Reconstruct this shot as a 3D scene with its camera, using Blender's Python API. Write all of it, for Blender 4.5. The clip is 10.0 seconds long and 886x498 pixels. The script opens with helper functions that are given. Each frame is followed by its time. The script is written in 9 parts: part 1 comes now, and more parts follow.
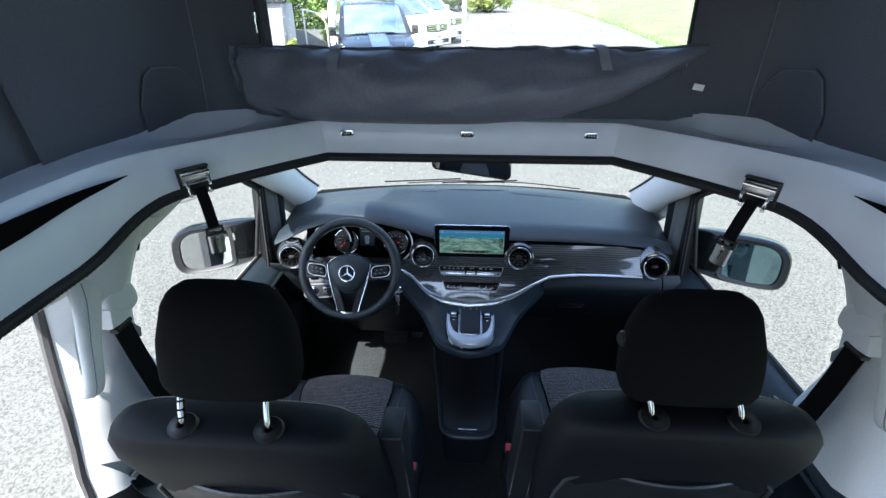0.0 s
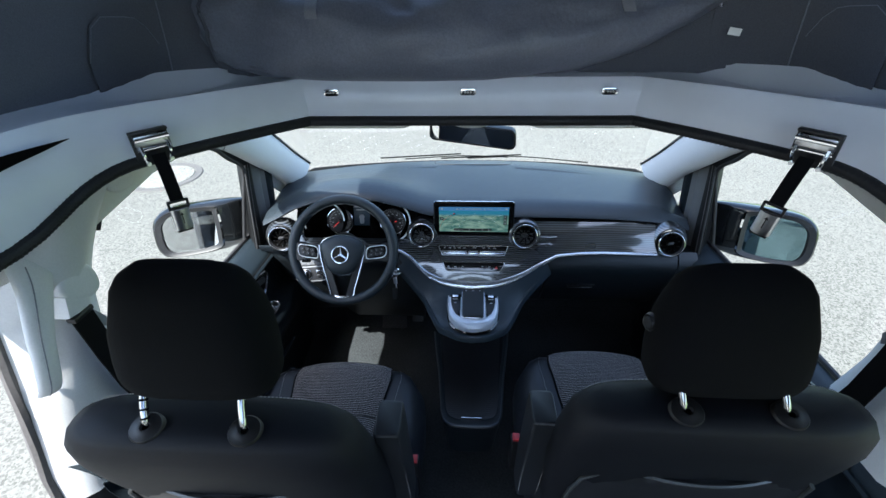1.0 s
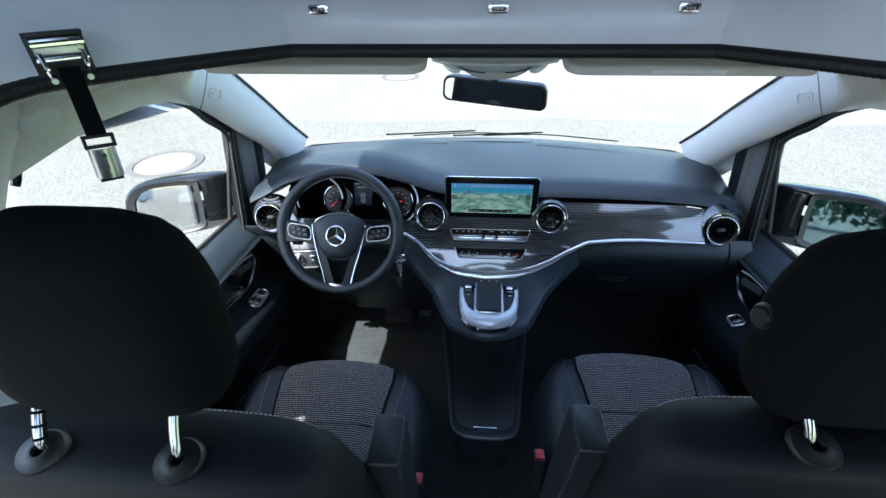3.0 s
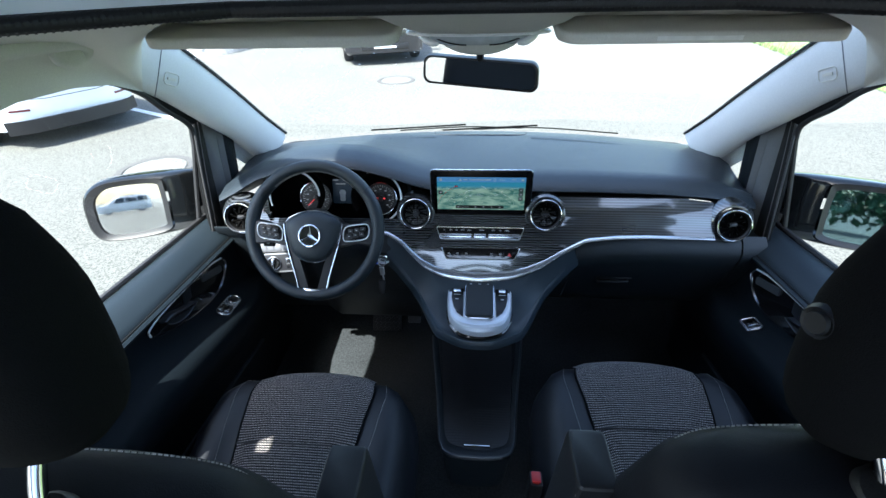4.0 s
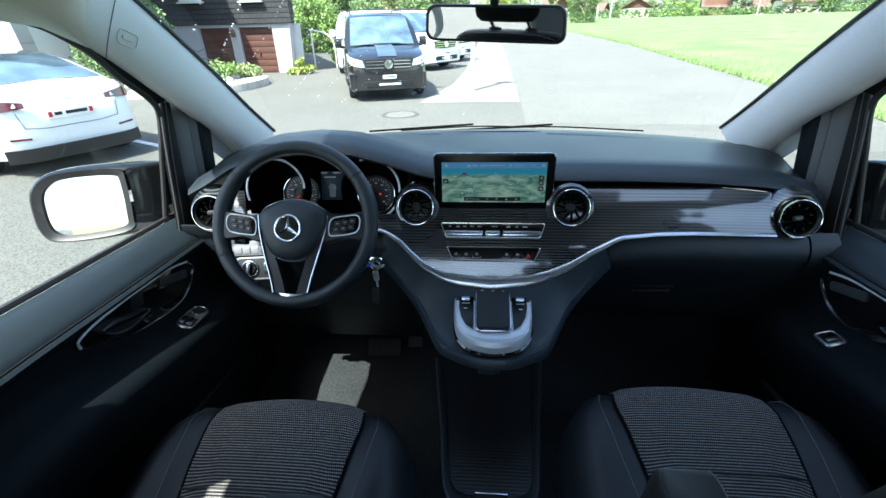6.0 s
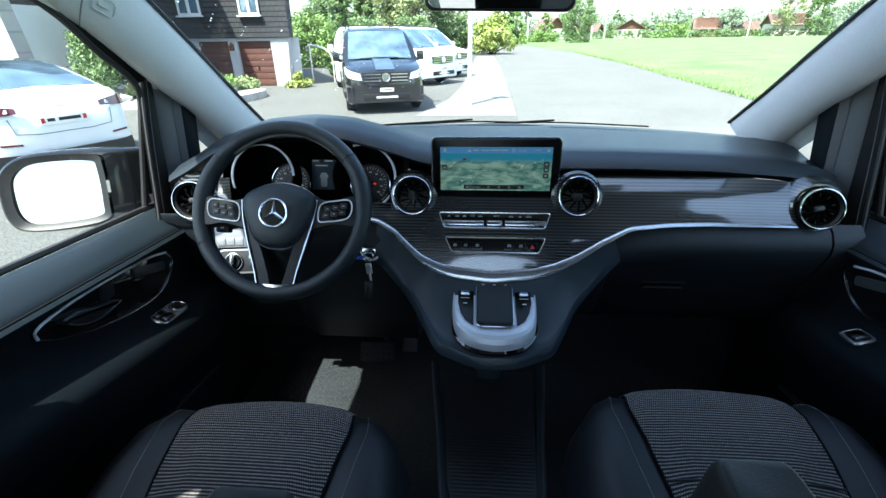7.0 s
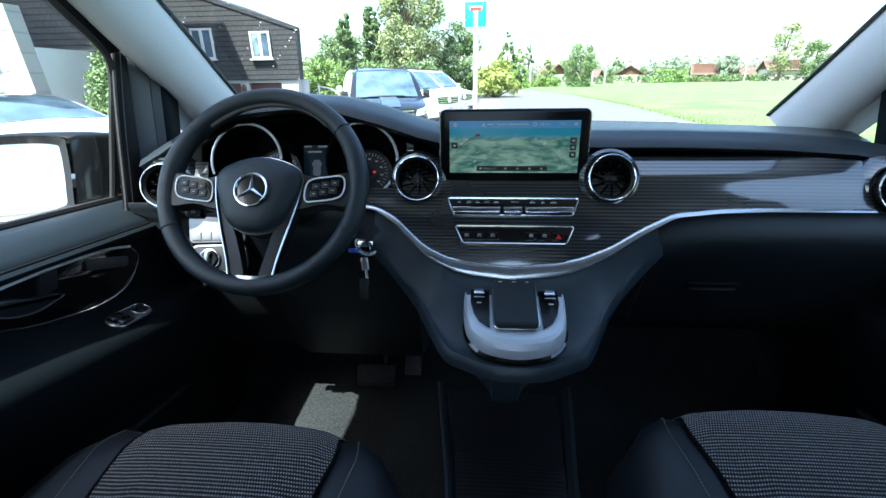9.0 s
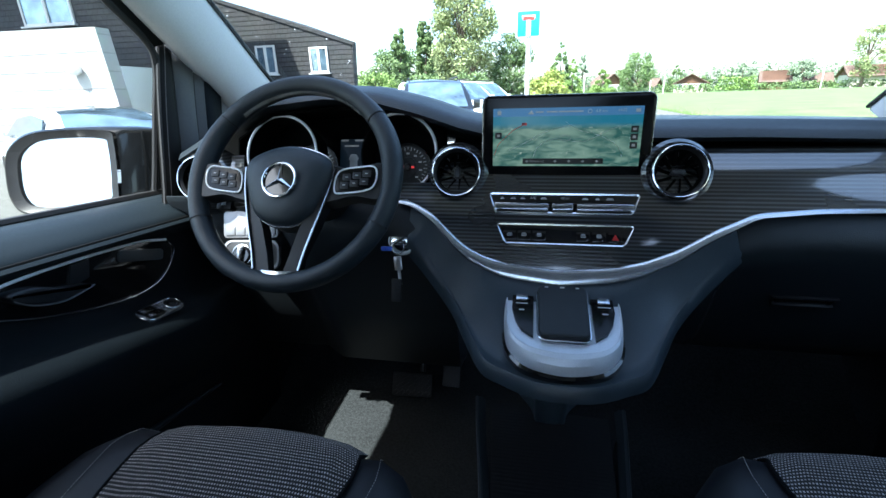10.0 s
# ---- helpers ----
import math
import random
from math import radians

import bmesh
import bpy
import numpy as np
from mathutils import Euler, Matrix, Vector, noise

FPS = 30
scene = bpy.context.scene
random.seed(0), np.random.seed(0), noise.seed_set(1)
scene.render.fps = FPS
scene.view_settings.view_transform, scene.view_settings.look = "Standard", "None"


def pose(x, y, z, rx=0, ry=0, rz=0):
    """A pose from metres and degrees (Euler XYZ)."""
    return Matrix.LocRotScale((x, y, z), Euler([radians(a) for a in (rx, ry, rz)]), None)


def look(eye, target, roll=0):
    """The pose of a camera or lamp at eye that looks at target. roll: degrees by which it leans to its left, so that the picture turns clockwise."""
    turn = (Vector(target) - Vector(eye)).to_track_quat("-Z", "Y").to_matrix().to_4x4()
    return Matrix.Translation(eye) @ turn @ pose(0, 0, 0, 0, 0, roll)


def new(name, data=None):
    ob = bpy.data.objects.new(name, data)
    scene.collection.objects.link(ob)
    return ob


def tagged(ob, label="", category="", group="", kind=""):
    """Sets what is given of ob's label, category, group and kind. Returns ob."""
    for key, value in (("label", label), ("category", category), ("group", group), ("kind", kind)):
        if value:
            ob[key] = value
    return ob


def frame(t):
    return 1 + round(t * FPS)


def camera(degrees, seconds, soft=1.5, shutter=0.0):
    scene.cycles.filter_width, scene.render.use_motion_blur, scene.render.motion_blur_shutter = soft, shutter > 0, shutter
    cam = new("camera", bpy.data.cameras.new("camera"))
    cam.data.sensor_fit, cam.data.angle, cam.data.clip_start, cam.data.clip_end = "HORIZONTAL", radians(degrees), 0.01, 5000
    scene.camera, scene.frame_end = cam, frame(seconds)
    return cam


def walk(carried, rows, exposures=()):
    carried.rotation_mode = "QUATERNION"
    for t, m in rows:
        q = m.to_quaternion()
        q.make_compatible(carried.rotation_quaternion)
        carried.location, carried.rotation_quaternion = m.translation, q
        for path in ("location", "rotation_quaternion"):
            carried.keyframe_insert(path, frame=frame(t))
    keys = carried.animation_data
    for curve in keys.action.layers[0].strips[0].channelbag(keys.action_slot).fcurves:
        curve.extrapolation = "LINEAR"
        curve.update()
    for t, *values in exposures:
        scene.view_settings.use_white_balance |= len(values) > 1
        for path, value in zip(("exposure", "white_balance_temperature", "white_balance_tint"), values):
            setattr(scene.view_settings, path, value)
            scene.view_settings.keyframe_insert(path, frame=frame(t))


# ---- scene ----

cam = camera(90.4, 10.0)
PATH = [
    (0, (-0.02, 0.175, 1.954), (-0.121, 1.885, 0.921), -0.3),
    (0.5, (-0.017, 0.219, 1.922), (-0.116, 1.905, 0.851), -0.8),
    (1, (-0.022, 0.257, 1.885), (-0.126, 1.926, 0.788), -1.2),
    (1.5, (-0.028, 0.294, 1.851), (-0.148, 1.956, 0.745), -1.4),
    (2, (-0.038, 0.325, 1.816), (-0.171, 1.993, 0.72), -1.2),
    (2.5, (-0.048, 0.358, 1.778), (-0.182, 2.025, 0.681), -0.8),
    (2.7, (-0.049, 0.373, 1.762), (-0.185, 2.036, 0.658), -0.7),
    (3.8, (-0.033, 0.471, 1.682), (-0.15, 2.134, 0.576), -1.0),
    (4, (-0.017, 0.487, 1.666), (-0.15, 2.162, 0.581), -1.4),
    (4.5, (-0.005, 0.536, 1.634), (-0.148, 2.23, 0.581), -1.7),
    (5, (-0.011, 0.568, 1.584), (-0.16, 2.289, 0.576), -1.8),
    (5.5, (-0.02, 0.588, 1.532), (-0.175, 2.333, 0.568), -1.8),
    (6.8, (-0.048, 0.633, 1.421), (-0.185, 2.419, 0.53), -0.9),
    (7, (-0.043, 0.641, 1.407), (-0.176, 2.435, 0.532), -0.8),
    (7.5, (-0.052, 0.663, 1.369), (-0.167, 2.476, 0.532), -0.5),
    (8, (-0.053, 0.687, 1.327), (-0.156, 2.521, 0.535), -0.3),
    (8.5, (-0.058, 0.71, 1.287), (-0.151, 2.564, 0.543), -0.2),
    (9, (-0.059, 0.736, 1.264), (-0.218, 2.598, 0.551), -0.9),
    (9.5, (-0.052, 0.77, 1.245), (-0.336, 2.626, 0.556), -1.7),
    (10, (-0.052, 0.798, 1.221), (-0.425, 2.648, 0.558), -1.7),
]
EXPOSURES = [(0.0, 2.25, 6150, 8), (1.0, 2.30, 6100, 7), (2.5, 2.52, 6100, 7), (4.0, 2.50, 6100, 5), (4.5, 2.36, 6100, 3), (5.5, 2.08, 6300, 0), (7.0, 2.06, 6150, 0), (8.5, 2.14, 6050, 0), (10.0, 2.14, 6000, 2)]
walk(cam, [(t, look(eye, target, roll)) for t, eye, target, roll in PATH], EXPOSURES)

# ---------- daylight ----------
SUN_AZ, SUN_EL = 210.5, 59.2          # compass degrees from +y, clockwise; elevation
world = bpy.data.worlds.new("sky_world")
scene.world = world
world.use_nodes = True
wn = world.node_tree.nodes
sky = wn.new("ShaderNodeTexSky")
sky.sky_type = "NISHITA"
sky.sun_disc = False
sky.sun_elevation = radians(SUN_EL)
sky.sun_rotation = radians(SUN_AZ)
sky.air_density, sky.dust_density, sky.ozone_density = 1.0, 2.0, 1.0
world.node_tree.links.new(sky.outputs[0], wn["Background"].inputs[0])
wn["Background"].inputs[1].default_value = 0.15
sun_data = bpy.data.lights.new("sun", "SUN")
sun_data.energy, sun_data.angle, sun_data.color = 4.2, radians(0.55), (1.0, 0.96, 0.9)
sun = new("sun", sun_data)
az, el = radians(SUN_AZ), radians(SUN_EL)
TO_SUN = Vector((math.sin(az) * math.cos(el), math.cos(az) * math.cos(el), math.sin(el)))
sun.matrix_world = look(TO_SUN * 40, (0, 0, 0))
GZ = -0.2                              # the ground

# ---------- materials ----------
def material(name, color, rough=0.6, metal=0.0, grain=60.0, vary=0.15, stain=3.0, bump=0.0, bscale=None,
             coat=0.0, spec=0.5, color2=None, sheen=0.0):
    """Principled surface with two scales of variation and a fine relief."""
    m = bpy.data.materials.new(name)
    m.use_nodes = True
    n, l = m.node_tree.nodes, m.node_tree.links
    b = n["Principled BSDF"]
    co = n.new("ShaderNodeTexCoord")
    n1, n2 = n.new("ShaderNodeTexNoise"), n.new("ShaderNodeTexNoise")
    n1.inputs["Scale"].default_value, n2.inputs["Scale"].default_value = grain, stain
    n1.inputs["Detail"].default_value = n2.inputs["Detail"].default_value = 4
    l.new(co.outputs["Object"], n1.inputs["Vector"])
    l.new(co.outputs["Object"], n2.inputs["Vector"])
    add = n.new("ShaderNodeMath")
    add.operation = "ADD"
    l.new(n1.outputs["Fac"], add.inputs[0])
    l.new(n2.outputs["Fac"], add.inputs[1])
    ramp = n.new("ShaderNodeMapRange")
    ramp.inputs["From Min"].default_value, ramp.inputs["From Max"].default_value = 0.7, 1.3
    l.new(add.outputs[0], ramp.inputs["Value"])
    mix = n.new("ShaderNodeMix")
    mix.data_type = "RGBA"
    lo = [c * (1 - vary) for c in color]
    hi = [min(1, c * (1 + vary)) for c in color] if color2 is None else color2
    mix.inputs[6].default_value, mix.inputs[7].default_value = (*lo, 1), (*hi, 1)
    l.new(ramp.outputs[0], mix.inputs[0])
    l.new(mix.outputs[2], b.inputs["Base Color"])
    rr = n.new("ShaderNodeMapRange")
    spread = min(0.08, rough * 0.35)
    rr.inputs["To Min"].default_value, rr.inputs["To Max"].default_value = max(0.005, rough - spread), min(1, rough + spread)
    l.new(n2.outputs["Fac"], rr.inputs["Value"])
    l.new(rr.outputs[0], b.inputs["Roughness"])
    b.inputs["Metallic"].default_value = metal
    b.inputs["Coat Weight"].default_value = coat
    b.inputs["Coat Roughness"].default_value = 0.06
    b.inputs["Specular IOR Level"].default_value = spec
    b.inputs["Sheen Weight"].default_value = sheen
    if bump:
        nb = n.new("ShaderNodeTexNoise")
        nb.inputs["Scale"].default_value = bscale or grain
        nb.inputs["Detail"].default_value = 3
        l.new(co.outputs["Object"], nb.inputs["Vector"])
        bp = n.new("ShaderNodeBump")
        bp.inputs["Strength"].default_value, bp.inputs["Distance"].default_value = bump, 0.002
        l.new(nb.outputs["Fac"], bp.inputs["Height"])
        l.new(bp.outputs[0], b.inputs["Normal"])
    return m


def nodes_of(m):
    return m.node_tree.nodes, m.node_tree.links, m.node_tree.nodes["Principled BSDF"]


def emissive(name, color, strength):
    m = material(name, color, 0.3)
    b = m.node_tree.nodes["Principled BSDF"]
    b.inputs["Emission Color"].default_value = (*color, 1)
    b.inputs["Emission Strength"].default_value = strength
    return m


def pane_material(name, tint=(0.96, 0.98, 0.97), gloss=0.9):
    """A thin pane: clear, with the gloss of its surface."""
    m = bpy.data.materials.new(name)
    m.use_nodes = True
    n, l = m.node_tree.nodes, m.node_tree.links
    n.remove(n["Principled BSDF"])
    tr, gl, mx = n.new("ShaderNodeBsdfTransparent"), n.new("ShaderNodeBsdfGlossy"), n.new("ShaderNodeMixShader")
    tr.inputs[0].default_value = (*tint, 1)
    gl.inputs["Roughness"].default_value = 0.01
    gl.inputs[0].default_value = (gloss, gloss, gloss, 1)
    mx.inputs[0].default_value = 0.045
    l.new(tr.outputs[0], mx.inputs[1])
    l.new(gl.outputs[0], mx.inputs[2])
    l.new(mx.outputs[0], n["Material Output"].inputs[0])
    return m


def water_material(name):
    """Rain beads: clear, scattering the daylight that comes through them."""
    m = bpy.data.materials.new(name)
    m.use_nodes = True
    n, l = m.node_tree.nodes, m.node_tree.links
    n.remove(n["Principled BSDF"])
    tr, tl, mx = n.new("ShaderNodeBsdfTransparent"), n.new("ShaderNodeBsdfTranslucent"), n.new("ShaderNodeMixShader")
    tl.inputs[0].default_value = (0.95, 0.97, 1.0, 1)
    mx.inputs[0].default_value = 0.6
    l.new(tr.outputs[0], mx.inputs[1])
    l.new(tl.outputs[0], mx.inputs[2])
    l.new(mx.outputs[0], n["Material Output"].inputs[0])
    return m


def math_node(n, l, op, a, b=None):
    q = n.new("ShaderNodeMath")
    q.operation = op
    for i, v in enumerate((a, b)):
        if v is None:
            continue
        if isinstance(v, (int, float)):
            q.inputs[i].default_value = v
        else:
            l.new(v, q.inputs[i])
    return q.outputs[0]


def weave_material(name):
    """Black seat cloth woven with rows of short pale dashes."""
    m = material(name, (0.012, 0.012, 0.014), 0.9, grain=400, bump=0.5, bscale=900, sheen=0.1)
    n, l, b = nodes_of(m)
    co = n.new("ShaderNodeTexCoord")
    sep = n.new("ShaderNodeSeparateXYZ")
    l.new(co.outputs["Object"], sep.inputs[0])
    arc = math_node(n, l, "SUBTRACT", sep.outputs[1], sep.outputs[2])
    row = math_node(n, l, "FRACT", math_node(n, l, "MULTIPLY", arc, 200.0))
    idx = math_node(n, l, "FLOOR", math_node(n, l, "MULTIPLY", arc, 200.0))
    shift = math_node(n, l, "MULTIPLY", math_node(n, l, "MODULO", idx, 2.0), 0.5)
    col = math_node(n, l, "FRACT", math_node(n, l, "ADD", math_node(n, l, "MULTIPLY", sep.outputs[0], 265.0), shift))
    on = math_node(n, l, "MULTIPLY", math_node(n, l, "LESS_THAN", row, 0.42), math_node(n, l, "LESS_THAN", col, 0.52))
    wear = n.new("ShaderNodeTexNoise")
    wear.inputs["Scale"].default_value = 300
    l.new(co.outputs["Object"], wear.inputs["Vector"])
    on = math_node(n, l, "MULTIPLY", on, math_node(n, l, "MULTIPLY", wear.outputs["Fac"], 1.3))
    mix = n.new("ShaderNodeMix")
    mix.data_type = "RGBA"
    mix.inputs[6].default_value, mix.inputs[7].default_value = (0.0045, 0.0045, 0.0048, 1), (0.60, 0.55, 0.535, 1)
    l.new(on, mix.inputs[0])
    l.new(mix.outputs[2], b.inputs["Base Color"])
    return m


def pinstripe_material(name):
    """Glossy lacquered trim with fine level lines."""
    m = material(name, (0.02, 0.02, 0.022), 0.3, grain=40, coat=1.0)
    n, l, b = nodes_of(m)
    co = n.new("ShaderNodeTexCoord")
    sep = n.new("ShaderNodeSeparateXYZ")
    l.new(co.outputs["Object"], sep.inputs[0])
    nz = n.new("ShaderNodeTexNoise")
    nz.inputs["Scale"].default_value = 8
    l.new(co.outputs["Object"], nz.inputs["Vector"])
    f = math_node(n, l, "FRACT", math_node(n, l, "MULTIPLY", sep.outputs[2], 180.0))
    on = math_node(n, l, "LESS_THAN", f, 0.45)
    on = math_node(n, l, "MULTIPLY", on, math_node(n, l, "ADD", math_node(n, l, "MULTIPLY", nz.outputs["Fac"], 0.8), 0.2))
    mix = n.new("ShaderNodeMix")
    mix.data_type = "RGBA"
    mix.inputs[6].default_value, mix.inputs[7].default_value = (0.0015, 0.0018, 0.0022, 1), (0.080, 0.088, 0.098, 1)
    l.new(on, mix.inputs[0])
    l.new(mix.outputs[2], b.inputs["Base Color"])
    b.inputs["Coat Roughness"].default_value = 0.07
    b.inputs["Coat IOR"].default_value = 2.0
    return m


def map_screen_material(name):
    """A lit navigation display: a hazy blue horizon over green hills with pale roads."""
    m = material(name, (0.02, 0.03, 0.03), 0.15)
    n, l, b = nodes_of(m)
    co = n.new("ShaderNodeTexCoord")
    sep = n.new("ShaderNodeSeparateXYZ")
    l.new(co.outputs["Generated"], sep.inputs[0])
    mp = n.new("ShaderNodeMapping")
    mp.inputs["Scale"].default_value = (7, 1, 7)
    l.new(co.outputs["Generated"], mp.inputs[0])
    nz = n.new("ShaderNodeTexNoise")
    nz.inputs["Scale"].default_value, nz.inputs["Detail"].default_value, nz.inputs["Distortion"].default_value = 1.1, 5, 0.6
    l.new(mp.outputs[0], nz.inputs["Vector"])
    r = n.new("ShaderNodeValToRGB")
    e = r.color_ramp.elements
    e[0].position, e[0].color = 0.36, (0.022, 0.080, 0.070, 1)
    e[1].position, e[1].color = 0.62, (0.15, 0.235, 0.19, 1)
    l.new(nz.outputs["Fac"], r.inputs[0])
    vo = n.new("ShaderNodeTexNoise")
    vo.inputs["Scale"].default_value, vo.inputs["Detail"].default_value = 0.55, 2
    l.new(mp.outputs[0], vo.inputs["Vector"])
    line = math_node(n, l, "LESS_THAN", math_node(n, l, "ABSOLUTE", math_node(n, l, "SUBTRACT", vo.outputs["Fac"], 0.5)), 0.0022)
    m1 = n.new("ShaderNodeMix")
    m1.data_type = "RGBA"
    m1.inputs[7].default_value = (0.30, 0.36, 0.31, 1)
    l.new(r.outputs[0], m1.inputs[6])
    l.new(line, m1.inputs[0])
    sk = n.new("ShaderNodeValToRGB")
    g = sk.color_ramp.elements
    g[0].position, g[0].color = 0.74, (0, 0, 0, 1)
    g[1].position, g[1].color = 0.86, (1, 1, 1, 1)
    l.new(sep.outputs[2], sk.inputs[0])
    m2 = n.new("ShaderNodeMix")
    m2.data_type = "RGBA"
    m2.inputs[7].default_value = (0.015, 0.125, 0.20, 1)
    l.new(m1.outputs[2], m2.inputs[6])
    l.new(sk.outputs[0], m2.inputs[0])
    l.new(m2.outputs[2], b.inputs["Emission Color"])
    b.inputs["Emission Strength"].default_value = 0.261
    b.inputs["Base Color"].default_value = (0.01, 0.01, 0.01, 1)
    return m


def course_material(name, dark, light, rows, cols, gap=(0.01, 0.01, 0.01), axis=0, rough=0.8):
    """Courses of small slates or blocks, for surfaces far off."""
    m = material(name, light, rough)
    n, l, b = nodes_of(m)
    co = n.new("ShaderNodeTexCoord")
    mp = n.new("ShaderNodeMapping")
    mp.inputs["Rotation"].default_value = (radians(-90), 0, 0)
    l.new(co.outputs["Object"], mp.inputs[0])
    br = n.new("ShaderNodeTexBrick")
    br.inputs["Color1"].default_value, br.inputs["Color2"].default_value, br.inputs["Mortar"].default_value = (*dark, 1), (*light, 1), (*gap, 1)
    br.inputs["Scale"].default_value = 1.0
    br.inputs["Brick Width"].default_value, br.inputs["Row Height"].default_value = cols, rows
    br.inputs["Mortar Size"].default_value = rows * 0.05
    l.new(mp.outputs[0], br.inputs["Vector"])
    nz = n.new("ShaderNodeTexNoise")
    nz.inputs["Scale"].default_value = 2.2
    l.new(co.outputs["Object"], nz.inputs["Vector"])
    mx = n.new("ShaderNodeMix")
    mx.data_type = "RGBA"
    mx.blend_type = "MULTIPLY"
    mx.inputs[0].default_value = 0.25
    l.new(br.outputs[0], mx.inputs[6])
    l.new(nz.outputs["Color"], mx.inputs[7])
    l.new(mx.outputs[2], b.inputs["Base Color"])
    bp = n.new("ShaderNodeBump")
    bp.inputs["Distance"].default_value = 0.02
    l.new(br.outputs["Fac"], bp.inputs["Height"])
    bp.invert = True
    l.new(bp.outputs[0], b.inputs["Normal"])
    return m


def ground_material(name, base, fine, gravel, wet=0.0):
    """Asphalt or concrete: grit of many tones, with larger worn and stained areas."""
    m = material(name, base, 0.9)
    n, l, b = nodes_of(m)
    co = n.new("ShaderNodeTexCoord")
    v = n.new("ShaderNodeTexVoronoi")
    v.inputs["Scale"].default_value = gravel
    l.new(co.outputs["Object"], v.inputs["Vector"])
    hs = n.new("ShaderNodeSeparateColor")
    l.new(v.outputs["Color"], hs.inputs[0])
    nz = n.new("ShaderNodeTexNoise")
    nz.inputs["Scale"].default_value, nz.inputs["Detail"].default_value = 0.5, 6
    l.new(co.outputs["Object"], nz.inputs["Vector"])
    tone = math_node(n, l, "ADD", math_node(n, l, "MULTIPLY", hs.outputs[0], fine), math_node(n, l, "MULTIPLY", nz.outputs["Fac"], 0.5))
    r = n.new("ShaderNodeValToRGB")
    e = r.color_ramp.elements
    e[0].position, e[0].color = 0.10, (*[c * 0.45 for c in base], 1)
    e[1].position, e[1].color = 0.10 + fine, (*[min(1, c * 1.55) for c in base], 1)
    l.new(tone, r.inputs[0])
    l.new(r.outputs[0], b.inputs["Base Color"])
    bp = n.new("ShaderNodeBump")
    bp.inputs["Strength"].default_value, bp.inputs["Distance"].default_value = 0.6, 0.01
    l.new(hs.outputs[0], bp.inputs["Height"])
    l.new(bp.outputs[0], b.inputs["Normal"])
    return m


def leaf_material(name, a, b2, rough=0.6):
    m = material(name, a, rough)
    n, l, b = nodes_of(m)
    ge = n.new("ShaderNodeNewGeometry")
    mix = n.new("ShaderNodeMix")
    mix.data_type = "RGBA"
    mix.inputs[6].default_value, mix.inputs[7].default_value = (*a, 1), (*b2, 1)
    l.new(ge.outputs["Random Per Island"], mix.inputs[0])
    l.new(mix.outputs[2], b.inputs["Base Color"])
    b.inputs["Transmission Weight"].default_value = 0.0
    return m


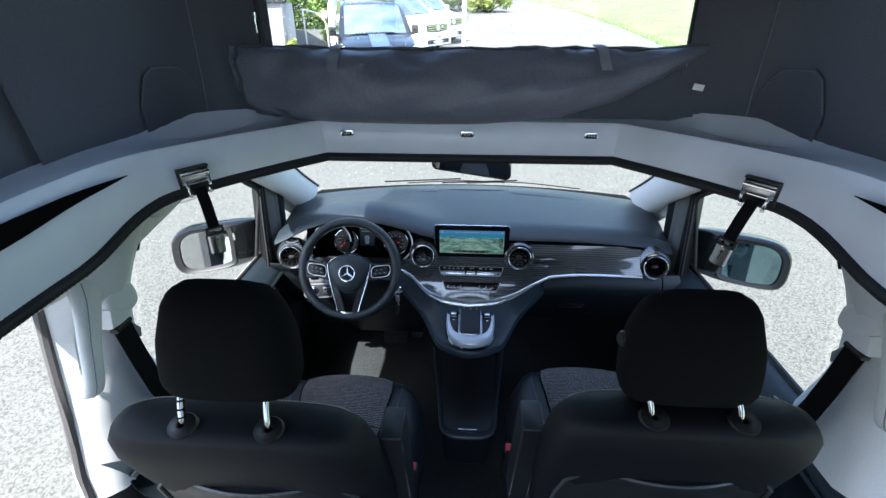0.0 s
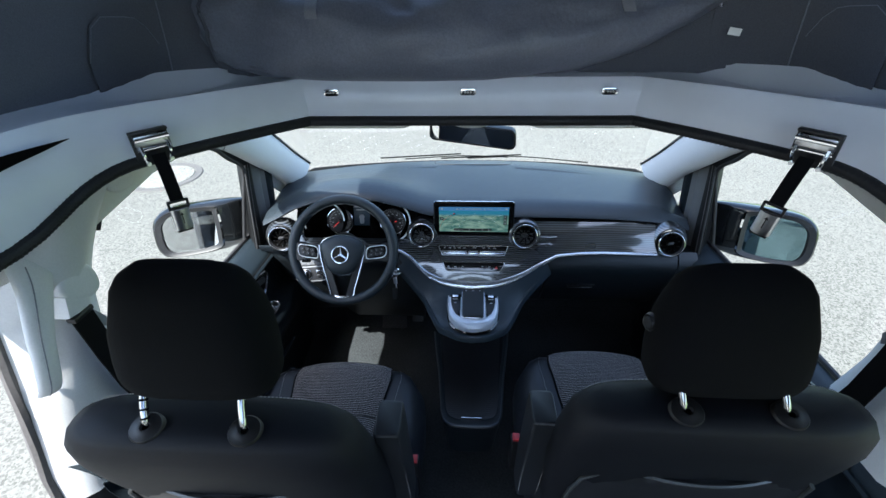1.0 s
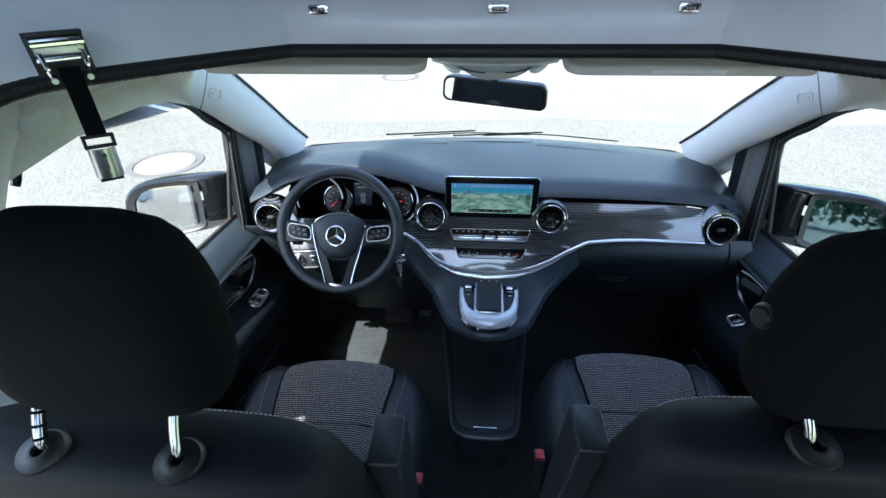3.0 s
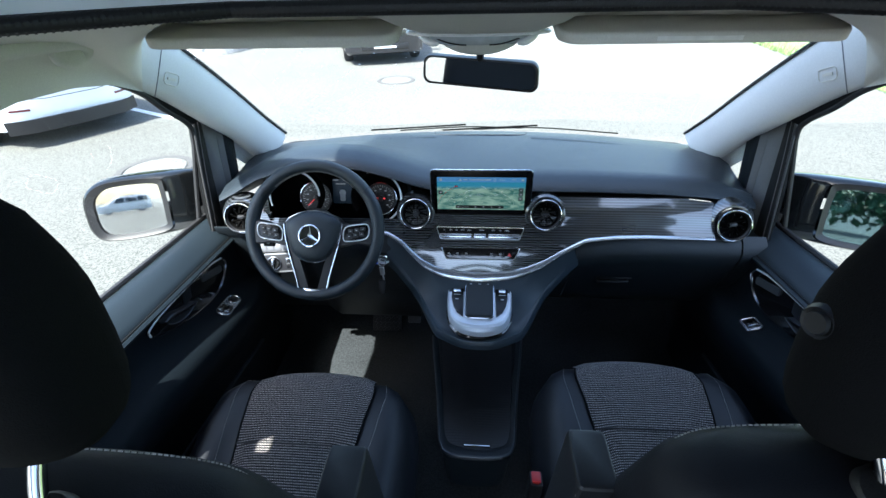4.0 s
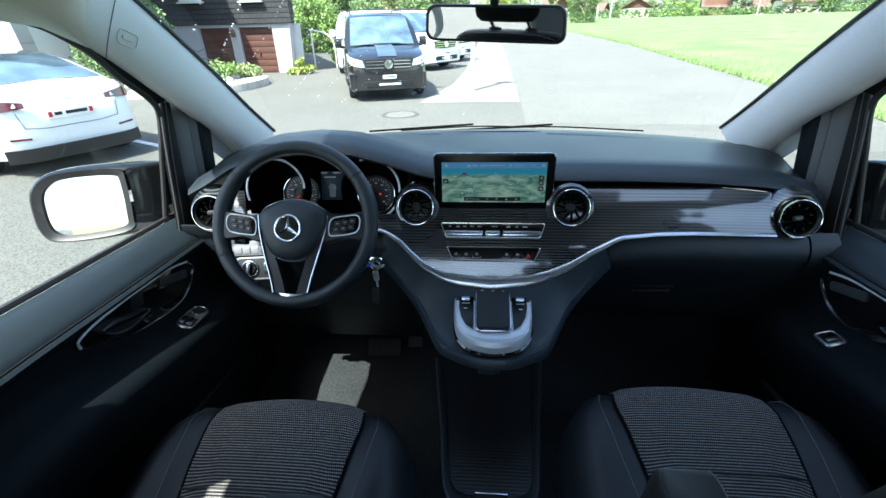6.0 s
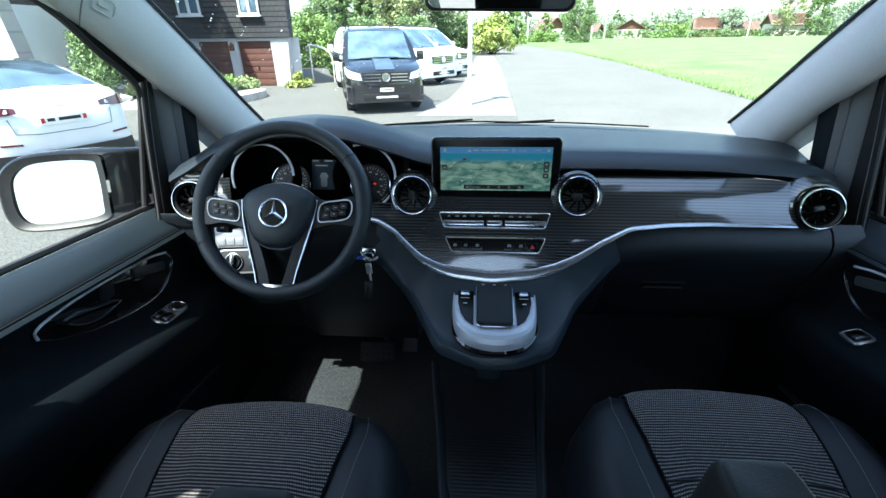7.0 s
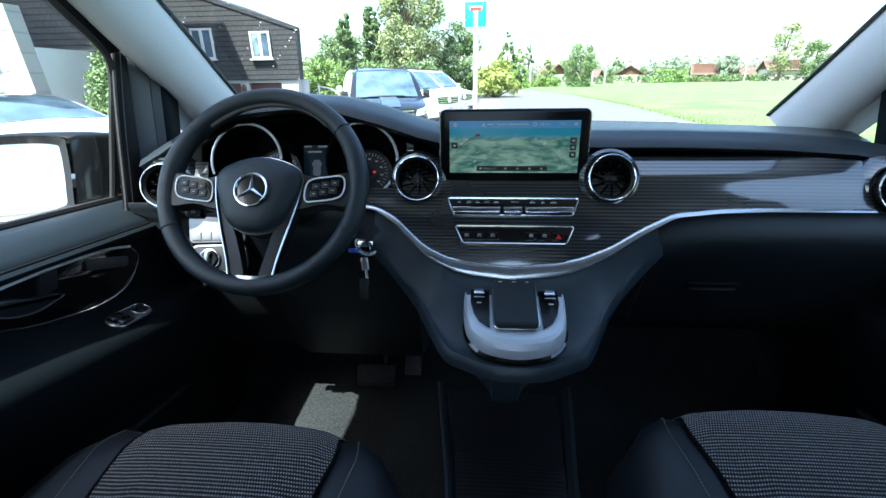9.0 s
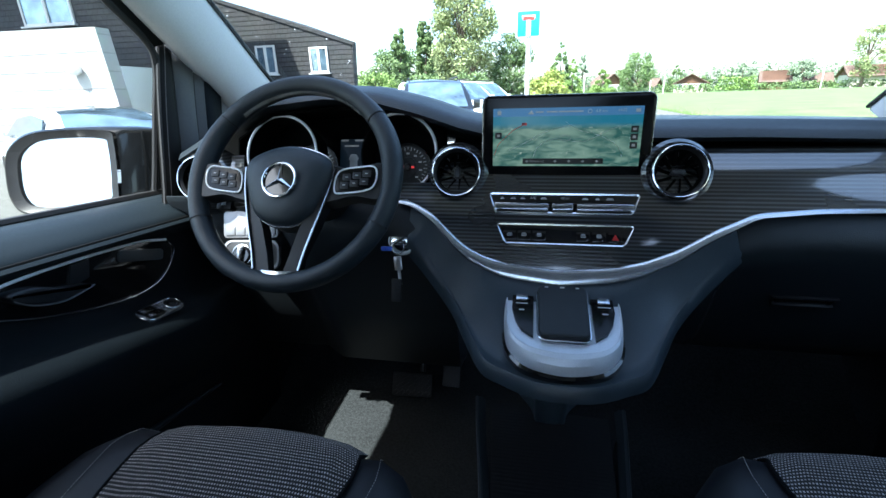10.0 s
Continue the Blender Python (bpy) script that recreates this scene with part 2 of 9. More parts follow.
MAT = dict(
    dash=material("dash_leather", (0.0150, 0.0215, 0.0275), 0.40, grain=500, bump=0.35, bscale=700, vary=0.2),
    console=material("console_plastic", (0.0255, 0.0385, 0.0510), 0.38, grain=500, bump=0.25, bscale=700, vary=0.15),
    dashlow=material("dash_plastic", (0.0055, 0.0095, 0.0130), 0.55, grain=300, bump=0.25, bscale=600),
    doorlow=material("door_plastic", (0.0040, 0.0066, 0.0090), 0.6, grain=300, bump=0.3, bscale=600, spec=0.12),
    black=material("black_plastic", (0.007, 0.007, 0.008), 0.45, grain=200, bump=0.15, bscale=500),
    gloss=material("piano_black", (0.006, 0.006, 0.007), 0.12, grain=30, coat=1.0),
    leather=material("wheel_leather", (0.0115, 0.0185, 0.0245), 0.42, grain=600, bump=0.4, bscale=900),
    cloth=material("seat_cloth", (0.0042, 0.0044, 0.0052), 0.92, grain=500, bump=0.5, bscale=900, spec=0.12),
    backing=material("seat_back_leather", (0.0058, 0.0068, 0.0100), 0.6, grain=300, bump=0.2, bscale=900, spec=0.22),
    # near-black: thin black parts, and shade painted into gaps and recesses
    void=material("black_and_shade", (0.002, 0.002, 0.002), 0.95, spec=0.1),
    bright=material("bright_trim", (0.86, 0.87, 0.89), 0.32, 0.2, vary=0.04),
    satin=material("dark_satin_metal", (0.36, 0.37, 0.39), 0.35, 1.0, grain=300, vary=0.06),
    rearwall=material("rear_trim_darkened", (0.060, 0.061, 0.066), 0.8, grain=200, bump=0.2, vary=0.15),
    frame=material("frame_black", (0.0045, 0.0048, 0.005), 0.6, grain=200, bump=0.15, spec=0.2),
    bezel=material("bezel_black", (0.004, 0.004, 0.0045), 0.2, grain=30, spec=0.25),
    sill=material("sill_leather", (0.009, 0.0145, 0.0190), 0.48, grain=400, bump=0.25, bscale=700, vary=0.2, spec=0.32),
    sealgrey=material("grey_rubber", (0.075, 0.07, 0.07), 0.7, grain=120, bump=0.2),
    nappa=material("seat_leather", (0.0085, 0.0102, 0.0138), 0.5, grain=300, bump=0.12, bscale=900),
    shell=material("seat_shell", (0.014, 0.015, 0.018), 0.4, grain=200, bump=0.1),
    weave=weave_material("seat_weave"),
    stitch=material("pale_thread", (0.35, 0.34, 0.32), 0.8, grain=900),
    carpet=material("carpet", (0.029, 0.0325, 0.0345), 0.95, grain=160, bump=1.0, bscale=260, vary=0.45, spec=0.05),
    stripe=pinstripe_material("pinstripe_lacquer"),
    traysilver=material("tray_silver", (0.66, 0.70, 0.765), 0.38, 0.35, grain=400, vary=0.05),
    sweepsilver=material("sweep_silver", (0.62, 0.65, 0.70), 0.24, 0.85, grain=400, vary=0.05),
    banksilver=material("bank_silver", (0.26, 0.27, 0.29), 0.35, 0.5, grain=400, vary=0.05),
    rimglint=material("rim_highlight", (0.030, 0.037, 0.045), 0.35, grain=300, bump=0.1),
    chrome=material("chrome", (0.82, 0.83, 0.85), 0.1, 1.0, vary=0.05),
    silver=material("satin_silver", (0.62, 0.65, 0.70), 0.22, 1.0, grain=400, vary=0.06),
    post=material("polished_post", (0.42, 0.43, 0.45), 0.12, 1.0, grain=60, vary=0.1),
    steel=material("zinc_steel", (0.55, 0.56, 0.57), 0.28, 1.0, grain=80, vary=0.2),
    liner=material("headliner", (0.66, 0.645, 0.60), 0.9, grain=400, bump=0.3, bscale=800, vary=0.08),
    pillar=material("pillar_trim", (0.64, 0.645, 0.65), 0.65, grain=300, bump=0.2, bscale=600, vary=0.06),
    gelcoat=material("grey_gelcoat", (0.70, 0.715, 0.76), 0.3, grain=12, vary=0.05, coat=0.15),
    rubber=material("rubber", (0.014, 0.014, 0.015), 0.6, grain=200, bump=0.2),
    belt=material("belt_webbing", (0.0045, 0.0045, 0.005), 0.8, grain=700, bump=0.5, spec=0.1),
    tent=material("tent_canvas", (0.085, 0.089, 0.106), 0.85, grain=500, stain=2.5, bump=0.35, bscale=700, vary=0.2),
    flap=material("tent_flap", (0.150, 0.158, 0.195), 0.42, grain=300, stain=6, bump=0.4, bscale=120, vary=0.2),
    webbing=material("grey_webbing", (0.22, 0.225, 0.25), 0.9, grain=600, bump=0.4),
    screen=map_screen_material("navigation_map"),
    dial=emissive("dial_blue", (0.008, 0.018, 0.032), 0.05),
    lit=emissive("lit_white", (0.20, 0.21, 0.22), 0.12),
    litred=emissive("lit_red", (0.5, 0.03, 0.03), 0.25),
    litblue=emissive("lit_bar", (0.02, 0.06, 0.12), 0.5),
    mark=material("pale_marks", (0.5, 0.5, 0.5), 0.6),
    red=material("red_plastic", (0.45, 0.02, 0.02), 0.4),
    blue=material("blue_tag", (0.03, 0.09, 0.5), 0.4),
    mirrorshell=material("mirror_black", (0.006, 0.007, 0.008), 0.10, grain=30, spec=0.45),
    mirror=material("mirror_glass", (0.88, 0.9, 0.9), 0.02, 1.0, vary=0.01),
    # blue glass, deepened so the right mirror's dark reflection sits in its colour
    bluemirror=material("blue_darkened_mirror", (0.26, 0.40, 0.44), 0.02, 1.0, vary=0.02),
    strip=material("grey_strip", (0.085, 0.086, 0.088), 0.6, grain=200, vary=0.08),
    housing=material("grey_moulding", (0.05, 0.055, 0.058), 0.35, grain=200, vary=0.08),
    pane=pane_material("clear_pane"),
    sidepane=pane_material("side_pane", (0.93, 0.95, 0.94)),
    white=material("white_paint", (0.78, 0.79, 0.80), 0.3, grain=3, vary=0.03, coat=0.6),
    blackpaint=material("black_paint", (0.006, 0.007, 0.010), 0.16, grain=3, coat=1.0),
    tyre=material("tyre", (0.02, 0.02, 0.021), 0.85, grain=60, bump=0.4),
    rim=material("alloy", (0.45, 0.46, 0.48), 0.35, 1.0),
    taillight=material("tail_light", (0.10, 0.018, 0.026), 0.15, coat=1.0),
    lamp=material("lamp_glass", (0.6, 0.63, 0.66), 0.1, coat=1.0),
    plate=material("plate_white", (0.8, 0.8, 0.78), 0.5),
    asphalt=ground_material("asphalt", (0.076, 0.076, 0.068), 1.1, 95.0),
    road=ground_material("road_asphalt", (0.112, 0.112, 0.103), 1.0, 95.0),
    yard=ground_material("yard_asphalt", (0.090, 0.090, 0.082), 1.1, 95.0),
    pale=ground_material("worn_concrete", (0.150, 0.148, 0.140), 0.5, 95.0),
    paleline=material("road_paint", (0.7, 0.7, 0.68), 0.8, grain=40, vary=0.2),
    iron=material("cast_iron", (0.075, 0.073, 0.07), 0.8, 0.2, grain=60, bump=0.5),
    grass=material("meadow_grass", (0.102, 0.170, 0.052), 0.9, grain=9, stain=0.4, vary=0.4, color2=(0.172, 0.262, 0.088), bump=1.0, bscale=30),
    blade=leaf_material("grass_blades", (0.11, 0.18, 0.045), (0.22, 0.32, 0.11)),
    slate=course_material("slate_shingle", (0.030, 0.031, 0.034), (0.038, 0.0395, 0.043), 0.16, 0.20),
    block=course_material("pale_block", (0.40, 0.40, 0.39), (0.46, 0.455, 0.445), 0.45, 1.2, gap=(0.36, 0.355, 0.35)),
    plaster=material("grey_render", (0.42, 0.42, 0.43), 0.9, grain=20, stain=0.8, bump=0.4, vary=0.1),
    # the same render lightened, to offset the eave's shade on the block house
    plasterlift=material("grey_render_lightened", (0.60, 0.61, 0.64), 0.9, grain=20, stain=0.8, bump=0.4, vary=0.1),
    winframe=material("window_frame", (0.58, 0.58, 0.57), 0.5, vary=0.04),
    dusk=material("window_glass", (0.035, 0.045, 0.052), 0.08, coat=0.25, spec=0.35),
    # mottled blue of a reflected sky put into the glass colour
    skyglass=material("sky_toned_glass", (0.16, 0.24, 0.32), 0.05, 0.55, grain=2, vary=0.5, coat=1.0),
    garage=material("brown_door", (0.10, 0.042, 0.030), 0.6, grain=14, vary=0.2),
    stone=material("pale_stone", (0.45, 0.43, 0.40), 0.85, grain=9, vary=0.25, bump=0.8, bscale=20),
    bark=material("bark", (0.11, 0.085, 0.06), 0.9, grain=30, bump=1.0, bscale=30, vary=0.3),
    leaf=leaf_material("leaf_green", (0.090, 0.150, 0.052), (0.18, 0.265, 0.095)),
    leafpale=leaf_material("leaf_pale", (0.17, 0.22, 0.085), (0.33, 0.38, 0.17)),
    leafdark=leaf_material("leaf_dark", (0.043, 0.093, 0.043), (0.102, 0.187, 0.085)),
    leafyellow=leaf_material("leaf_yellow", (0.20, 0.26, 0.05), (0.38, 0.43, 0.12)),
    leafbright=leaf_material("leaf_bright", (0.115, 0.195, 0.042), (0.24, 0.36, 0.095)),
    # distance haze put into the colour: paler, greyer leaves
    leafhazed=leaf_material("leaf_hazed", (0.19, 0.25, 0.17), (0.29, 0.36, 0.24)),
    tile=course_material("roof_tile", (0.16, 0.105, 0.085), (0.22, 0.145, 0.115), 0.35, 0.3, rough=0.9),
    timber=material("brown_timber", (0.12, 0.06, 0.035), 0.8, grain=12, vary=0.3),
    wallwarm=material("cream_render", (0.60, 0.55, 0.48), 0.9, grain=4, vary=0.1),
    signblue=material("sign_blue", (0.02, 0.28, 0.42), 0.4, vary=0.04),
    signwhite=material("sign_white", (0.8, 0.8, 0.8), 0.4, vary=0.03),
    signred=material("sign_red", (0.6, 0.05, 0.04), 0.4, vary=0.03),
    zinc=material("galvanised_pole", (0.62, 0.63, 0.64), 0.5, 0.4, grain=30, vary=0.1),
    water=water_material("water_bead"),
)

# ---------- building helpers ----------
BASE = {}


def thing(name, at, label, category, group="", kind=""):
    ob = new(name)
    ob.empty_display_size = 0.1
    ob.location = at
    BASE[ob.name] = Vector(at)
    return tagged(ob, label, category, group, kind)


def finish(name, bm, mat, smooth):
    bmesh.ops.recalc_face_normals(bm, faces=bm.faces)
    me = bpy.data.meshes.new(name)
    bm.to_mesh(me)
    bm.free()
    me.materials.append(MAT[mat])
    if smooth:
        me.shade_smooth()
        me.set_sharp_from_angle(angle=radians(smooth))
    return me


def part(name, bm, mat, parent, label="", smooth=40):
    """Links a bmesh, given in world metres, as one mesh under a thing or a part."""
    base = BASE[parent.name]
    bmesh.ops.translate(bm, verts=bm.verts, vec=-base)
    ob = new(name, finish(name, bm, mat, smooth))
    ob.parent = parent
    BASE[ob.name] = base
    return tagged(ob, label)


def solo(name, bm, mat, label, category, kind="", smooth=40, group=""):
    """A top-level thing of one mesh, with its origin at its base."""
    lo = [min(v.co[i] for v in bm.verts) for i in range(3)]
    hi = [max(v.co[i] for v in bm.verts) for i in range(3)]
    base = Vector(((lo[0] + hi[0]) / 2, (lo[1] + hi[1]) / 2, lo[2]))
    bmesh.ops.translate(bm, verts=bm.verts, vec=-base)
    ob = new(name, finish(name, bm, mat, smooth))
    ob.location = base
    BASE[ob.name] = base
    return tagged(ob, label, category, group, kind)


def join(*bms):
    out = bmesh.new()
    for b in bms:
        me = bpy.data.meshes.new("tmp")
        b.to_mesh(me)
        b.free()
        out.from_mesh(me)
        bpy.data.meshes.remove(me)
    return out


def moved(bm, m):
    bmesh.ops.transform(bm, matrix=m, verts=bm.verts)
    return bm


def box(x0, x1, y0, y1, z0, z1, bevel=0.0, seg=2):
    bm = bmesh.new()
    bmesh.ops.create_cube(bm, size=1)
    bmesh.ops.scale(bm, vec=(abs(x1 - x0), abs(y1 - y0), abs(z1 - z0)), verts=bm.verts)
    bmesh.ops.translate(bm, vec=((x0 + x1) / 2, (y0 + y1) / 2, (z0 + z1) / 2), verts=bm.verts)
    if bevel:
        bmesh.ops.bevel(bm, geom=list(bm.edges), offset=bevel, segments=seg, affect="EDGES", profile=0.6)
    return bm


def prism(poly, depth, bevel=0.0, seg=2):
    """An outline in x, y, raised along z from 0 to depth, with its upper rim rounded."""
    bm = bmesh.new()
    lower = [bm.verts.new((x, y, 0)) for x, y in poly]
    f = bm.faces.new(lower)
    r = bmesh.ops.extrude_face_region(bm, geom=[f])
    top = [v for v in r["geom"] if isinstance(v, bmesh.types.BMVert)]
    bmesh.ops.translate(bm, vec=(0, 0, depth), verts=top)
    if bevel:
        es = [e for e in bm.edges if e.verts[0] in top and e.verts[1] in top]
        bmesh.ops.bevel(bm, geom=es, offset=bevel, segments=seg, affect="EDGES", profile=0.6)
    return bm


def rounded(w, h, r, n=5, skew=0.0):
    """A rounded rectangle round the origin; skew narrows its lower side."""
    pts = []
    for cx, cy, a0 in ((w / 2 - r, h / 2 - r, 0), (-w / 2 + r, h / 2 - r, 90), (-w / 2 + r, -h / 2 + r, 180), (w / 2 - r, -h / 2 + r, 270)):
        for i in range(n + 1):
            a = radians(a0 + 90 * i / n)
            x, y = cx + r * math.cos(a), cy + r * math.sin(a)
            pts.append((x * (1 - skew * (0.5 - y / h)), y))
    return pts


def catmull(pts, n=6, closed=False):
    p = [Vector(q) for q in pts]
    out = []
    count = len(p)
    for i in range(count if closed else count - 1):
        a = p[(i - 1) % count] if closed or i > 0 else p[0] * 2 - p[1]
        b, c = p[i], p[(i + 1) % count]
        d = p[(i + 2) % count] if closed or i + 2 < count else p[-1] * 2 - p[-2]
        for k in range(n):
            t = k / n
            out.append(0.5 * ((2 * b) + (c - a) * t + (2 * a - 5 * b + 4 * c - d) * t * t + (3 * b - a - 3 * c + d) * t ** 3))
    if not closed:
        out.append(p[-1])
    return out


def loft(rows, closed=False, thick=0.0, caps=False):
    """A surface through rows of points."""
    bm = bmesh.new()
    grid = [[bm.verts.new(q) for q in row] for row in rows]
    m = len(grid[0])
    for a, b in zip(grid, grid[1:]):
        for j in range(m if closed else m - 1):
            k = (j + 1) % m
            bm.faces.new((a[j], a[k], b[k], b[j]))
    if caps:
        bm.faces.new(grid[0])
        bm.faces.new(grid[-1][::-1])
    if thick:
        bmesh.ops.recalc_face_normals(bm, faces=bm.faces)
        bmesh.ops.solidify(bm, geom=list(bm.faces), thickness=thick)
    return bm


def tube(pts, r, n=8, closed=False, flat=1.0):
    """A round bar along points; r may be a number or a list."""
    p = [Vector(q) for q in pts]
    rows = []
    up = Vector((0.13, 0.31, 0.94)).normalized()
    for i, q in enumerate(p):
        a = p[(i - 1) % len(p)] if closed or i else q
        b = p[(i + 1) % len(p)] if closed or i + 1 < len(p) else q
        d = (b - a).normalized()
        s = d.cross(up).normalized()
        u = s.cross(d)
        rr = r[i] if isinstance(r, (list, tuple)) else r
        rows.append([q + s * math.cos(t) * rr + u * math.sin(t) * rr * flat for t in (2 * math.pi * k / n for k in range(n))])
    if closed:
        rows.append(rows[0])
        bm = loft(rows, True)
        bmesh.ops.remove_doubles(bm, verts=bm.verts, dist=1e-6)
        return bm
    return loft(rows, True, caps=True)


def ribbon(pts, width, thick, side):
    """A flat strap along points; side: the direction of its width."""
    s = Vector(side).normalized() * (width / 2)
    rows = []
    p = [Vector(q) for q in pts]
    for i, q in enumerate(p):
        d = (p[min(i + 1, len(p) - 1)] - p[max(i - 1, 0)]).normalized()
        t = d.cross(s).normalized() * (thick / 2)
        rows.append([q - s - t, q + s - t, q + s + t, q - s + t])
    return loft(rows, True, caps=True)


def lathe(profile, n=24):
    """A turned shape round z from (radius, height) pairs."""
    bm = bmesh.new()
    rows = []
    for r, z in profile:
        rows.append([bm.verts.new((max(r, 1e-4) * math.cos(2 * math.pi * k / n), max(r, 1e-4) * math.sin(2 * math.pi * k / n), z)) for k in range(n)])
    for a, b in zip(rows, rows[1:]):
        for k in range(n):
            bm.faces.new((a[k], a[(k + 1) % n], b[(k + 1) % n], b[k]))
    bmesh.ops.remove_doubles(bm, verts=bm.verts, dist=2.5e-4)
    return bm


def facing(at, normal, up=(0, 0, 1)):
    """A pose at a point whose z axis is the normal and whose y axis points up."""
    z = Vector(normal).normalized()
    x = Vector(up).cross(z).normalized()
    y = z.cross(x)
    return Matrix.Translation(at) @ Matrix((x, y, z)).transposed().to_4x4()


def blob(at, size, jitter=0.2, seed=0, sub=2):
    bm = bmesh.new()
    bmesh.ops.create_icosphere(bm, subdivisions=sub, radius=1)
    for v in bm.verts:
        k = 1 + jitter * noise.noise(v.co * 1.7 + Vector((seed * 3.1, seed, 0)))
        v.co = Vector((v.co.x * size[0], v.co.y * size[1], v.co.z * size[2])) * k + Vector(at)
    return bm


def lettering(name, text, size, m, mat, parent, label=""):
    cu = bpy.data.curves.new(name, "FONT")
    cu.body, cu.size, cu.align_x, cu.align_y = text, size, "CENTER", "CENTER"
    tmp = bpy.data.objects.new("tmp", cu)
    me = bpy.data.meshes.new_from_object(tmp)
    bpy.data.objects.remove(tmp)
    bm = bmesh.new()
    bm.from_mesh(me)
    bpy.data.meshes.remove(me)
    return part(name, moved(bm, m), mat, parent, label, smooth=0)


def lerp(table, x):
    """Piecewise straight lines through (x, value) pairs."""
    if x <= table[0][0]:
        return table[0][1]
    for (a, p), (b, q) in zip(table, table[1:]):
        if x <= b:
            return p + (q - p) * (x - a) / (b - a)
    return table[-1][1]

# ---------- the van's shell ----------
CX = -0.02                              # middle of the roof opening
FLOOR_Z = 0.41


def mirror_x(bm):
    for v in bm.verts:
        v.co.x = -v.co.x
    bmesh.ops.reverse_faces(bm, faces=bm.faces)
    return bm


# floor with the rise under the pedals
rows = []
for y, z in ((-1.6, FLOOR_Z), (0.2, FLOOR_Z), (1.0, FLOOR_Z), (1.6, FLOOR_Z), (1.82, FLOOR_Z), (1.88, 0.44), (2.02, 0.60), (2.08, 0.80), (2.10, 1.05)):
    rows.append([(x, y, z) for x in (-0.80, -0.5, -0.2, 0, 0.2, 0.5, 0.80)])
solo("floor", loft(rows, thick=-0.02), "carpet", "dark grey carpeted cab floor rising under the pedals", "floor", "structure")

# kick panels and firewall that close the footwells
solo("wall_front", join(box(-0.80, -0.77, 1.62, 2.12, 0.30, 0.90), box(0.77, 0.80, 1.62, 2.12, 0.30, 0.90), box(-0.80, 0.80, 2.10, 2.13, 0.30, 1.06), box(-0.80, -0.74, 0.60, 1.60, 0.28, 0.425), box(0.74, 0.80, 0.60, 1.60, 0.28, 0.425)), "carpet", "dark carpeted kick panels and bulkhead", "wall", "structure")

# inner door panels
SILL = ((0.70, 1.074), (1.10, 1.059), (1.62, 1.030), (1.74, 1.020))


def door_profile(y):
    s = lerp(SILL, y)
    arm = lerp(((0.7, 0.95), (1.05, 0.925), (1.27, 0.885), (1.45, 0.845), (1.70, 0.82)), y)
    swell = lerp(((0.7, 1.0), (1.3, 1.0), (1.5, 0.8), (1.62, 0.35), (1.74, 0.25)), y)
    return [(-0.835, s - 0.03), (-0.832, s), (-0.818, s + 0.006), (-0.790, s + 0.004), (-0.765, s - 0.008), (-0.748, s - 0.020), (-0.738, s - 0.029), (-0.736, s - 0.036),
            (-0.729, s - 0.034), (-0.724, s - 0.039), (-0.726, s - 0.045), (-0.737, s - 0.049), (-0.744, s - 0.060), (-0.742, arm + 0.040), (-0.730, arm + 0.014), (-0.700 + 0.02 * (1 - swell), arm), (-0.672 - 0.04 * (1 - swell), arm - 0.010), (-0.660 - 0.05 * (1 - swell), arm - 0.035),
            (-0.668 - 0.045 * (1 - swell), arm - 0.075), (-0.705, arm - 0.13), (-0.728, arm - 0.17), (-0.735, 0.60), (-0.725, 0.52), (-0.728, 0.42)]


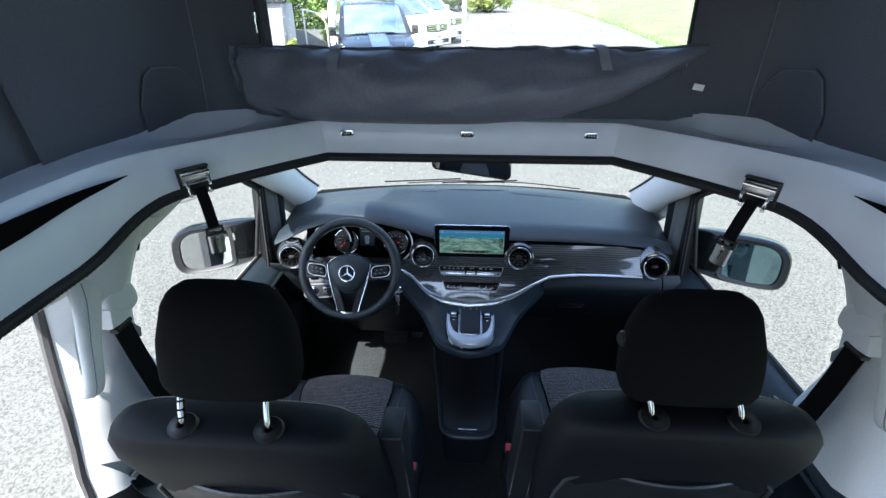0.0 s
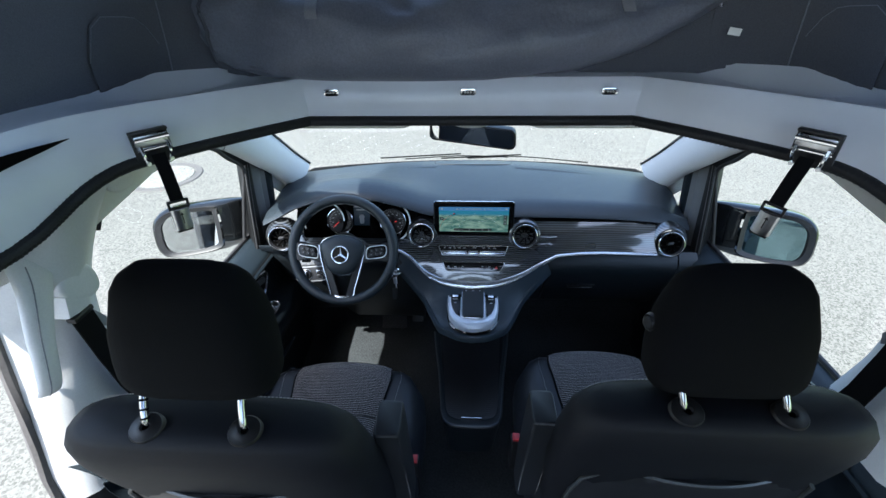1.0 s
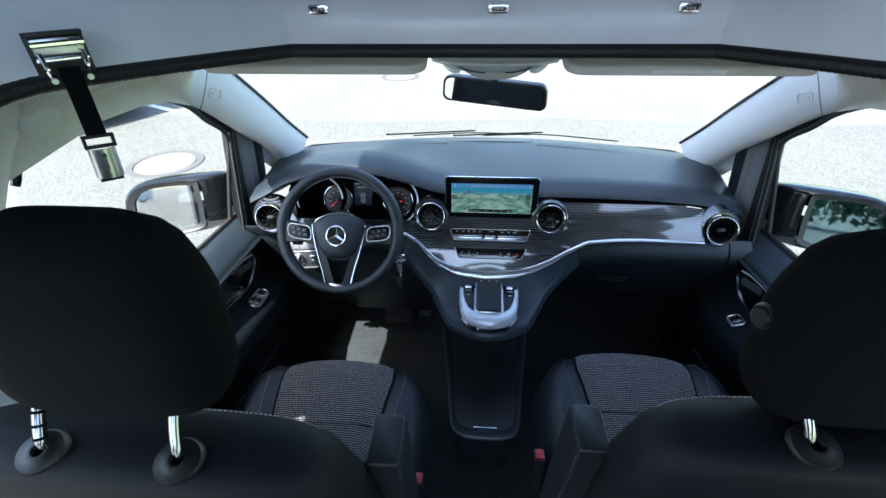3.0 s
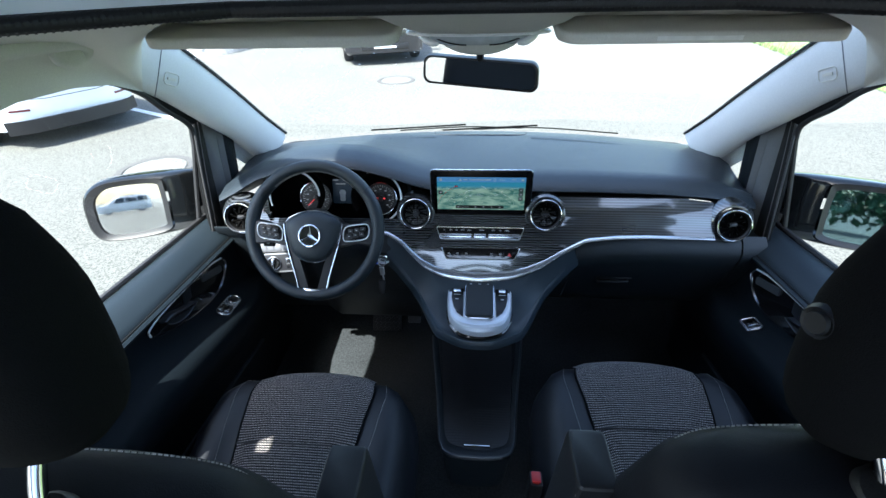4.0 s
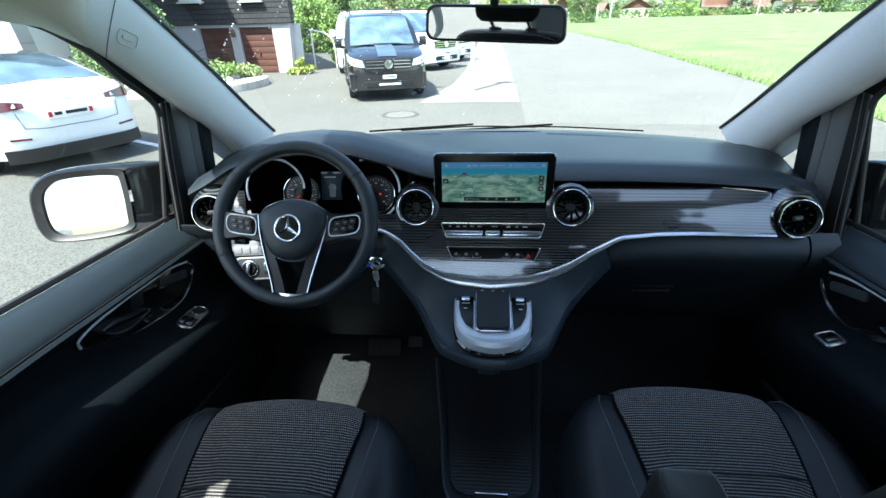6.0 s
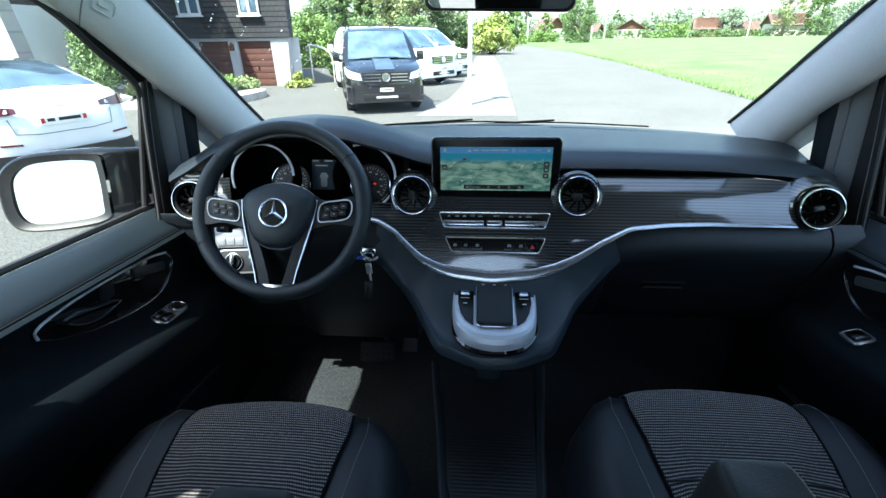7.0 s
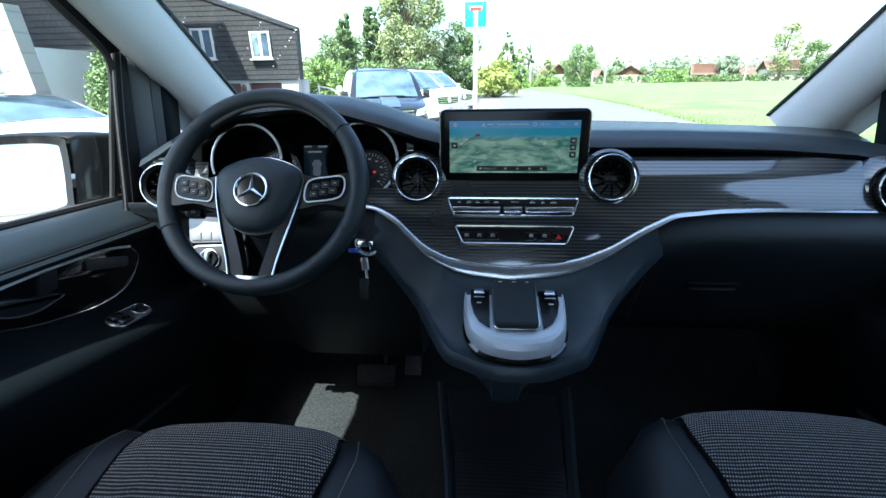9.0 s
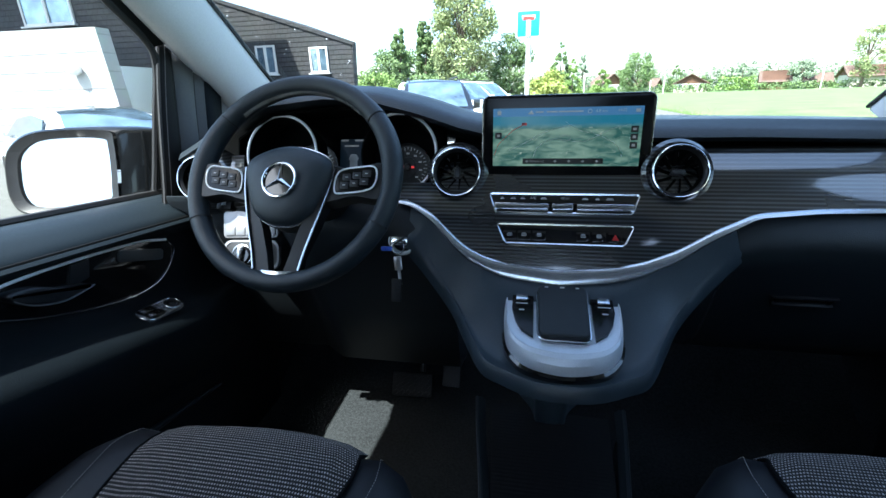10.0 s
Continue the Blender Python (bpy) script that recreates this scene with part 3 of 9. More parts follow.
def door(side):
    n = "door_1" if side < 0 else "door_2"
    d = thing(n, (side * 0.80, 1.2, 0.40), "black front door panel with grey padded sill and chrome-edged pull", "door", kind="structure")
    fix = (lambda b: b) if side < 0 else mirror_x
    ys = [0.70 + 0.04 * i for i in range(27)]
    part("sill_pad", fix(loft([[(x, y, z) for x, z in door_profile(y)[:8]] for y in ys], thick=0.0015)), "sill", d, "padded leather-grained door sill", smooth=60)
    part("waist_band", fix(loft([[(x, y, z) for x, z in door_profile(y)[7:13]] for y in ys], thick=0.0015)), "sill", d, "grained band below the sill", smooth=60)
    part("door_panel", fix(loft([[(x, y, z) for x, z in door_profile(y)[12:]] for y in ys], thick=0.0015)), "doorlow", d, smooth=60)
    # chrome-edged oval insert with its pull
    face = [(1.170, 0.990), (1.22, 0.997), (1.32, 0.995), (1.43, 0.986), (1.488, 0.972), (1.502, 0.944), (1.458, 0.904), (1.39, 0.897), (1.284, 0.919), (1.20, 0.951), (1.166, 0.974)]
    outline = catmull([(y, z, 0) for y, z in face], 4, True)
    ins = prism([(p.x, p.y) for p in outline], 0.006, 0.003)
    ins = moved(ins, Matrix(((0, 0, 1, -0.7435), (1, 0, 0, 0), (0, 1, 0, 0), (0, 0, 0, 1))))
    inner = part("pull_panel", fix(ins), "gloss", d, "glossy black inset panel")
    part("chrome_strip", fix(tube(catmull([(-0.736, y, z) for y, z in face[10:] + face[:5]], 5), 0.0026, 6)), "bright", inner, "thin chrome edge")
    part("edge_line", fix(tube(catmull([(-0.7365, y, z) for y, z in face[4:11]], 5), 0.0011, 6)), "silver", inner)
    # lever
    crescent = catmull([(1.203, 0.986, 0), (1.225, 0.987, 0), (1.245, 0.982, 0), (1.275, 0.968, 0), (1.318, 0.955, 0), (1.300, 0.950, 0), (1.268, 0.948, 0), (1.235, 0.957, 0), (1.212, 0.972, 0)], 4, True)
    lv = part("door_lever", fix(moved(prism([(p.x, p.y) for p in crescent], 0.022, 0.006, 3), Matrix(((0, 0, 1, -0.740), (1, 0, 0, 0), (0, 1, 0, 0), (0, 0, 0, 1))))), "shell", d, "satin dark cupped lever")
    part("lever_edge", fix(tube([(-0.7185, p.x, p.y + 0.001) for p in crescent[17:34]], 0.0012, 6)), "satin", lv, "thin bright lower edge")
    part("lock_key", fix(moved(prism([(-0.022, -0.018), (0.014, -0.012), (0.022, 0.016), (-0.008, 0.016)], 0.004, 0.001), facing((-0.7380, 1.312, 0.974), (1, 0, 0)))), "shell", inner, "dark grey lock key")
    ref = moved(prism(rounded(0.092, 0.020, 0.006), 0.005, 0.001), facing((-0.7380, 1.428, 0.962), (1, 0, 0)) @ pose(0, 0, 0, 0, 0, -17))
    part("memory_buttons", fix(ref), "housing", inner, "grey seat-memory key")
    # window switch on the armrest
    z = 0.868
    long = 0.092 if side < 0 else 0.046
    pm = facing((-0.706, 1.408 if side < 0 else 1.385, 0.8615 if side < 0 else 0.8670), (0.30, 0.10, 0.95), (0, 1, 0))
    plate = prism(rounded(0.040, long, 0.017 if side < 0 else 0.008), 0.005, 0.002)
    sw = part("window_switch", fix(moved(plate, pm)), "sweepsilver", d, "satin window-switch plate")
    outl = rounded(0.040, long, 0.017 if side < 0 else 0.008)
    part("switch_frame", fix(moved(tube([Vector((x * 0.96, y * 0.98, 0.0050)) for x, y in outl], 0.0013, 6, True), pm)), "silver", sw, "fine silver frame")
    for x0, x1 in ((-0.0165, -0.0008), (0.0008, 0.0165)) if side < 0 else ((-0.014, 0.014),):
        y1 = -long / 2 + 0.008
        rk = part("rocker", fix(moved(box(x0, x1, y1, y1 + 0.032, 0.003, 0.0095, 0.0025), pm)), "gloss", sw)
        part("rocker_lip", fix(moved(box(x0 + 0.002, x1 - 0.002, y1 + 0.002, y1 + 0.012, 0.0085, 0.0112, 0.0012), pm)), "silver", rk, "silver lip")
    if side < 0:
        part("mirror_knob", moved(lathe([(0.0, 0.013), (0.008, 0.012), (0.010, 0.006), (0.014, 0.0065), (0.014, 0.004)], 20), pm @ Matrix.Translation((0, 0.027, 0))), "black", sw)
        part("knob_ring", moved(tube([(0.0145 * math.cos(a), 0.0145 * math.sin(a), 0.0055) for a in (2 * math.pi * k / 24 for k in range(24))], 0.0010, 6, True), pm @ Matrix.Translation((0, 0.027, 0))), "silver", sw)
    # seam across the panel and the weather strip below the glass
    part("panel_seam", fix(tube([(-0.7345, y, lerp(SILL, y) - 0.0335) for y in ys[2:]], 0.0024, 6)), "frame", d)
    part("weather_strip", fix(tube([(-0.832, y, lerp(SILL, y) + 0.008) for y in ys], 0.007, 6)), "rubber", d)
    part("pocket_rim", fix(tube(catmull([(-0.70, 0.9, 0.70), (-0.688, 1.2, 0.69), (-0.70, 1.5, 0.64)], 6), 0.006, 6)), "dashlow", d)
    part("door_skin", fix(loft([[(-0.86, y, lerp(SILL, y) - 0.01), (-0.90, y, 0.9), (-0.92, y, 0.6), (-0.90, y, 0.2)] for y in ys], thick=0.01)), "white", d, "white outer door skin")
    return d


for s in (-1, 1):
    door(s)

# side window outline, in y and z; x leans in towards the roof
WIN = [(0.97, 1.045), (1.590, 1.030), (1.598, 1.10), (1.603, 1.20), (1.607, 1.295), (1.580, 1.336), (1.499, 1.390), (1.437, 1.438), (1.38, 1.470), (1.325, 1.492), (1.227, 1.511), (1.13, 1.516), (0.99, 1.505), (0.955, 1.46)]


SEAL = catmull([(y, z, 0) for y, z in WIN[2:]], 5)


def lean(z):
    return -0.838 + 0.115 * max(0, z - 1.04) / 0.48


def window(side):
    fix = (lambda b: b) if side < 0 else mirror_x
    w = thing("window_1" if side < 0 else "window_2", (side * 0.82, 1.3, 1.03), "clear side window with a black rubber seal", "window", kind="structure")
    bm = bmesh.new()
    bm.faces.new([bm.verts.new((lean(z) - 0.004, y, z)) for y, z in [(0.93, 1.02), (1.66, 1.02)] + [(p.x, p.y) for p in SEAL]])
    bmesh.ops.triangulate(bm, faces=bm.faces)
    g = part("pane", fix(bm), "sidepane", w, smooth=0)
    g.visible_shadow = False
    band = []
    for p in [q for q in SEAL if q.x < 1.5 or q.y > 1.315]:
        out = Vector((p.x - 1.25, p.y - 1.20, 0)).normalized() * (1.0 if p.y > 1.32 else 0.35) * lerp(((0.95, 0.004), (1.10, 0.004), (1.30, 0.010), (1.45, 0.026), (1.60, 0.036)), p.x)
        band.append([(lean(p.y) - 0.002, p.x, p.y), (lean(p.y) + 0.006, p.x + out.x * 0.4, p.y + out.y * 0.4), (max(lean(p.y), -0.760) + 0.008, p.x + out.x, p.y + out.y)])
    part("door_frame", fix(loft(band, thick=0.003)), "frame", w, "black window frame")
    part("seal", fix(tube([(lean(z), y, z) for y, z in WIN[1:2] + [(p.x, p.y) for p in SEAL]], 0.0065, 8)), "rubber", w)
    return w


for s in (-1, 1):
    window(s)


def mirror_pillar(side):
    """Dark upright between the side window and the small front glass, with its mirror cover."""
    fix = (lambda b: b) if side < 0 else mirror_x
    w = thing("window_3" if side < 0 else "window_4", (side * 0.8, 1.75, 1.03), "small front quarter glass behind a dark upright", "window", kind="structure")
    def column(x, table, top, bottom=0.965):
        return [(x, lerp(table, bottom + (top - bottom) * k / 8), bottom + (top - bottom) * k / 8) for k in range(9)]

    edge = ((0.96, 1.524), (1.05, 1.547), (1.14, 1.566), (1.228, 1.586), (1.30, 1.606), (1.36, 1.622))
    rear = ((0.96, 1.588), (1.05, 1.602), (1.14, 1.615), (1.228, 1.628), (1.30, 1.640), (1.36, 1.650))
    strip = ((0.96, 1.636), (1.05, 1.646), (1.135, 1.658), (1.227, 1.671), (1.32, 1.690))
    cover = ((0.96, 1.658), (1.05, 1.669), (1.132, 1.680), (1.225, 1.695), (1.32, 1.712))
    front = ((0.96, 1.690), (1.05, 1.712), (1.13, 1.732), (1.225, 1.752), (1.30, 1.768))
    off = lambda t, d: [(z, y + d) for z, y in t]
    part("upright", fix(loft([column(-0.845, off(edge, 0.095), 1.34), column(-0.790, off(edge, 0.020), 1.345), column(-0.776, edge, 1.348), column(-0.768, off(edge, 0.006), 1.350), column(-0.763, off(edge, 0.020), 1.350), column(-0.764, off(rear, -0.004), 1.345), column(-0.770, rear, 1.345), column(-0.790, off(rear, 0.004), 1.345)])), "frame", w, "black window upright")
    part("upright_seal", fix(tube(column(-0.771, off(edge, 0.003), 1.34), 0.0035, 6)), "rubber", w)
    part("upright_seam", fix(tube(column(-0.7655, off(edge, 0.014), 1.345), 0.0011, 5)), "sealgrey", w)
    part("upright_strip", fix(loft([column(-0.790, off(rear, 0.006), 1.345), column(-0.772, off(rear, 0.007), 1.345), column(-0.766, off(rear, 0.014), 1.345), column(-0.757, off(strip, -0.005), 1.335), column(-0.758, strip, 1.335), column(-0.780, off(strip, 0.002), 1.335)])), "strip", w, "grey edge strip")
    part("upright_edge", fix(loft([column(-0.770, off(strip, 0.003), 1.320), column(-0.760, off(strip, 0.005), 1.320), column(-0.750, off(cover, -0.003), 1.310), column(-0.752, cover, 1.310)])), "strip", w, "grey edge strip")
    part("mirror_cover", fix(loft([column(-0.775, cover, 1.305), column(-0.752, off(cover, 0.001), 1.305), column(-0.747, off(cover, 0.008), 1.300), column(-0.748, off(front, -0.008), 1.268), column(-0.754, front, 1.262), column(-0.800, off(front, 0.004), 1.262)])), "doorlow", w, "dark grey triangular cover")
    bm = bmesh.new()
    bm.faces.new([bm.verts.new(q) for q in ((-0.79, 1.70, 1.03), (-0.76, 1.70, 1.28), (-0.77, 1.93, 1.03))])
    g = part("quarter_pane", fix(bm), "sidepane", w, smooth=0)
    g.visible_shadow = False


for s in (-1, 1):
    mirror_pillar(s)


# front pillars with their padded trim
PILLAR_TOP = []


def a_pillar(side):
    fix = (lambda b: b) if side < 0 else mirror_x
    inner = catmull([(-0.694, 1.995, 1.160), (-0.691, 1.86, 1.257), (-0.694, 1.735, 1.361), (-0.697, 1.632, 1.443), (-0.699, 1.535, 1.515), (-0.700, 1.44, 1.580)], 5)
    outer = catmull([(-0.744, 1.885, 1.108), (-0.743, 1.745, 1.228), (-0.742, 1.650, 1.300), (-0.742, 1.558, 1.366), (-0.741, 1.49, 1.412), (-0.737, 1.42, 1.452)], 5)
    rows = []
    for a, b in zip(inner, outer):
        bulge = Vector((0.012, -0.026, -0.010))
        low = min(1, max(0, (b.y - 1.66) / 0.08))
        rows.append([a + Vector((-0.010, 0.022, 0.012))] + [a.lerp(b, k / 7) + bulge * math.sin(math.pi * k / 7) ** 0.8 for k in range(8)] + [b + Vector((-0.018, 0.012, -0.002)), b + Vector((-0.020 - 0.016 * low, 0.014, -0.002 - 0.045 * low))])
    t = thing("pillar_trim", (side * 0.7, 1.7, 1.05), "pale grey padded front pillar trim beside the windscreen", "pillar trim", kind="structure")
    part("pillar_cover", fix(loft(rows, thick=0.004)), "pillar", t)
    if side < 0:
        PILLAR_TOP.extend(rows[-1][1:9])
    part("screen_seal", fix(tube([p + Vector((-0.001, 0.012, 0.008)) for p in inner], 0.0045, 6)), "rubber", t)
    k = rows[20]
    across = (k[6] - k[2]).normalized()
    along = (rows[22][4] - rows[18][4]).normalized()
    nrm = across.cross(along).normalized()
    nrm = nrm if nrm.y < 0 else -nrm
    pm = facing(k[4] + nrm * 0.0015, nrm, along) @ pose(0, 0, 0, 0, 0, 12)
    badge = rounded(0.026, 0.044, 0.008)
    part("airbag_mark", fix(moved(tube([Vector((x, y, 0.0)) for x, y in badge], 0.0011, 6, True), pm)), "liner", t, "raised badge outline")
    part("badge_bar", fix(moved(box(-0.003, 0.003, -0.012, 0.012, -0.001, 0.0008), pm)), "liner", t)
    part("trim_joint", fix(tube([q + nrm * 0.0006 for q in rows[22][1:9]], 0.0010, 6)), "webbing", t)


for s in (-1, 1):
    a_pillar(s)

# windscreen
rows = []
for k in range(9):
    t = k / 8
    half, yc, ys_, zc, zs = 0.70 + 0.003 * t, 2.095 - 0.75 * t, 2.02 - 0.575 * t, 1.150 + 0.450 * t, 1.150 + 0.432 * t
    rows.append([(half * u, yc + (ys_ - yc) * u * u, zc + (zs - zc) * u * u) for u in [-1 + i / 8 for i in range(17)]])
scr = solo("windscreen", loft(rows), "pane", "large clear windscreen with a few rain drops", "windscreen", "structure")
scr.visible_shadow = False
WS = rows


# roof lining between the windscreen, the doors and the roof opening
def opening(y0=-1.5):
    """Half of the roof opening's lower edge: x from the middle, y."""
    return [(0.0, 1.112), (0.315, 1.112), (0.40, 1.035), (0.50, 0.930), (0.56, 0.845), (0.585, 0.74), (0.595, 0.55), (0.60, 0.1), (0.60, y0)]


def ceiling_half():
    """From the edge of the roof opening out to the windscreen, the front pillar and the door."""
    front = [((-0.315 * k / 6, 1.118, 1.634), (-0.700 * k / 6, 1.36 + 0.080 * (k / 6) ** 2, 1.588 - 0.024 * (k / 6) ** 2)) for k in range(6)]
    corner = [(Vector((-0.315, 1.118, 1.632)).lerp(Vector((-0.45, 1.0, 1.624)), k / 7), p + Vector((0.004, 0.004, -0.003))) for k, p in enumerate(PILLAR_TOP)]
    side = [((-0.47, 0.975, 1.620), (-0.720, 1.33, 1.484)), ((-0.50, 0.945, 1.618), (-0.718, 1.24, 1.498)), ((-0.53, 0.91, 1.614), (-0.717, 1.13, 1.502)), ((-0.565, 0.86, 1.608), (-0.720, 1.03, 1.488)), ((-0.592, 0.80, 1.602), (-0.724, 0.95, 1.476)),
            ((-0.604, 0.74, 1.600), (-0.73, 0.85, 1.466)), ((-0.610, 0.662, 1.598), (-0.735, 0.666, 1.49))]
    rows = []
    for i, (a, b) in enumerate(front + corner + side):
        a, b = Vector(a), Vector(b)
        w = min(1, max(0, (i - 6) / 8))
        c = a.lerp(b, 0.55)
        c = c.lerp(Vector((b.x + 0.022, c.y, a.z - 0.030)), w)
        rows.append([a * (1 - u) ** 2 + c * 2 * u * (1 - u) + b * u * u for u in (k / 8 for k in range(9))])
    return rows


for s in (-1, 1):
    bm = loft(ceiling_half(), thick=-0.010)
    if s > 0:
        for v in bm.verts:
            v.co.x = -v.co.x
    for v in bm.verts:
        v.co.x += CX * max(0, min(1, (v.co.z - 1.53) / 0.08))
    solo("ceiling", bm, "liner", "pale grey roof lining round the roof opening", "ceiling", "structure")

# rear body behind the camera, darkened to cut the light it bounces forward
bm = join(box(-0.90, -0.84, -1.6, -0.45, 0.2, 1.62), box(0.84, 0.90, -1.6, 0.68, 0.2, 0.98), box(0.80, 0.86, -1.6, 0.68, 1.45, 1.62), box(0.82, 0.88, -1.6, -1.2, 0.98, 1.45),
          box(0.82, 0.88, -0.45, -0.3, 0.98, 1.45), box(-0.90, 0.90, -1.68, -1.6, 0.2, 1.0), box(-0.90, 0.90, -1.68, -1.6, 1.45, 1.62), box(-0.90, -0.70, -1.68, -1.6, 1.0, 1.45), box(0.70, 0.90, -1.68, -1.6, 1.0, 1.45))
solo("wall_rear", bm, "rearwall", "plain grey rear side walls and tailgate", "wall", "structure")
# unseen blocks, edges set so a slit of sun reaches the driver's cushion
bm = join(box(-0.84, -0.60, -1.6, -0.45, 1.60, 1.66), box(-0.84, -0.757, -0.5, 0.72, 1.600, 1.66), box(-0.757, -0.70, -0.5, 0.575, 1.600, 1.66), box(0.60, 0.84, -1.6, 0.75, 1.60, 1.66))
solo("ceiling_rear", bm, "liner", "unseen roof sides cut to shape the sun on the driver's seat", "ceiling", "structure")

# moulded rim of the roof opening
def rim_side(s):
    low = opening()
    rows = []
    dense = catmull([(x, y, 0) for x, y in low[1:]], 4)
    pts = [Vector((0, 1.112, 0)), Vector((0.15, 1.112, 0)), Vector((0.305, 1.112, 0))] + dense
    for p in pts:
        k = min(1, max(0, (1.112 - p.y) / 0.35))
        f = min(1, max(0, (0.90 - p.y) / 0.20))
        zl, zt = 1.621 - 0.047 * f * f * (3 - 2 * f), 1.700 + 0.012 * k
        corner = math.exp(-((p.y - 0.98) / 0.09) ** 2) if p.x > 0.3 else 0
        d = Vector((p.x, (p.y - 0.55) if p.y > 0.55 else 0, 0)).normalized()
        side = Vector((0, 1, 0)) if p.x < 0.31 else Vector((1, 0, 0)) if p.y < 0.72 else Vector((0.72, 0.69, 0))
        o = p
        dip = 0.035 * corner
        rows.append([(o.x, o.y, zl), (o.x - side.x * 0.001, o.y - side.y * 0.001, zl + 0.03), (o.x + side.x * 0.006, o.y + side.y * 0.006, zt - 0.012), (o.x + side.x * 0.014, o.y + side.y * 0.014, zt),
                     (o.x + side.x * 0.026, o.y + side.y * 0.026, zt + 0.003 - dip * 0.3), (o.x + side.x * 0.06, o.y + side.y * 0.06, zt + 0.004 - dip), (o.x + side.x * (0.10 + 0.05 * corner), o.y + side.y * (0.10 + 0.05 * corner), zt + 0.006 - dip),
                     (o.x + side.x * (0.13 + 0.06 * corner), o.y + side.y * (0.13 + 0.06 * corner), zt + 0.012)])
    return [[Vector((CX + s * x, y, z)) for x, y, z in r] for r in rows]


rr, rl = rim_side(1), rim_side(-1)
RIM = rl[::-1] + rr[1:]
rim = thing("roof_rim", (CX, 0.5, 1.58), "glossy grey moulded rim round the roof opening", "roof rim", kind="structure")
part("rim_moulding", loft(RIM, thick=0.006), "gelcoat", rim, smooth=30)
edge = [r[0] + Vector((0, 0, 0.002)) for r in RIM]
part("edging", tube(edge, 0.0098, 10), "rubber", rim, "black ribbed edging strip")
ribs = []
for a, b in zip(edge, edge[1:]):
    if a.y < 0.3 and b.y < 0.3:
        continue
    m = max(1, int((b - a).length / 0.0065))
    for k in range(m):
        q = a.lerp(b, k / m)
        d = (b - a).normalized()
        ribs.append(tube([q - d * 0.0012, q + d * 0.0012], 0.0102, 8))
part("edging_ribs", join(*ribs), "black", rim)
for s, (y0, y1, zc) in ((-1, (0.25, 0.83, 1.675)), (1, (0.25, 0.80, 1.675))):
    # long grip slot in the rim's side: a strip with its inner shade as colour
    def wall_x(y):
        return CX + s * (lerp(((-1.5, 0.60), (0.1, 0.60), (0.55, 0.595), (0.74, 0.585), (0.845, 0.56)), y) - 0.0035)
    rows = []
    for i in range(17):
        y = y0 + (y1 - y0) * i / 16
        h = 0.015 * min(1, (y1 - y) / 0.20) ** 0.8 + 0.0004
        zz = zc + 0.010 * (i / 16)
        rows.append([(wall_x(y), y, zz + h), (wall_x(y) + s * 0.002, y, zz + h * 0.5), (wall_x(y) + s * 0.002, y, zz - h * 0.5), (wall_x(y), y, zz - h)])
    part("grip_slot", loft(rows, thick=0.001), "void", rim, "near-black strip painting the grip slot's dark inside")
for x in (-0.281, -0.022, 0.238):
    led = thing("reading_light", (x, 1.108, 1.676), "tiny chrome-framed oval lamp set in the roof rim", "lamp", "rim lamps")
    pm = facing((x, 1.1065, 1.679), (0, -1, 0.03))
    part("bezel", moved(prism(rounded(0.030, 0.0125, 0.005), 0.004, 0.0015), pm), "chrome", led)
    part("lens", moved(prism(rounded(0.022, 0.0065, 0.003), 0.0055, 0.001), pm), "gloss", led)
    for dx in (-0.005, 0.0, 0.005):
        part("diode", moved(lathe([(0.0, 0.0075), (0.0018, 0.0065), (0.002, 0.004)], 8), pm @ Matrix.Translation((dx, 0, 0))), "stone", led)


# pop-up tent above the rim
def tent_ring(z, grow):
    half = [(0.0, 1.165), (0.30, 1.165), (0.47, 1.165), (0.56, 1.150), (0.615, 1.08), (0.632, 0.95), (0.65, 0.80), (0.675, 0.55), (0.675, -1.55)]
    return [Vector((CX + x * grow, y + (0.10 * (z - 1.7) if y > 1 else 0), z)) for x, y in half]


tent = thing("pop_up_tent", (CX, 0.2, 1.70), "dark grey canvas walls of a raised roof tent", "tent", kind="structure")
for s in (-1, 1):
    rows = []
    for k in range(9):
        z = 1.650 + 0.098 * k
        ring = tent_ring(z, 1.0 - 0.02 * k / 8)[2:]
        dense = catmull(ring, 6)
        rows.append([Vector((CX + s * (p.x - CX + 0.010 * noise.noise(Vector((p.y * 4, z * 4, s * 7)))), p.y, p.z)) for p in dense])
    wall_bm = loft(rows)
    # unseen side openings cut to brighten the tent's inside
    back = -0.55 if s < 0 else -0.10
    bmesh.ops.delete(wall_bm, geom=[f for f in wall_bm.faces if -1.45 < f.calc_center_median().y < back and 1.84 < f.calc_center_median().z < 2.34], context="FACES")
    part("tent_wall", wall_bm, "tent", tent, smooth=60)
    seam = [r[8] + Vector((-s * 0.004, -0.004, 0)) for r in rows]
    part("wall_seam", tube(seam, 0.0012, 6), "flap", tent)
    # sewn reinforcing patch
    patch = []
    for j in range(9, 17):
        h = (0.20, 0.50, 0.66, 0.70, 0.72, 0.74, 0.60, 0.10)[j - 9]
        lo, hi = rows[0][j].lerp(rows[1][j], 0.55), rows[1][j].lerp(rows[2][j], h)
        patch.append([lo.lerp(hi, k / 5) + Vector((-s * 0.0035, -0.0015, 0)) for k in range(6)])
    part("sewn_patch", loft(patch, thick=0.001), "tent", tent, "sewn canvas patch", smooth=60)
    part("patch_stitching", tube([p[-1] + Vector((-s * 0.0015, 0, -0.004)) for p in patch], 0.0007, 5), "flap", tent)
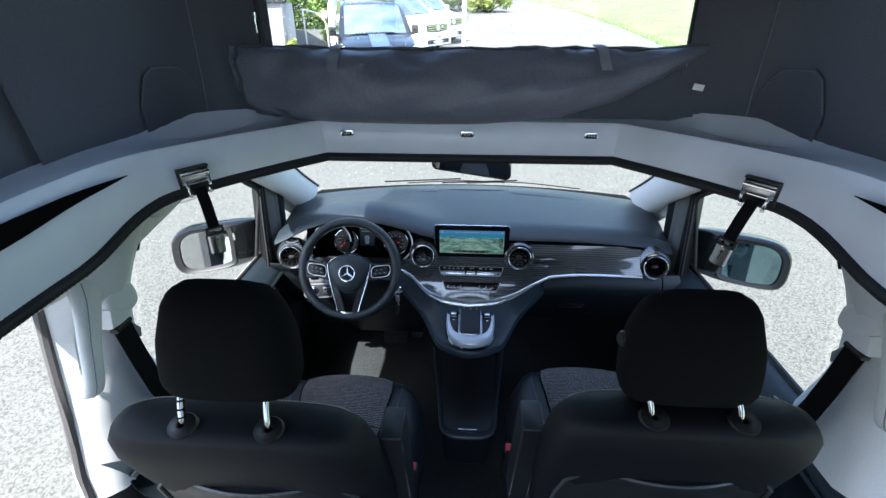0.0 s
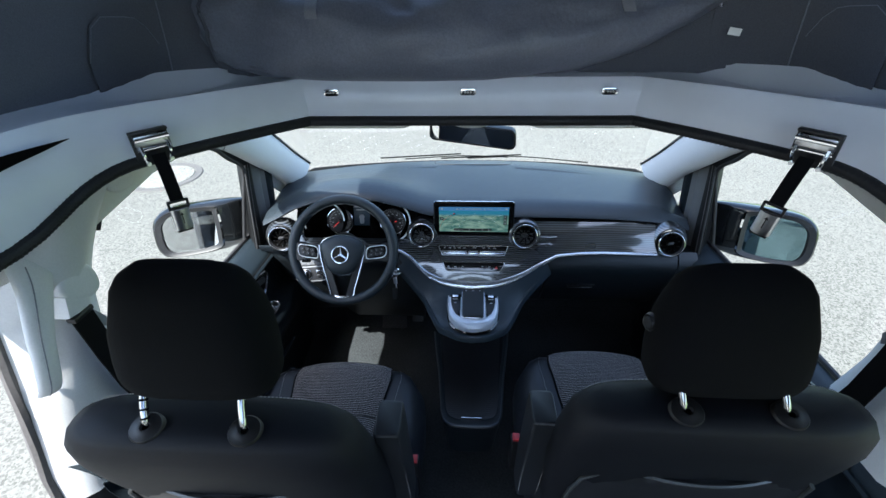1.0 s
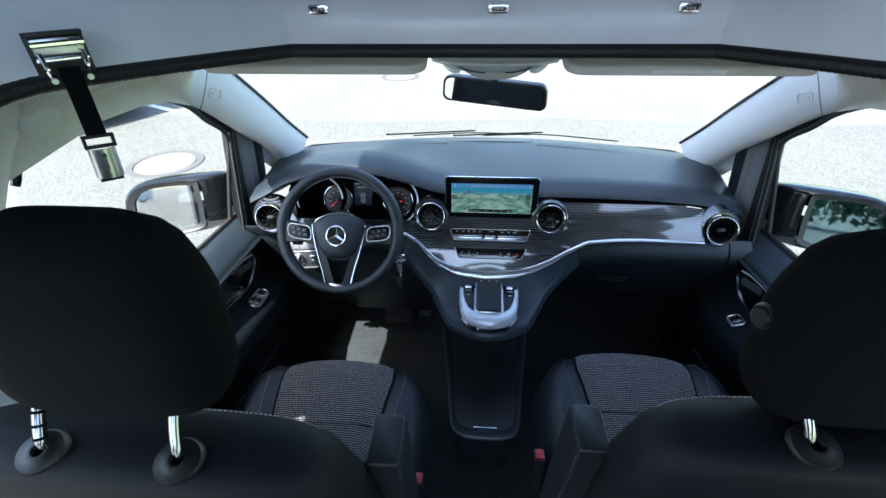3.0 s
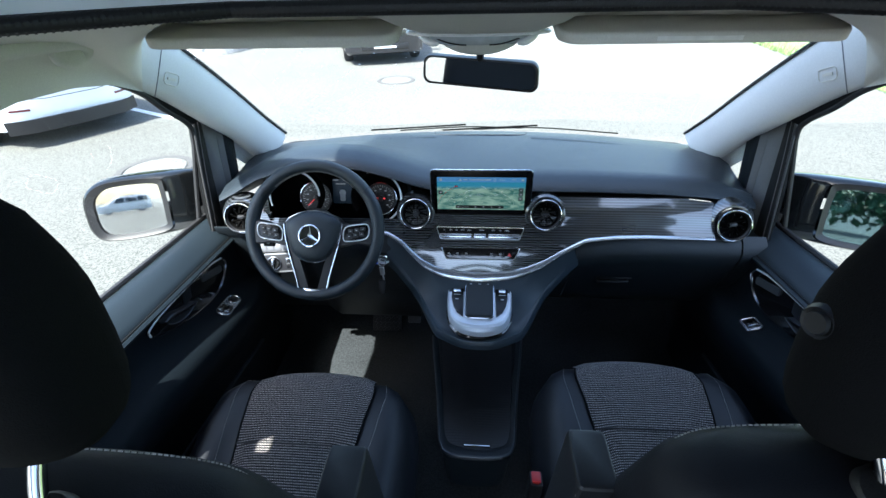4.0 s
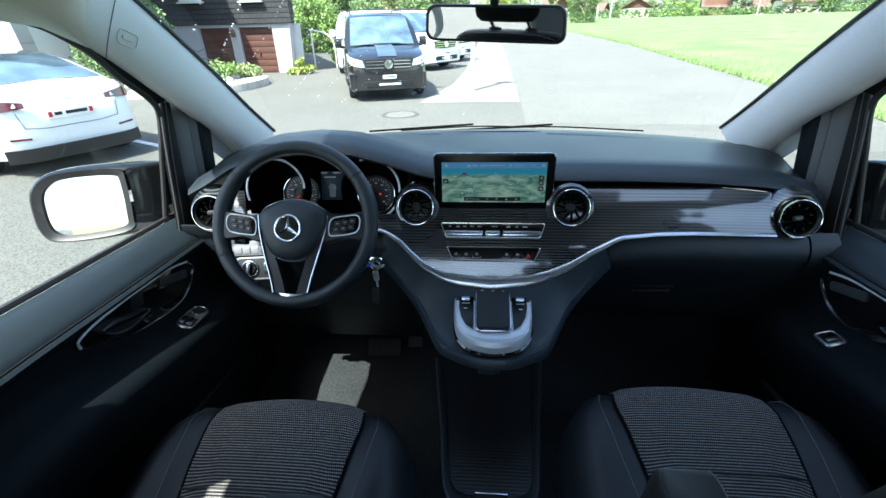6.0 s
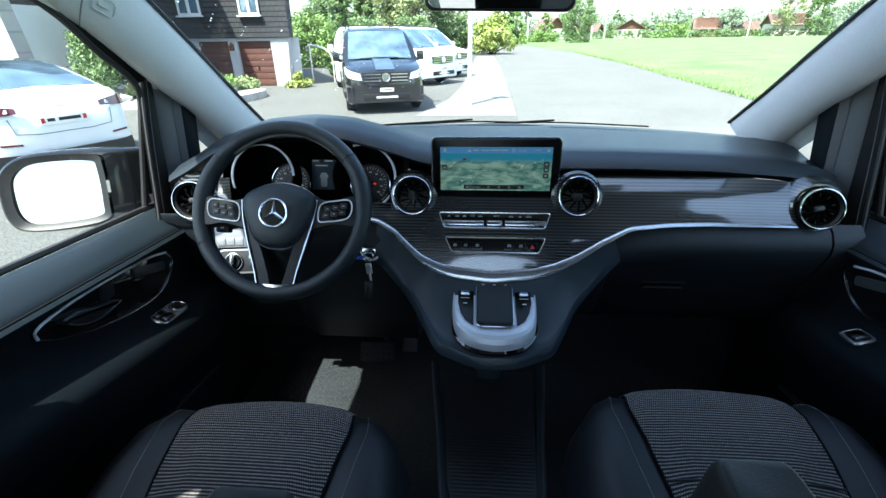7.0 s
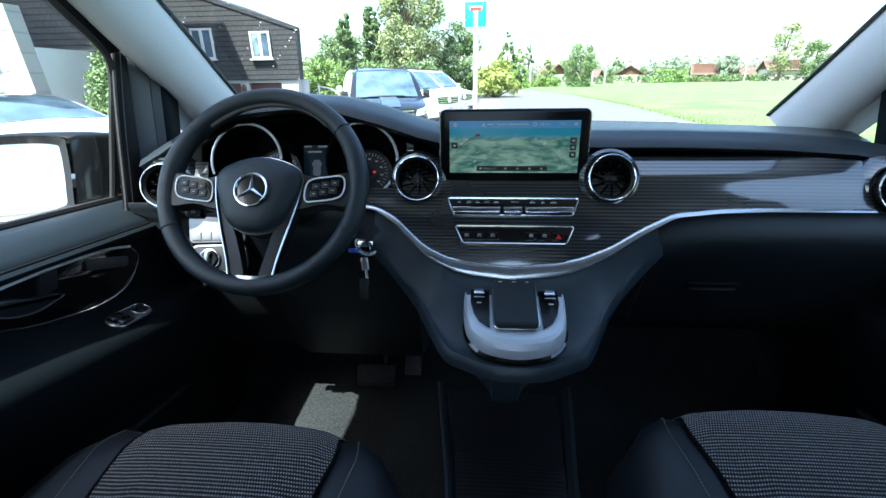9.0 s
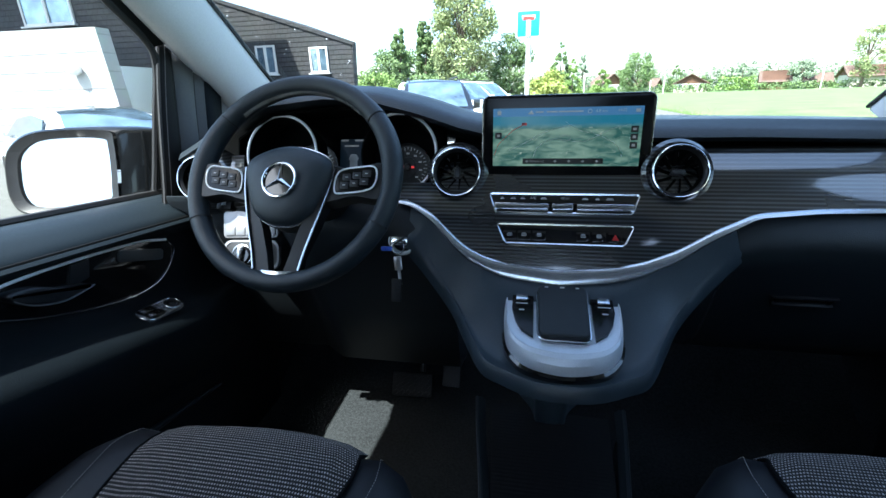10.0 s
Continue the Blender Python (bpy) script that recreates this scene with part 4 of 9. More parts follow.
# front wall round its window
part("front_canvas", join(loft([[(x, 1.160, 1.66), (x, 1.170, 1.78), (x, 1.178, 1.832)] for x in (-0.50, -0.25, 0, 0.25, 0.46)], thick=0.003),
                          loft([[(-0.50, 1.160, 1.66), (-0.50, 1.20, 2.40)], [(-0.44, 1.163, 1.66), (-0.425, 1.20, 2.40)]], thick=0.003),
                          loft([[(0.418, 1.163, 1.66), (0.405, 1.20, 2.40)], [(0.46, 1.160, 1.66), (0.46, 1.20, 2.40)]], thick=0.003),
                          box(-0.5, 0.46, 1.20, 1.205, 2.30, 2.42)), "tent", tent)
pn = part("window_film", loft([[(-0.46, 1.176, 1.80), (0.40, 1.176, 1.80)], [(-0.45, 1.202, 2.32), (0.39, 1.202, 2.32)]]), "pane", tent)
pn.visible_shadow = False
# underside out of view, made dark to dim its reflection in the trim
part("tent_roof", box(-0.75, 0.71, -1.6, 1.35, 2.42, 2.46), "tent", tent, "raised roof shell, unseen underside darkened to cut bounced light")
# opening added out of view, so daylight reaches the rim
part("rear_canvas", join(box(-0.70, 0.66, -1.58, -1.575, 1.71, 1.80), box(-0.70, 0.66, -1.58, -1.575, 2.38, 2.43), box(-0.70, -0.60, -1.58, -1.575, 1.80, 2.38), box(0.56, 0.66, -1.58, -1.575, 1.80, 2.38)), "tent", tent, "unseen rear canvas left open to let daylight in")
for x, s in ((-0.455, 1), (0.412, -1)):
    zp = part("zip", tube([(x, 1.158, 1.85), (x + s * 0.004, 1.165, 1.95), (x + s * 0.012, 1.185, 2.35)], 0.004, 6), "rubber", tent)
    z0 = 1.895 if s > 0 else 1.835
    part("zip_pull", join(box(x - 0.004, x + 0.004, 1.145, 1.152, z0, z0 + 0.012, 0.001), box(x + s * 0.001 - 0.002, x + s * 0.001 + 0.003, 1.142, 1.145, z0 - 0.025, z0 + 0.002, 0.001)), "chrome", zp, "small metal zip pull")
part("care_tag", moved(box(-0.010, 0.010, -0.006, 0.006, 0, 0.001), facing((0.446, 1.14, 1.771), (-0.3, -0.95, 0.1)) @ pose(0, 0, 0, 0, 0, -8)), "plate", tent, "small white sewn tag")

# lowered window flap, hanging in a soft roll
flap = thing("window_flap", (CX, 1.10, 1.70), "dark grey canvas window flap hanging in a soft roll", "window flap")
rows = []
for i in range(61):
    u = i / 60
    x = -0.516 + 0.961 * u
    drop = lerp(((0, 0.085), (0.012, 0.114), (0.05, 0.132), (0.12, 0.147), (0.25, 0.150), (0.54, 0.147), (0.72, 0.131), (0.83, 0.100), (0.925, 0.054), (1.0, 0.005)), u)
    deep = 0.062 * (math.sin(math.pi * min(1, max(0, u * 0.92 + 0.06))) ** 0.5)
    top = 1.846 - 0.006 * math.sin(math.pi * u)
    row = []
    for k in range(15):
        v = k / 14
        a = v * math.pi
        wr = 0.006 * noise.noise(Vector((x * 7, v * 3, 1.3))) + 0.005 * noise.noise(Vector((x * 16 + v * 9, v * 6, 4.3))) + 0.0025 * noise.noise(Vector((x * 45 - v * 14, v * 10, 2.3)))
        yy = 1.150 - deep * math.sin(a) ** 0.75 * (0.75 + 0.5 * v) - wr * 2
        row.append((x, yy, top - drop * (1 - math.cos(a)) / 2 + wr))
    rows.append(row)
part("flap_cloth", loft(rows, thick=0.003), "flap", flap, smooth=80)
part("flap_hem", tube([Vector(r[0]) + Vector((0, -0.004, 0)) for r in rows[1:]], 0.004, 6), "tent", flap)
part("end_piping", tube([Vector(p) + Vector((-0.002, -0.002, 0)) for p in rows[1]], 0.0035, 6), "tent", flap)
for x, tilt in ((-0.276, 0.0), (0.245, 0.012)):
    u = (x + 0.516) / 0.961
    r = rows[int(u * 60)]
    pts = [Vector(r[0]) + Vector((0, 0.01, 0.006)), Vector(r[1]) + Vector((0, -0.008, 0.004)), Vector(r[2]) + Vector((tilt * 0.3, -0.006, 0)), Vector(r[4]) + Vector((tilt * 0.6, -0.005, 0)), Vector(r[5]) + Vector((tilt, -0.004, 0))]
    part("loop_strap", ribbon(catmull(pts, 3), 0.020, 0.003, (1, 0, 0)), "webbing", flap, "grey webbing loop strap")


# chromed roof latches, each with a hanging strap and buckle
def latch(at, nrm, drift, group="roof latches"):
    th = thing("roof_latch", at, "chromed roof latch with a black strap and hanging steel buckle", "latch", group)
    n = Vector(nrm).normalized()
    pm = facing(at, nrm) @ Matrix.Diagonal((0.74, 0.72, 0.70, 1))
    part("base_plate", moved(join(box(-0.036, 0.036, -0.030, 0.030, -0.004, 0.003, 0.002), box(-0.036, 0.036, 0.024, 0.030, 0.0, 0.014, 0.002)), pm), "black", th)
    body = part("latch_body", moved(join(box(-0.031, 0.031, -0.002, 0.022, 0.003, 0.018, 0.003), box(-0.031, 0.031, -0.012, -0.004, 0.003, 0.012, 0.002)), pm), "steel", th, "bright chromed latch body")
    for y, z, r in ((0.014, 0.0195, 0.0045), (-0.008, 0.014, 0.003)):
        part("cross_bar", moved(tube([(-0.032, y, z), (0.032, y, z)], r, 8), pm), "chrome", body)
    for x in (-0.026, 0.026):
        part("hook_arm", moved(tube(catmull([(x, 0.002, 0.022), (x * 0.95, -0.018, 0.026), (x * 0.85, -0.034, 0.020)], 4), 0.0034, 6), pm), "chrome", th)
        part("hook_nut", moved(lathe([(0.0, 0.004), (0.004, 0.004), (0.005, 0.0), (0.0, -0.002)], 8), pm @ Matrix.Translation((x * 0.86, -0.036, 0.022))), "steel", th)
    side = Vector((0, 0, 1)).cross(n)
    p0 = Vector(at) + n * 0.016 + Vector((0, 0, -0.014))
    tip = Vector(at) + Vector(drift)
    d = (tip - p0).normalized()
    face = side.cross(d) * -1
    mid = p0 + d * ((tip - p0).length - 0.050)
    part("strap", ribbon([p0, p0.lerp(mid, 0.4) + n * 0.004, p0.lerp(mid, 0.8) + n * 0.002, mid], 0.0195, 0.003, side), "belt", th, "black webbing strap")
    bp = mid
    fm = facing(bp, n, -d)
    part("buckle_frame", moved(join(box(-0.0155, 0.0155, 0.0, 0.0035, -0.003, 0.003, 0.001), box(-0.0155, 0.0155, -0.0115, -0.008, -0.003, 0.003, 0.001), box(-0.0155, -0.012, -0.0115, 0.0035, -0.003, 0.003, 0.001), box(0.012, 0.0155, -0.0115, 0.0035, -0.003, 0.003, 0.001)), fm), "black", th)
    part("buckle_lip", moved(tube([(-0.0115, -0.0485, -0.001), (0.0115, -0.0485, -0.001)], 0.0032, 8), fm), "black", th)
    bk = part("buckle", moved(join(loft([[(0.0128 * math.sin(a), y, -0.004 + 0.0085 * math.cos(a)) for a in [-1.45 + 2.9 * q / 12 for q in range(13)]] for y in (-0.047, -0.012)], thick=-0.001), box(-0.0007, 0.0007, -0.046, -0.013, 0.0040, 0.0052, 0.0003)), fm), "steel", th, "brushed steel buckle plate")
    part("arrow_mark", moved(join(box(-0.0008, 0.0008, -0.036, -0.020, 0.0046, 0.0056), moved(prism([(-0.003, 0), (0.003, 0), (0, 0.005)], 0.0012), Matrix.Translation((0, -0.021, 0.0044)))), fm), "black", bk)


latch((-0.510, 0.892, 1.657), (0.75, -0.66, 0.02), (0.044, -0.050, -0.130))
latch((0.462, 0.872, 1.660), (-0.75, -0.66, 0.02), (-0.052, -0.030, -0.130))


# centre pillars with grab handle and belt
def b_pillar(side):
    fix = (lambda b: b) if side < 0 else mirror_x
    t = thing("pillar_trim", (side * 0.80, 0.82, 0.45), "pale grey centre pillar trim with a grab handle", "pillar trim", kind="structure")
    prof = lambda z: (lerp(((0.4, 0.655), (0.96, 0.675), (1.10, 0.690), (1.222, 0.708), (1.375, 0.738), (1.46, 0.755), (1.60, 0.765)), z), lerp(((0.4, 0.98), (1.06, 0.960), (1.2, 0.922), (1.28, 0.912), (1.34, 0.916), (1.40, 0.924), (1.45, 0.936), (1.50, 0.955), (1.60, 1.00)), z),
                      lerp(((0.4, -0.815), (0.95, -0.785), (1.06, -0.768), (1.2, -0.756), (1.28, -0.748), (1.4, -0.728), (1.52, -0.684), (1.60, -0.640)), z))
    rim_x = lambda z: lerp(((0.4, -0.86), (1.06, -0.825), (1.222, -0.800), (1.375, -0.790), (1.46, -0.784), (1.60, -0.765)), z)
    rows = []
    for z in [0.975 + 0.03 * i for i in range(22)]:
        y0, y1, x = prof(z)
        dent = 0.020 * math.exp(-((z - 1.35) / 0.055) ** 2)
        foot = max(0, min(1, (1.27 - z) / 0.06))
        rows.append([(rim_x(z) + 0.004, y0 + 0.004, z), (lerp(((0, rim_x(z)), (1, x)), 0.55), y0 + 0.020 - 0.004 * foot, z), (x - 0.004 - dent + 0.006 * foot, y0 + 0.044 - 0.008 * foot, z), (x + 0.010 - dent + 0.002 * foot, y0 + 0.066 - 0.004 * foot, z), (x + 0.014 - 0.3 * dent, (y0 + y1) / 2, z), (x + 0.008, y1 - 0.072, z), (x - 0.010, y1 - 0.030, z), (x - 0.040, y1, z)])
    part("pillar_cover", fix(loft(rows, thick=0.005)), "pillar", t)
    rows = []
    for z in (0.40, 0.6, 0.8, 0.9, 0.974):
        y0, y1, x = prof(z)
        rows.append([(rim_x(z), y0 - 0.005, z), (x - 0.012, y0 + 0.02, z), (x + 0.006, y0 + 0.05, z), (x + 0.016, (y0 + y1) / 2, z), (x + 0.006, y1 - 0.05, z), (x - 0.04, y1, z)])
    part("lower_cover", fix(loft(rows, thick=0.005)), "shell", t, "dark grey lower trim")
    part("door_seal", fix(tube([(rim_x(z), prof(z)[0], z) for z in [0.42 + 0.08 * i for i in range(15)]], 0.0105, 8)), "sealgrey", t)
    grip = []
    bow = catmull([(-0.722, 0.800, 1.505), (-0.706, 0.778, 1.472), (-0.698, 0.754, 1.437), (-0.694, 0.730, 1.395), (-0.694, 0.713, 1.350), (-0.702, 0.706, 1.313), (-0.722, 0.711, 1.287), (-0.750, 0.726, 1.270)], 3)
    for k, p in enumerate(bow):
        u = k / (len(bow) - 1)
        w, d = lerp(((0, 0.034), (0.25, 0.025), (0.5, 0.0185), (0.8, 0.0175), (1, 0.017)), u), lerp(((0, 0.016), (0.5, 0.013), (1, 0.012)), u)
        grip.append([p + Vector((d * math.sin(a), w * math.cos(a), -0.35 * w * math.cos(a))) for a in (2 * math.pi * q / 18 for q in range(18))])
    part("grab_handle", fix(loft(grip, True, caps=True)), "pillar", t, "padded grey grab handle", smooth=70)
    part("grip_seam", fix(tube([r[6] + Vector((0.0006, 0, 0)) for r in grip[1:-2]], 0.0010, 5)), "webbing", t)
    part("upper_joint", fix(tube([(prof(1.485)[2] + dx, prof(1.485)[0] + dy, 1.485) for dx, dy in ((-0.040, 0.018), (-0.003, 0.044), (0.011, 0.066), (0.0155, 0.10))], 0.0012, 5)), "webbing", t)
    cap = catmull([(0.800, 1.432, 0), (0.826, 1.455, 0), (0.858, 1.452, 0), (0.876, 1.425, 0), (0.872, 1.392, 0), (0.846, 1.384, 0), (0.812, 1.402, 0)], 3, True)
    yz = lambda x: Matrix(((0, 0, 1, x), (1, 0, 0, 0), (0, 1, 0, 0), (0, 0, 0, 1)))
    adj = part("height_adjuster", fix(moved(prism([(p.x, p.y) for p in cap], 0.045, 0.010, 3), yz(-0.742))), "pillar", t, "belt height adjuster")
    part("adjuster_block", fix(moved(prism([(0.800, 1.418), (0.788, 1.381), (0.832, 1.372), (0.850, 1.400)], 0.040, 0.006, 2), yz(-0.738))), "pillar", adj)
    # no hollow here: a darker grey patch paints the recess's shade
    part("recess_shade", fix(moved(prism([(0.808, 1.370), (0.842, 1.366), (0.866, 1.320), (0.858, 1.300), (0.846, 1.312)], 0.012, 0.003), yz(-0.728))), "webbing", t, "grey patch painting the belt recess's shade")
    b = thing("seat_belt", (side * 0.76, 0.87, 1.0), "black seat belt hanging from the centre pillar", "seat belt", "front seat belts")
    part("webbing", fix(ribbon([(-0.702, 0.812, 1.376), (-0.708, 0.822, 1.28), (-0.717, 0.838, 1.18), (-0.735, 0.868, 1.09), (-0.755, 0.915, 0.95), (-0.76, 0.92, 0.62)], 0.046, 0.003, (0, 1, 0.35))), "belt", b)
    part("belt_guide", fix(box(-0.712, -0.694, 0.790, 0.834, 1.368, 1.378, 0.003)), "black", b)
    part("tongue", fix(moved(box(-0.03, 0.03, -0.022, 0.022, -0.004, 0.006, 0.003), facing((-0.728, 0.905, 1.09), (0.9, -0.3, 0.2)))), "black", b, "black plastic belt tongue")
    part("tongue_plate", fix(moved(box(-0.012, 0.012, -0.055, -0.02, -0.001, 0.002, 0.001), facing((-0.728, 0.905, 1.09), (0.9, -0.3, 0.2)))), "steel", b)


for s in (-1, 1):
    b_pillar(s)

# bonnet and cowl ahead of the windscreen
rows = []
for k in range(8):
    t = k / 7
    rows.append([(0.74 * u, 2.20 + 0.82 * t - 0.10 * u * u, 1.072 - 0.24 * t - 0.16 * t * t - 0.05 * u * u) for u in [-1 + i / 6 for i in range(13)]])
bon = thing("bonnet", (0, 2.5, 0.7), "white painted bonnet below the windscreen", "bonnet", kind="structure")
part("bonnet_skin", loft(rows, thick=0.01), "white", bon)
part("cowl", loft([[(0.73 * u, 2.11 - 0.09 * u * u, 1.120) for u in [-1 + i / 6 for i in range(13)]], [(0.73 * u, 2.24 - 0.10 * u * u, 1.090) for u in [-1 + i / 6 for i in range(13)]]], thick=0.006), "void", bon)
part("nose", box(-0.85, 0.85, 2.80, 2.97, 0.15, 0.60, 0.05), "white", bon)
for s, pts in ((-1, [(-0.02, 2.13, 1.150), (0.22, 2.145, 1.152), (0.50, 2.085, 1.150)]), (1, [(-0.30, 2.13, 1.146), (-0.05, 2.15, 1.154), (0.16, 2.14, 1.152)])):
    w = thing("wiper", (pts[1][0], pts[1][1], 1.13), "black windscreen wiper resting on the glass foot", "wiper", "wipers")
    part("blade", tube(catmull([(a, b, c - 0.008) for a, b, c in pts], 6), 0.0026, 6), "void", w)
    part("arm", tube([(pts[0][0] - 0.12, 2.165, 1.128), Vector(pts[1]) + Vector((0, 0.012, -0.003))], 0.0035, 6), "void", w)


# door mirrors
def door_mirror(side):
    fix = (lambda b: b) if side < 0 else mirror_x
    m = thing("door_mirror", (side * 0.98, 1.58, 0.98), "glossy black door mirror beaded with rain", "door mirror", "door mirrors")
    c = Vector((-1.005, 1.560, 1.082))
    nrm = Vector((0.305, -0.930, 0.195)).normalized()
    pm = facing(c, nrm)
    face = catmull([(-0.105, 0.048, 0), (-0.065, 0.078, 0), (0.0, 0.086, 0), (0.09, 0.082, 0), (0.103, 0.06, 0), (0.098, -0.03, 0), (0.085, -0.062, 0), (0.0, -0.073, 0), (-0.085, -0.070, 0), (-0.112, -0.045, 0), (-0.115, 0.0, 0)], 4, True)
    g = bmesh.new()
    g.faces.new([g.verts.new((p.x * 0.82 + 0.004, p.y * 0.90, 0.0)) for p in face])
    bmesh.ops.solidify(g, geom=list(g.faces), thickness=0.003)
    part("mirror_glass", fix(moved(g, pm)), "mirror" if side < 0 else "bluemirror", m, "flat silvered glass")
    rings = [(0.97, -0.004), (1.0, 0.004), (1.06, 0.008), (1.12, 0.003), (1.16, -0.012), (1.185, -0.035), (1.16, -0.065), (1.06, -0.100), (0.86, -0.128), (0.55, -0.146), (0.2, -0.152)]
    rows = [[Vector((p.x * 0.93 * k + lerp(((-0.15, 0.085), (-0.06, 0.080), (-0.02, 0.050), (0.012, 0.0)), z) * max(0, 0.4 + p.x / 0.17), p.y * k, z)) for p in face] for k, z in rings]
    part("housing", fix(moved(loft(rows, True), pm)), "mirrorshell", m, "gloss black housing")
    part("glass_surround", fix(moved(loft([[Vector((p.x * 0.93 * k, p.y * k, z)) for p in face] for k, z in ((0.86, -0.006), (0.895, 0.0035), (1.0, 0.0065), (1.06, 0.0095))], True), pm)), "black", m)
    part("mirror_arm", fix(loft([[(-0.93, 1.615, 1.06), (-0.93, 1.69, 1.06), (-0.93, 1.69, 1.005), (-0.93, 1.615, 1.01)], [(-0.87, 1.635, 1.055), (-0.87, 1.70, 1.055), (-0.87, 1.70, 1.005), (-0.87, 1.635, 1.005)], [(-0.82, 1.65, 1.06), (-0.82, 1.72, 1.06), (-0.82, 1.72, 1.0), (-0.82, 1.65, 1.0)]], True, caps=True)), "black", m)


for s in (-1, 1):
    door_mirror(s)

# sun visors
def visor(x0, x1, label):
    v = thing("sun_visor", ((x0 + x1) / 2, 1.27, 1.55), label, "sun visor", "sun visors")
    half = abs(x1 - x0) / 2
    poly = [(half, 0.052), (-half, 0.052)] + [p for p in rounded(half * 2, 0.104, 0.034) if p[1] < 0]
    b = moved(prism(poly, 0.017, 0.007, 3), Matrix.Translation(((x0 + x1) / 2, 1.334, 1.563)) @ pose(0, 0, 0, 12, 0, 0))
    part("visor_pad", b, "liner", v, smooth=60)
    part("hinge_rod", tube([(x0 + 0.02, 1.378, 1.590), (x1 - 0.02, 1.378, 1.590)], 0.006, 8), "liner", v)
    return v


visor(-0.600, -0.150, "pale grey sun visor folded against the lining")
vr = visor(0.118, 0.578, "pale grey sun visor with a white paper sticker")
part("sticker", moved(box(-0.066, 0.066, -0.0032, 0.0032, -0.001, 0.0006), facing((0.338, 1.2811, 1.5600), (0, -1, -0.12))), "plate", vr, "white warning sticker")

# overhead console
oc = thing("overhead_console", (-0.01, 1.28, 1.53), "pale grey overhead console with clear reading lamps", "overhead console")
OX = -0.014
rows = []
for y, half, dep in ((1.14, 0.19, 0.004), (1.20, 0.188, 0.026), (1.28, 0.182, 0.048), (1.33, 0.168, 0.060), (1.39, 0.158, 0.066), (1.43, 0.148, 0.060), (1.455, 0.13, 0.03)):
    rows.append([(OX + half * u, y, 1.625 - dep * (1 - abs(u) ** 6.0) - (0.0 if abs(u) < 0.99 else -0.01)) for u in [-1 + i / 8 for i in range(17)]])
part("console_body", loft(rows, thick=0.004), "liner", oc, smooth=60)


def boat(cx, cy, z, hx, hy, drop, n=28, m=6):
    """A shallow rounded bowl that hangs below z."""
    return loft([[Vector((cx + hx * k * math.cos(a), cy + hy * k * math.sin(a), z - drop * (1 - k ** 2.4))) for a in (2 * math.pi * q / n for q in range(n))] for k in (1.0 - i / m for i in range(m + 1))][:-1] + [[Vector((cx, cy, z - drop))] * n], True)


lens = boat(OX, 1.372, 1.565, 0.128, 0.050, 0.028)
bmesh.ops.remove_doubles(lens, verts=lens.verts, dist=1e-5)
lp0 = part("lamp_panel", lens, "lamp", oc, "clear ribbed lamp panel", smooth=60)
part("panel_rim", tube([(OX + 0.129 * math.cos(a), 1.372 + 0.051 * math.sin(a), 1.5635) for a in (2 * math.pi * k / 40 for k in range(40))], 0.0028, 6, True), "bright", lp0, "bright panel rim")
for s in (-1, 1):
    part("reading_lens", tube([(OX + s * (0.070 + 0.008 * q), 1.336 + 0.0012 * q * q, 1.5485 + 0.0007 * q * q) for q in range(6)], [0.003, 0.0055, 0.0065, 0.0065, 0.005, 0.0025], 8), "bright", lp0, "bright reading lens")
    part("lens_bar", tube([(OX + s * (0.020 + 0.010 * q), 1.3255 + 0.0006 * q * q, 1.5475 + 0.0003 * q * q) for q in range(9)], 0.0013, 6), "black", lp0)
lobe = boat(OX + 0.003, 1.384, 1.545, 0.074, 0.044, 0.022)
bmesh.ops.remove_doubles(lobe, verts=lobe.verts, dist=1e-5)
part("centre_lobe", lobe, "liner", oc, "rounded grey centre lobe", smooth=60)
hood = boat(-0.010, 1.442, 1.556, 0.112, 0.058, 0.032)
bmesh.ops.remove_doubles(hood, verts=hood.verts, dist=1e-5)
part("sensor_housing", hood, "housing", oc, "dark grey sensor housing at the windscreen", smooth=60)

# rear-view mirror
rv = thing("rear_view_mirror", (-0.01, 1.49, 1.44), "black framed rear-view mirror turned to the driver", "mirror")
pm = facing((-0.010, 1.478, 1.471), (-0.273, -0.960, -0.067)) @ pose(0, 0, 0, 0, 0, -2)
outl = rounded(0.250, 0.060, 0.017, 6, skew=-0.03)
part("mirror_shell", moved(loft([[Vector((x * 0.6, y * 0.5, -0.035)) for x, y in outl], [Vector((x * 0.97, y * 0.95, -0.022)) for x, y in outl], [Vector((x, y, -0.004)) for x, y in outl], [Vector((x * 0.99, y * 0.98, 0.003)) for x, y in outl], [Vector((x * 0.955, y * 0.86, 0.004)) for x, y in outl], [Vector((x * 0.95, y * 0.84, 0.0)) for x, y in outl]], True, caps=True), pm), "black", rv)
part("mirror_glass", moved(prism([(x * 0.95, y * 0.84) for x, y in outl], 0.0015), pm @ Matrix.Translation((0, 0, 0.0006))), "mirror", rv)
part("stem", tube([(-0.008, 1.44, 1.53), (-0.008, 1.47, 1.512), (-0.009, 1.49, 1.485)], 0.008, 8), "black", rv)

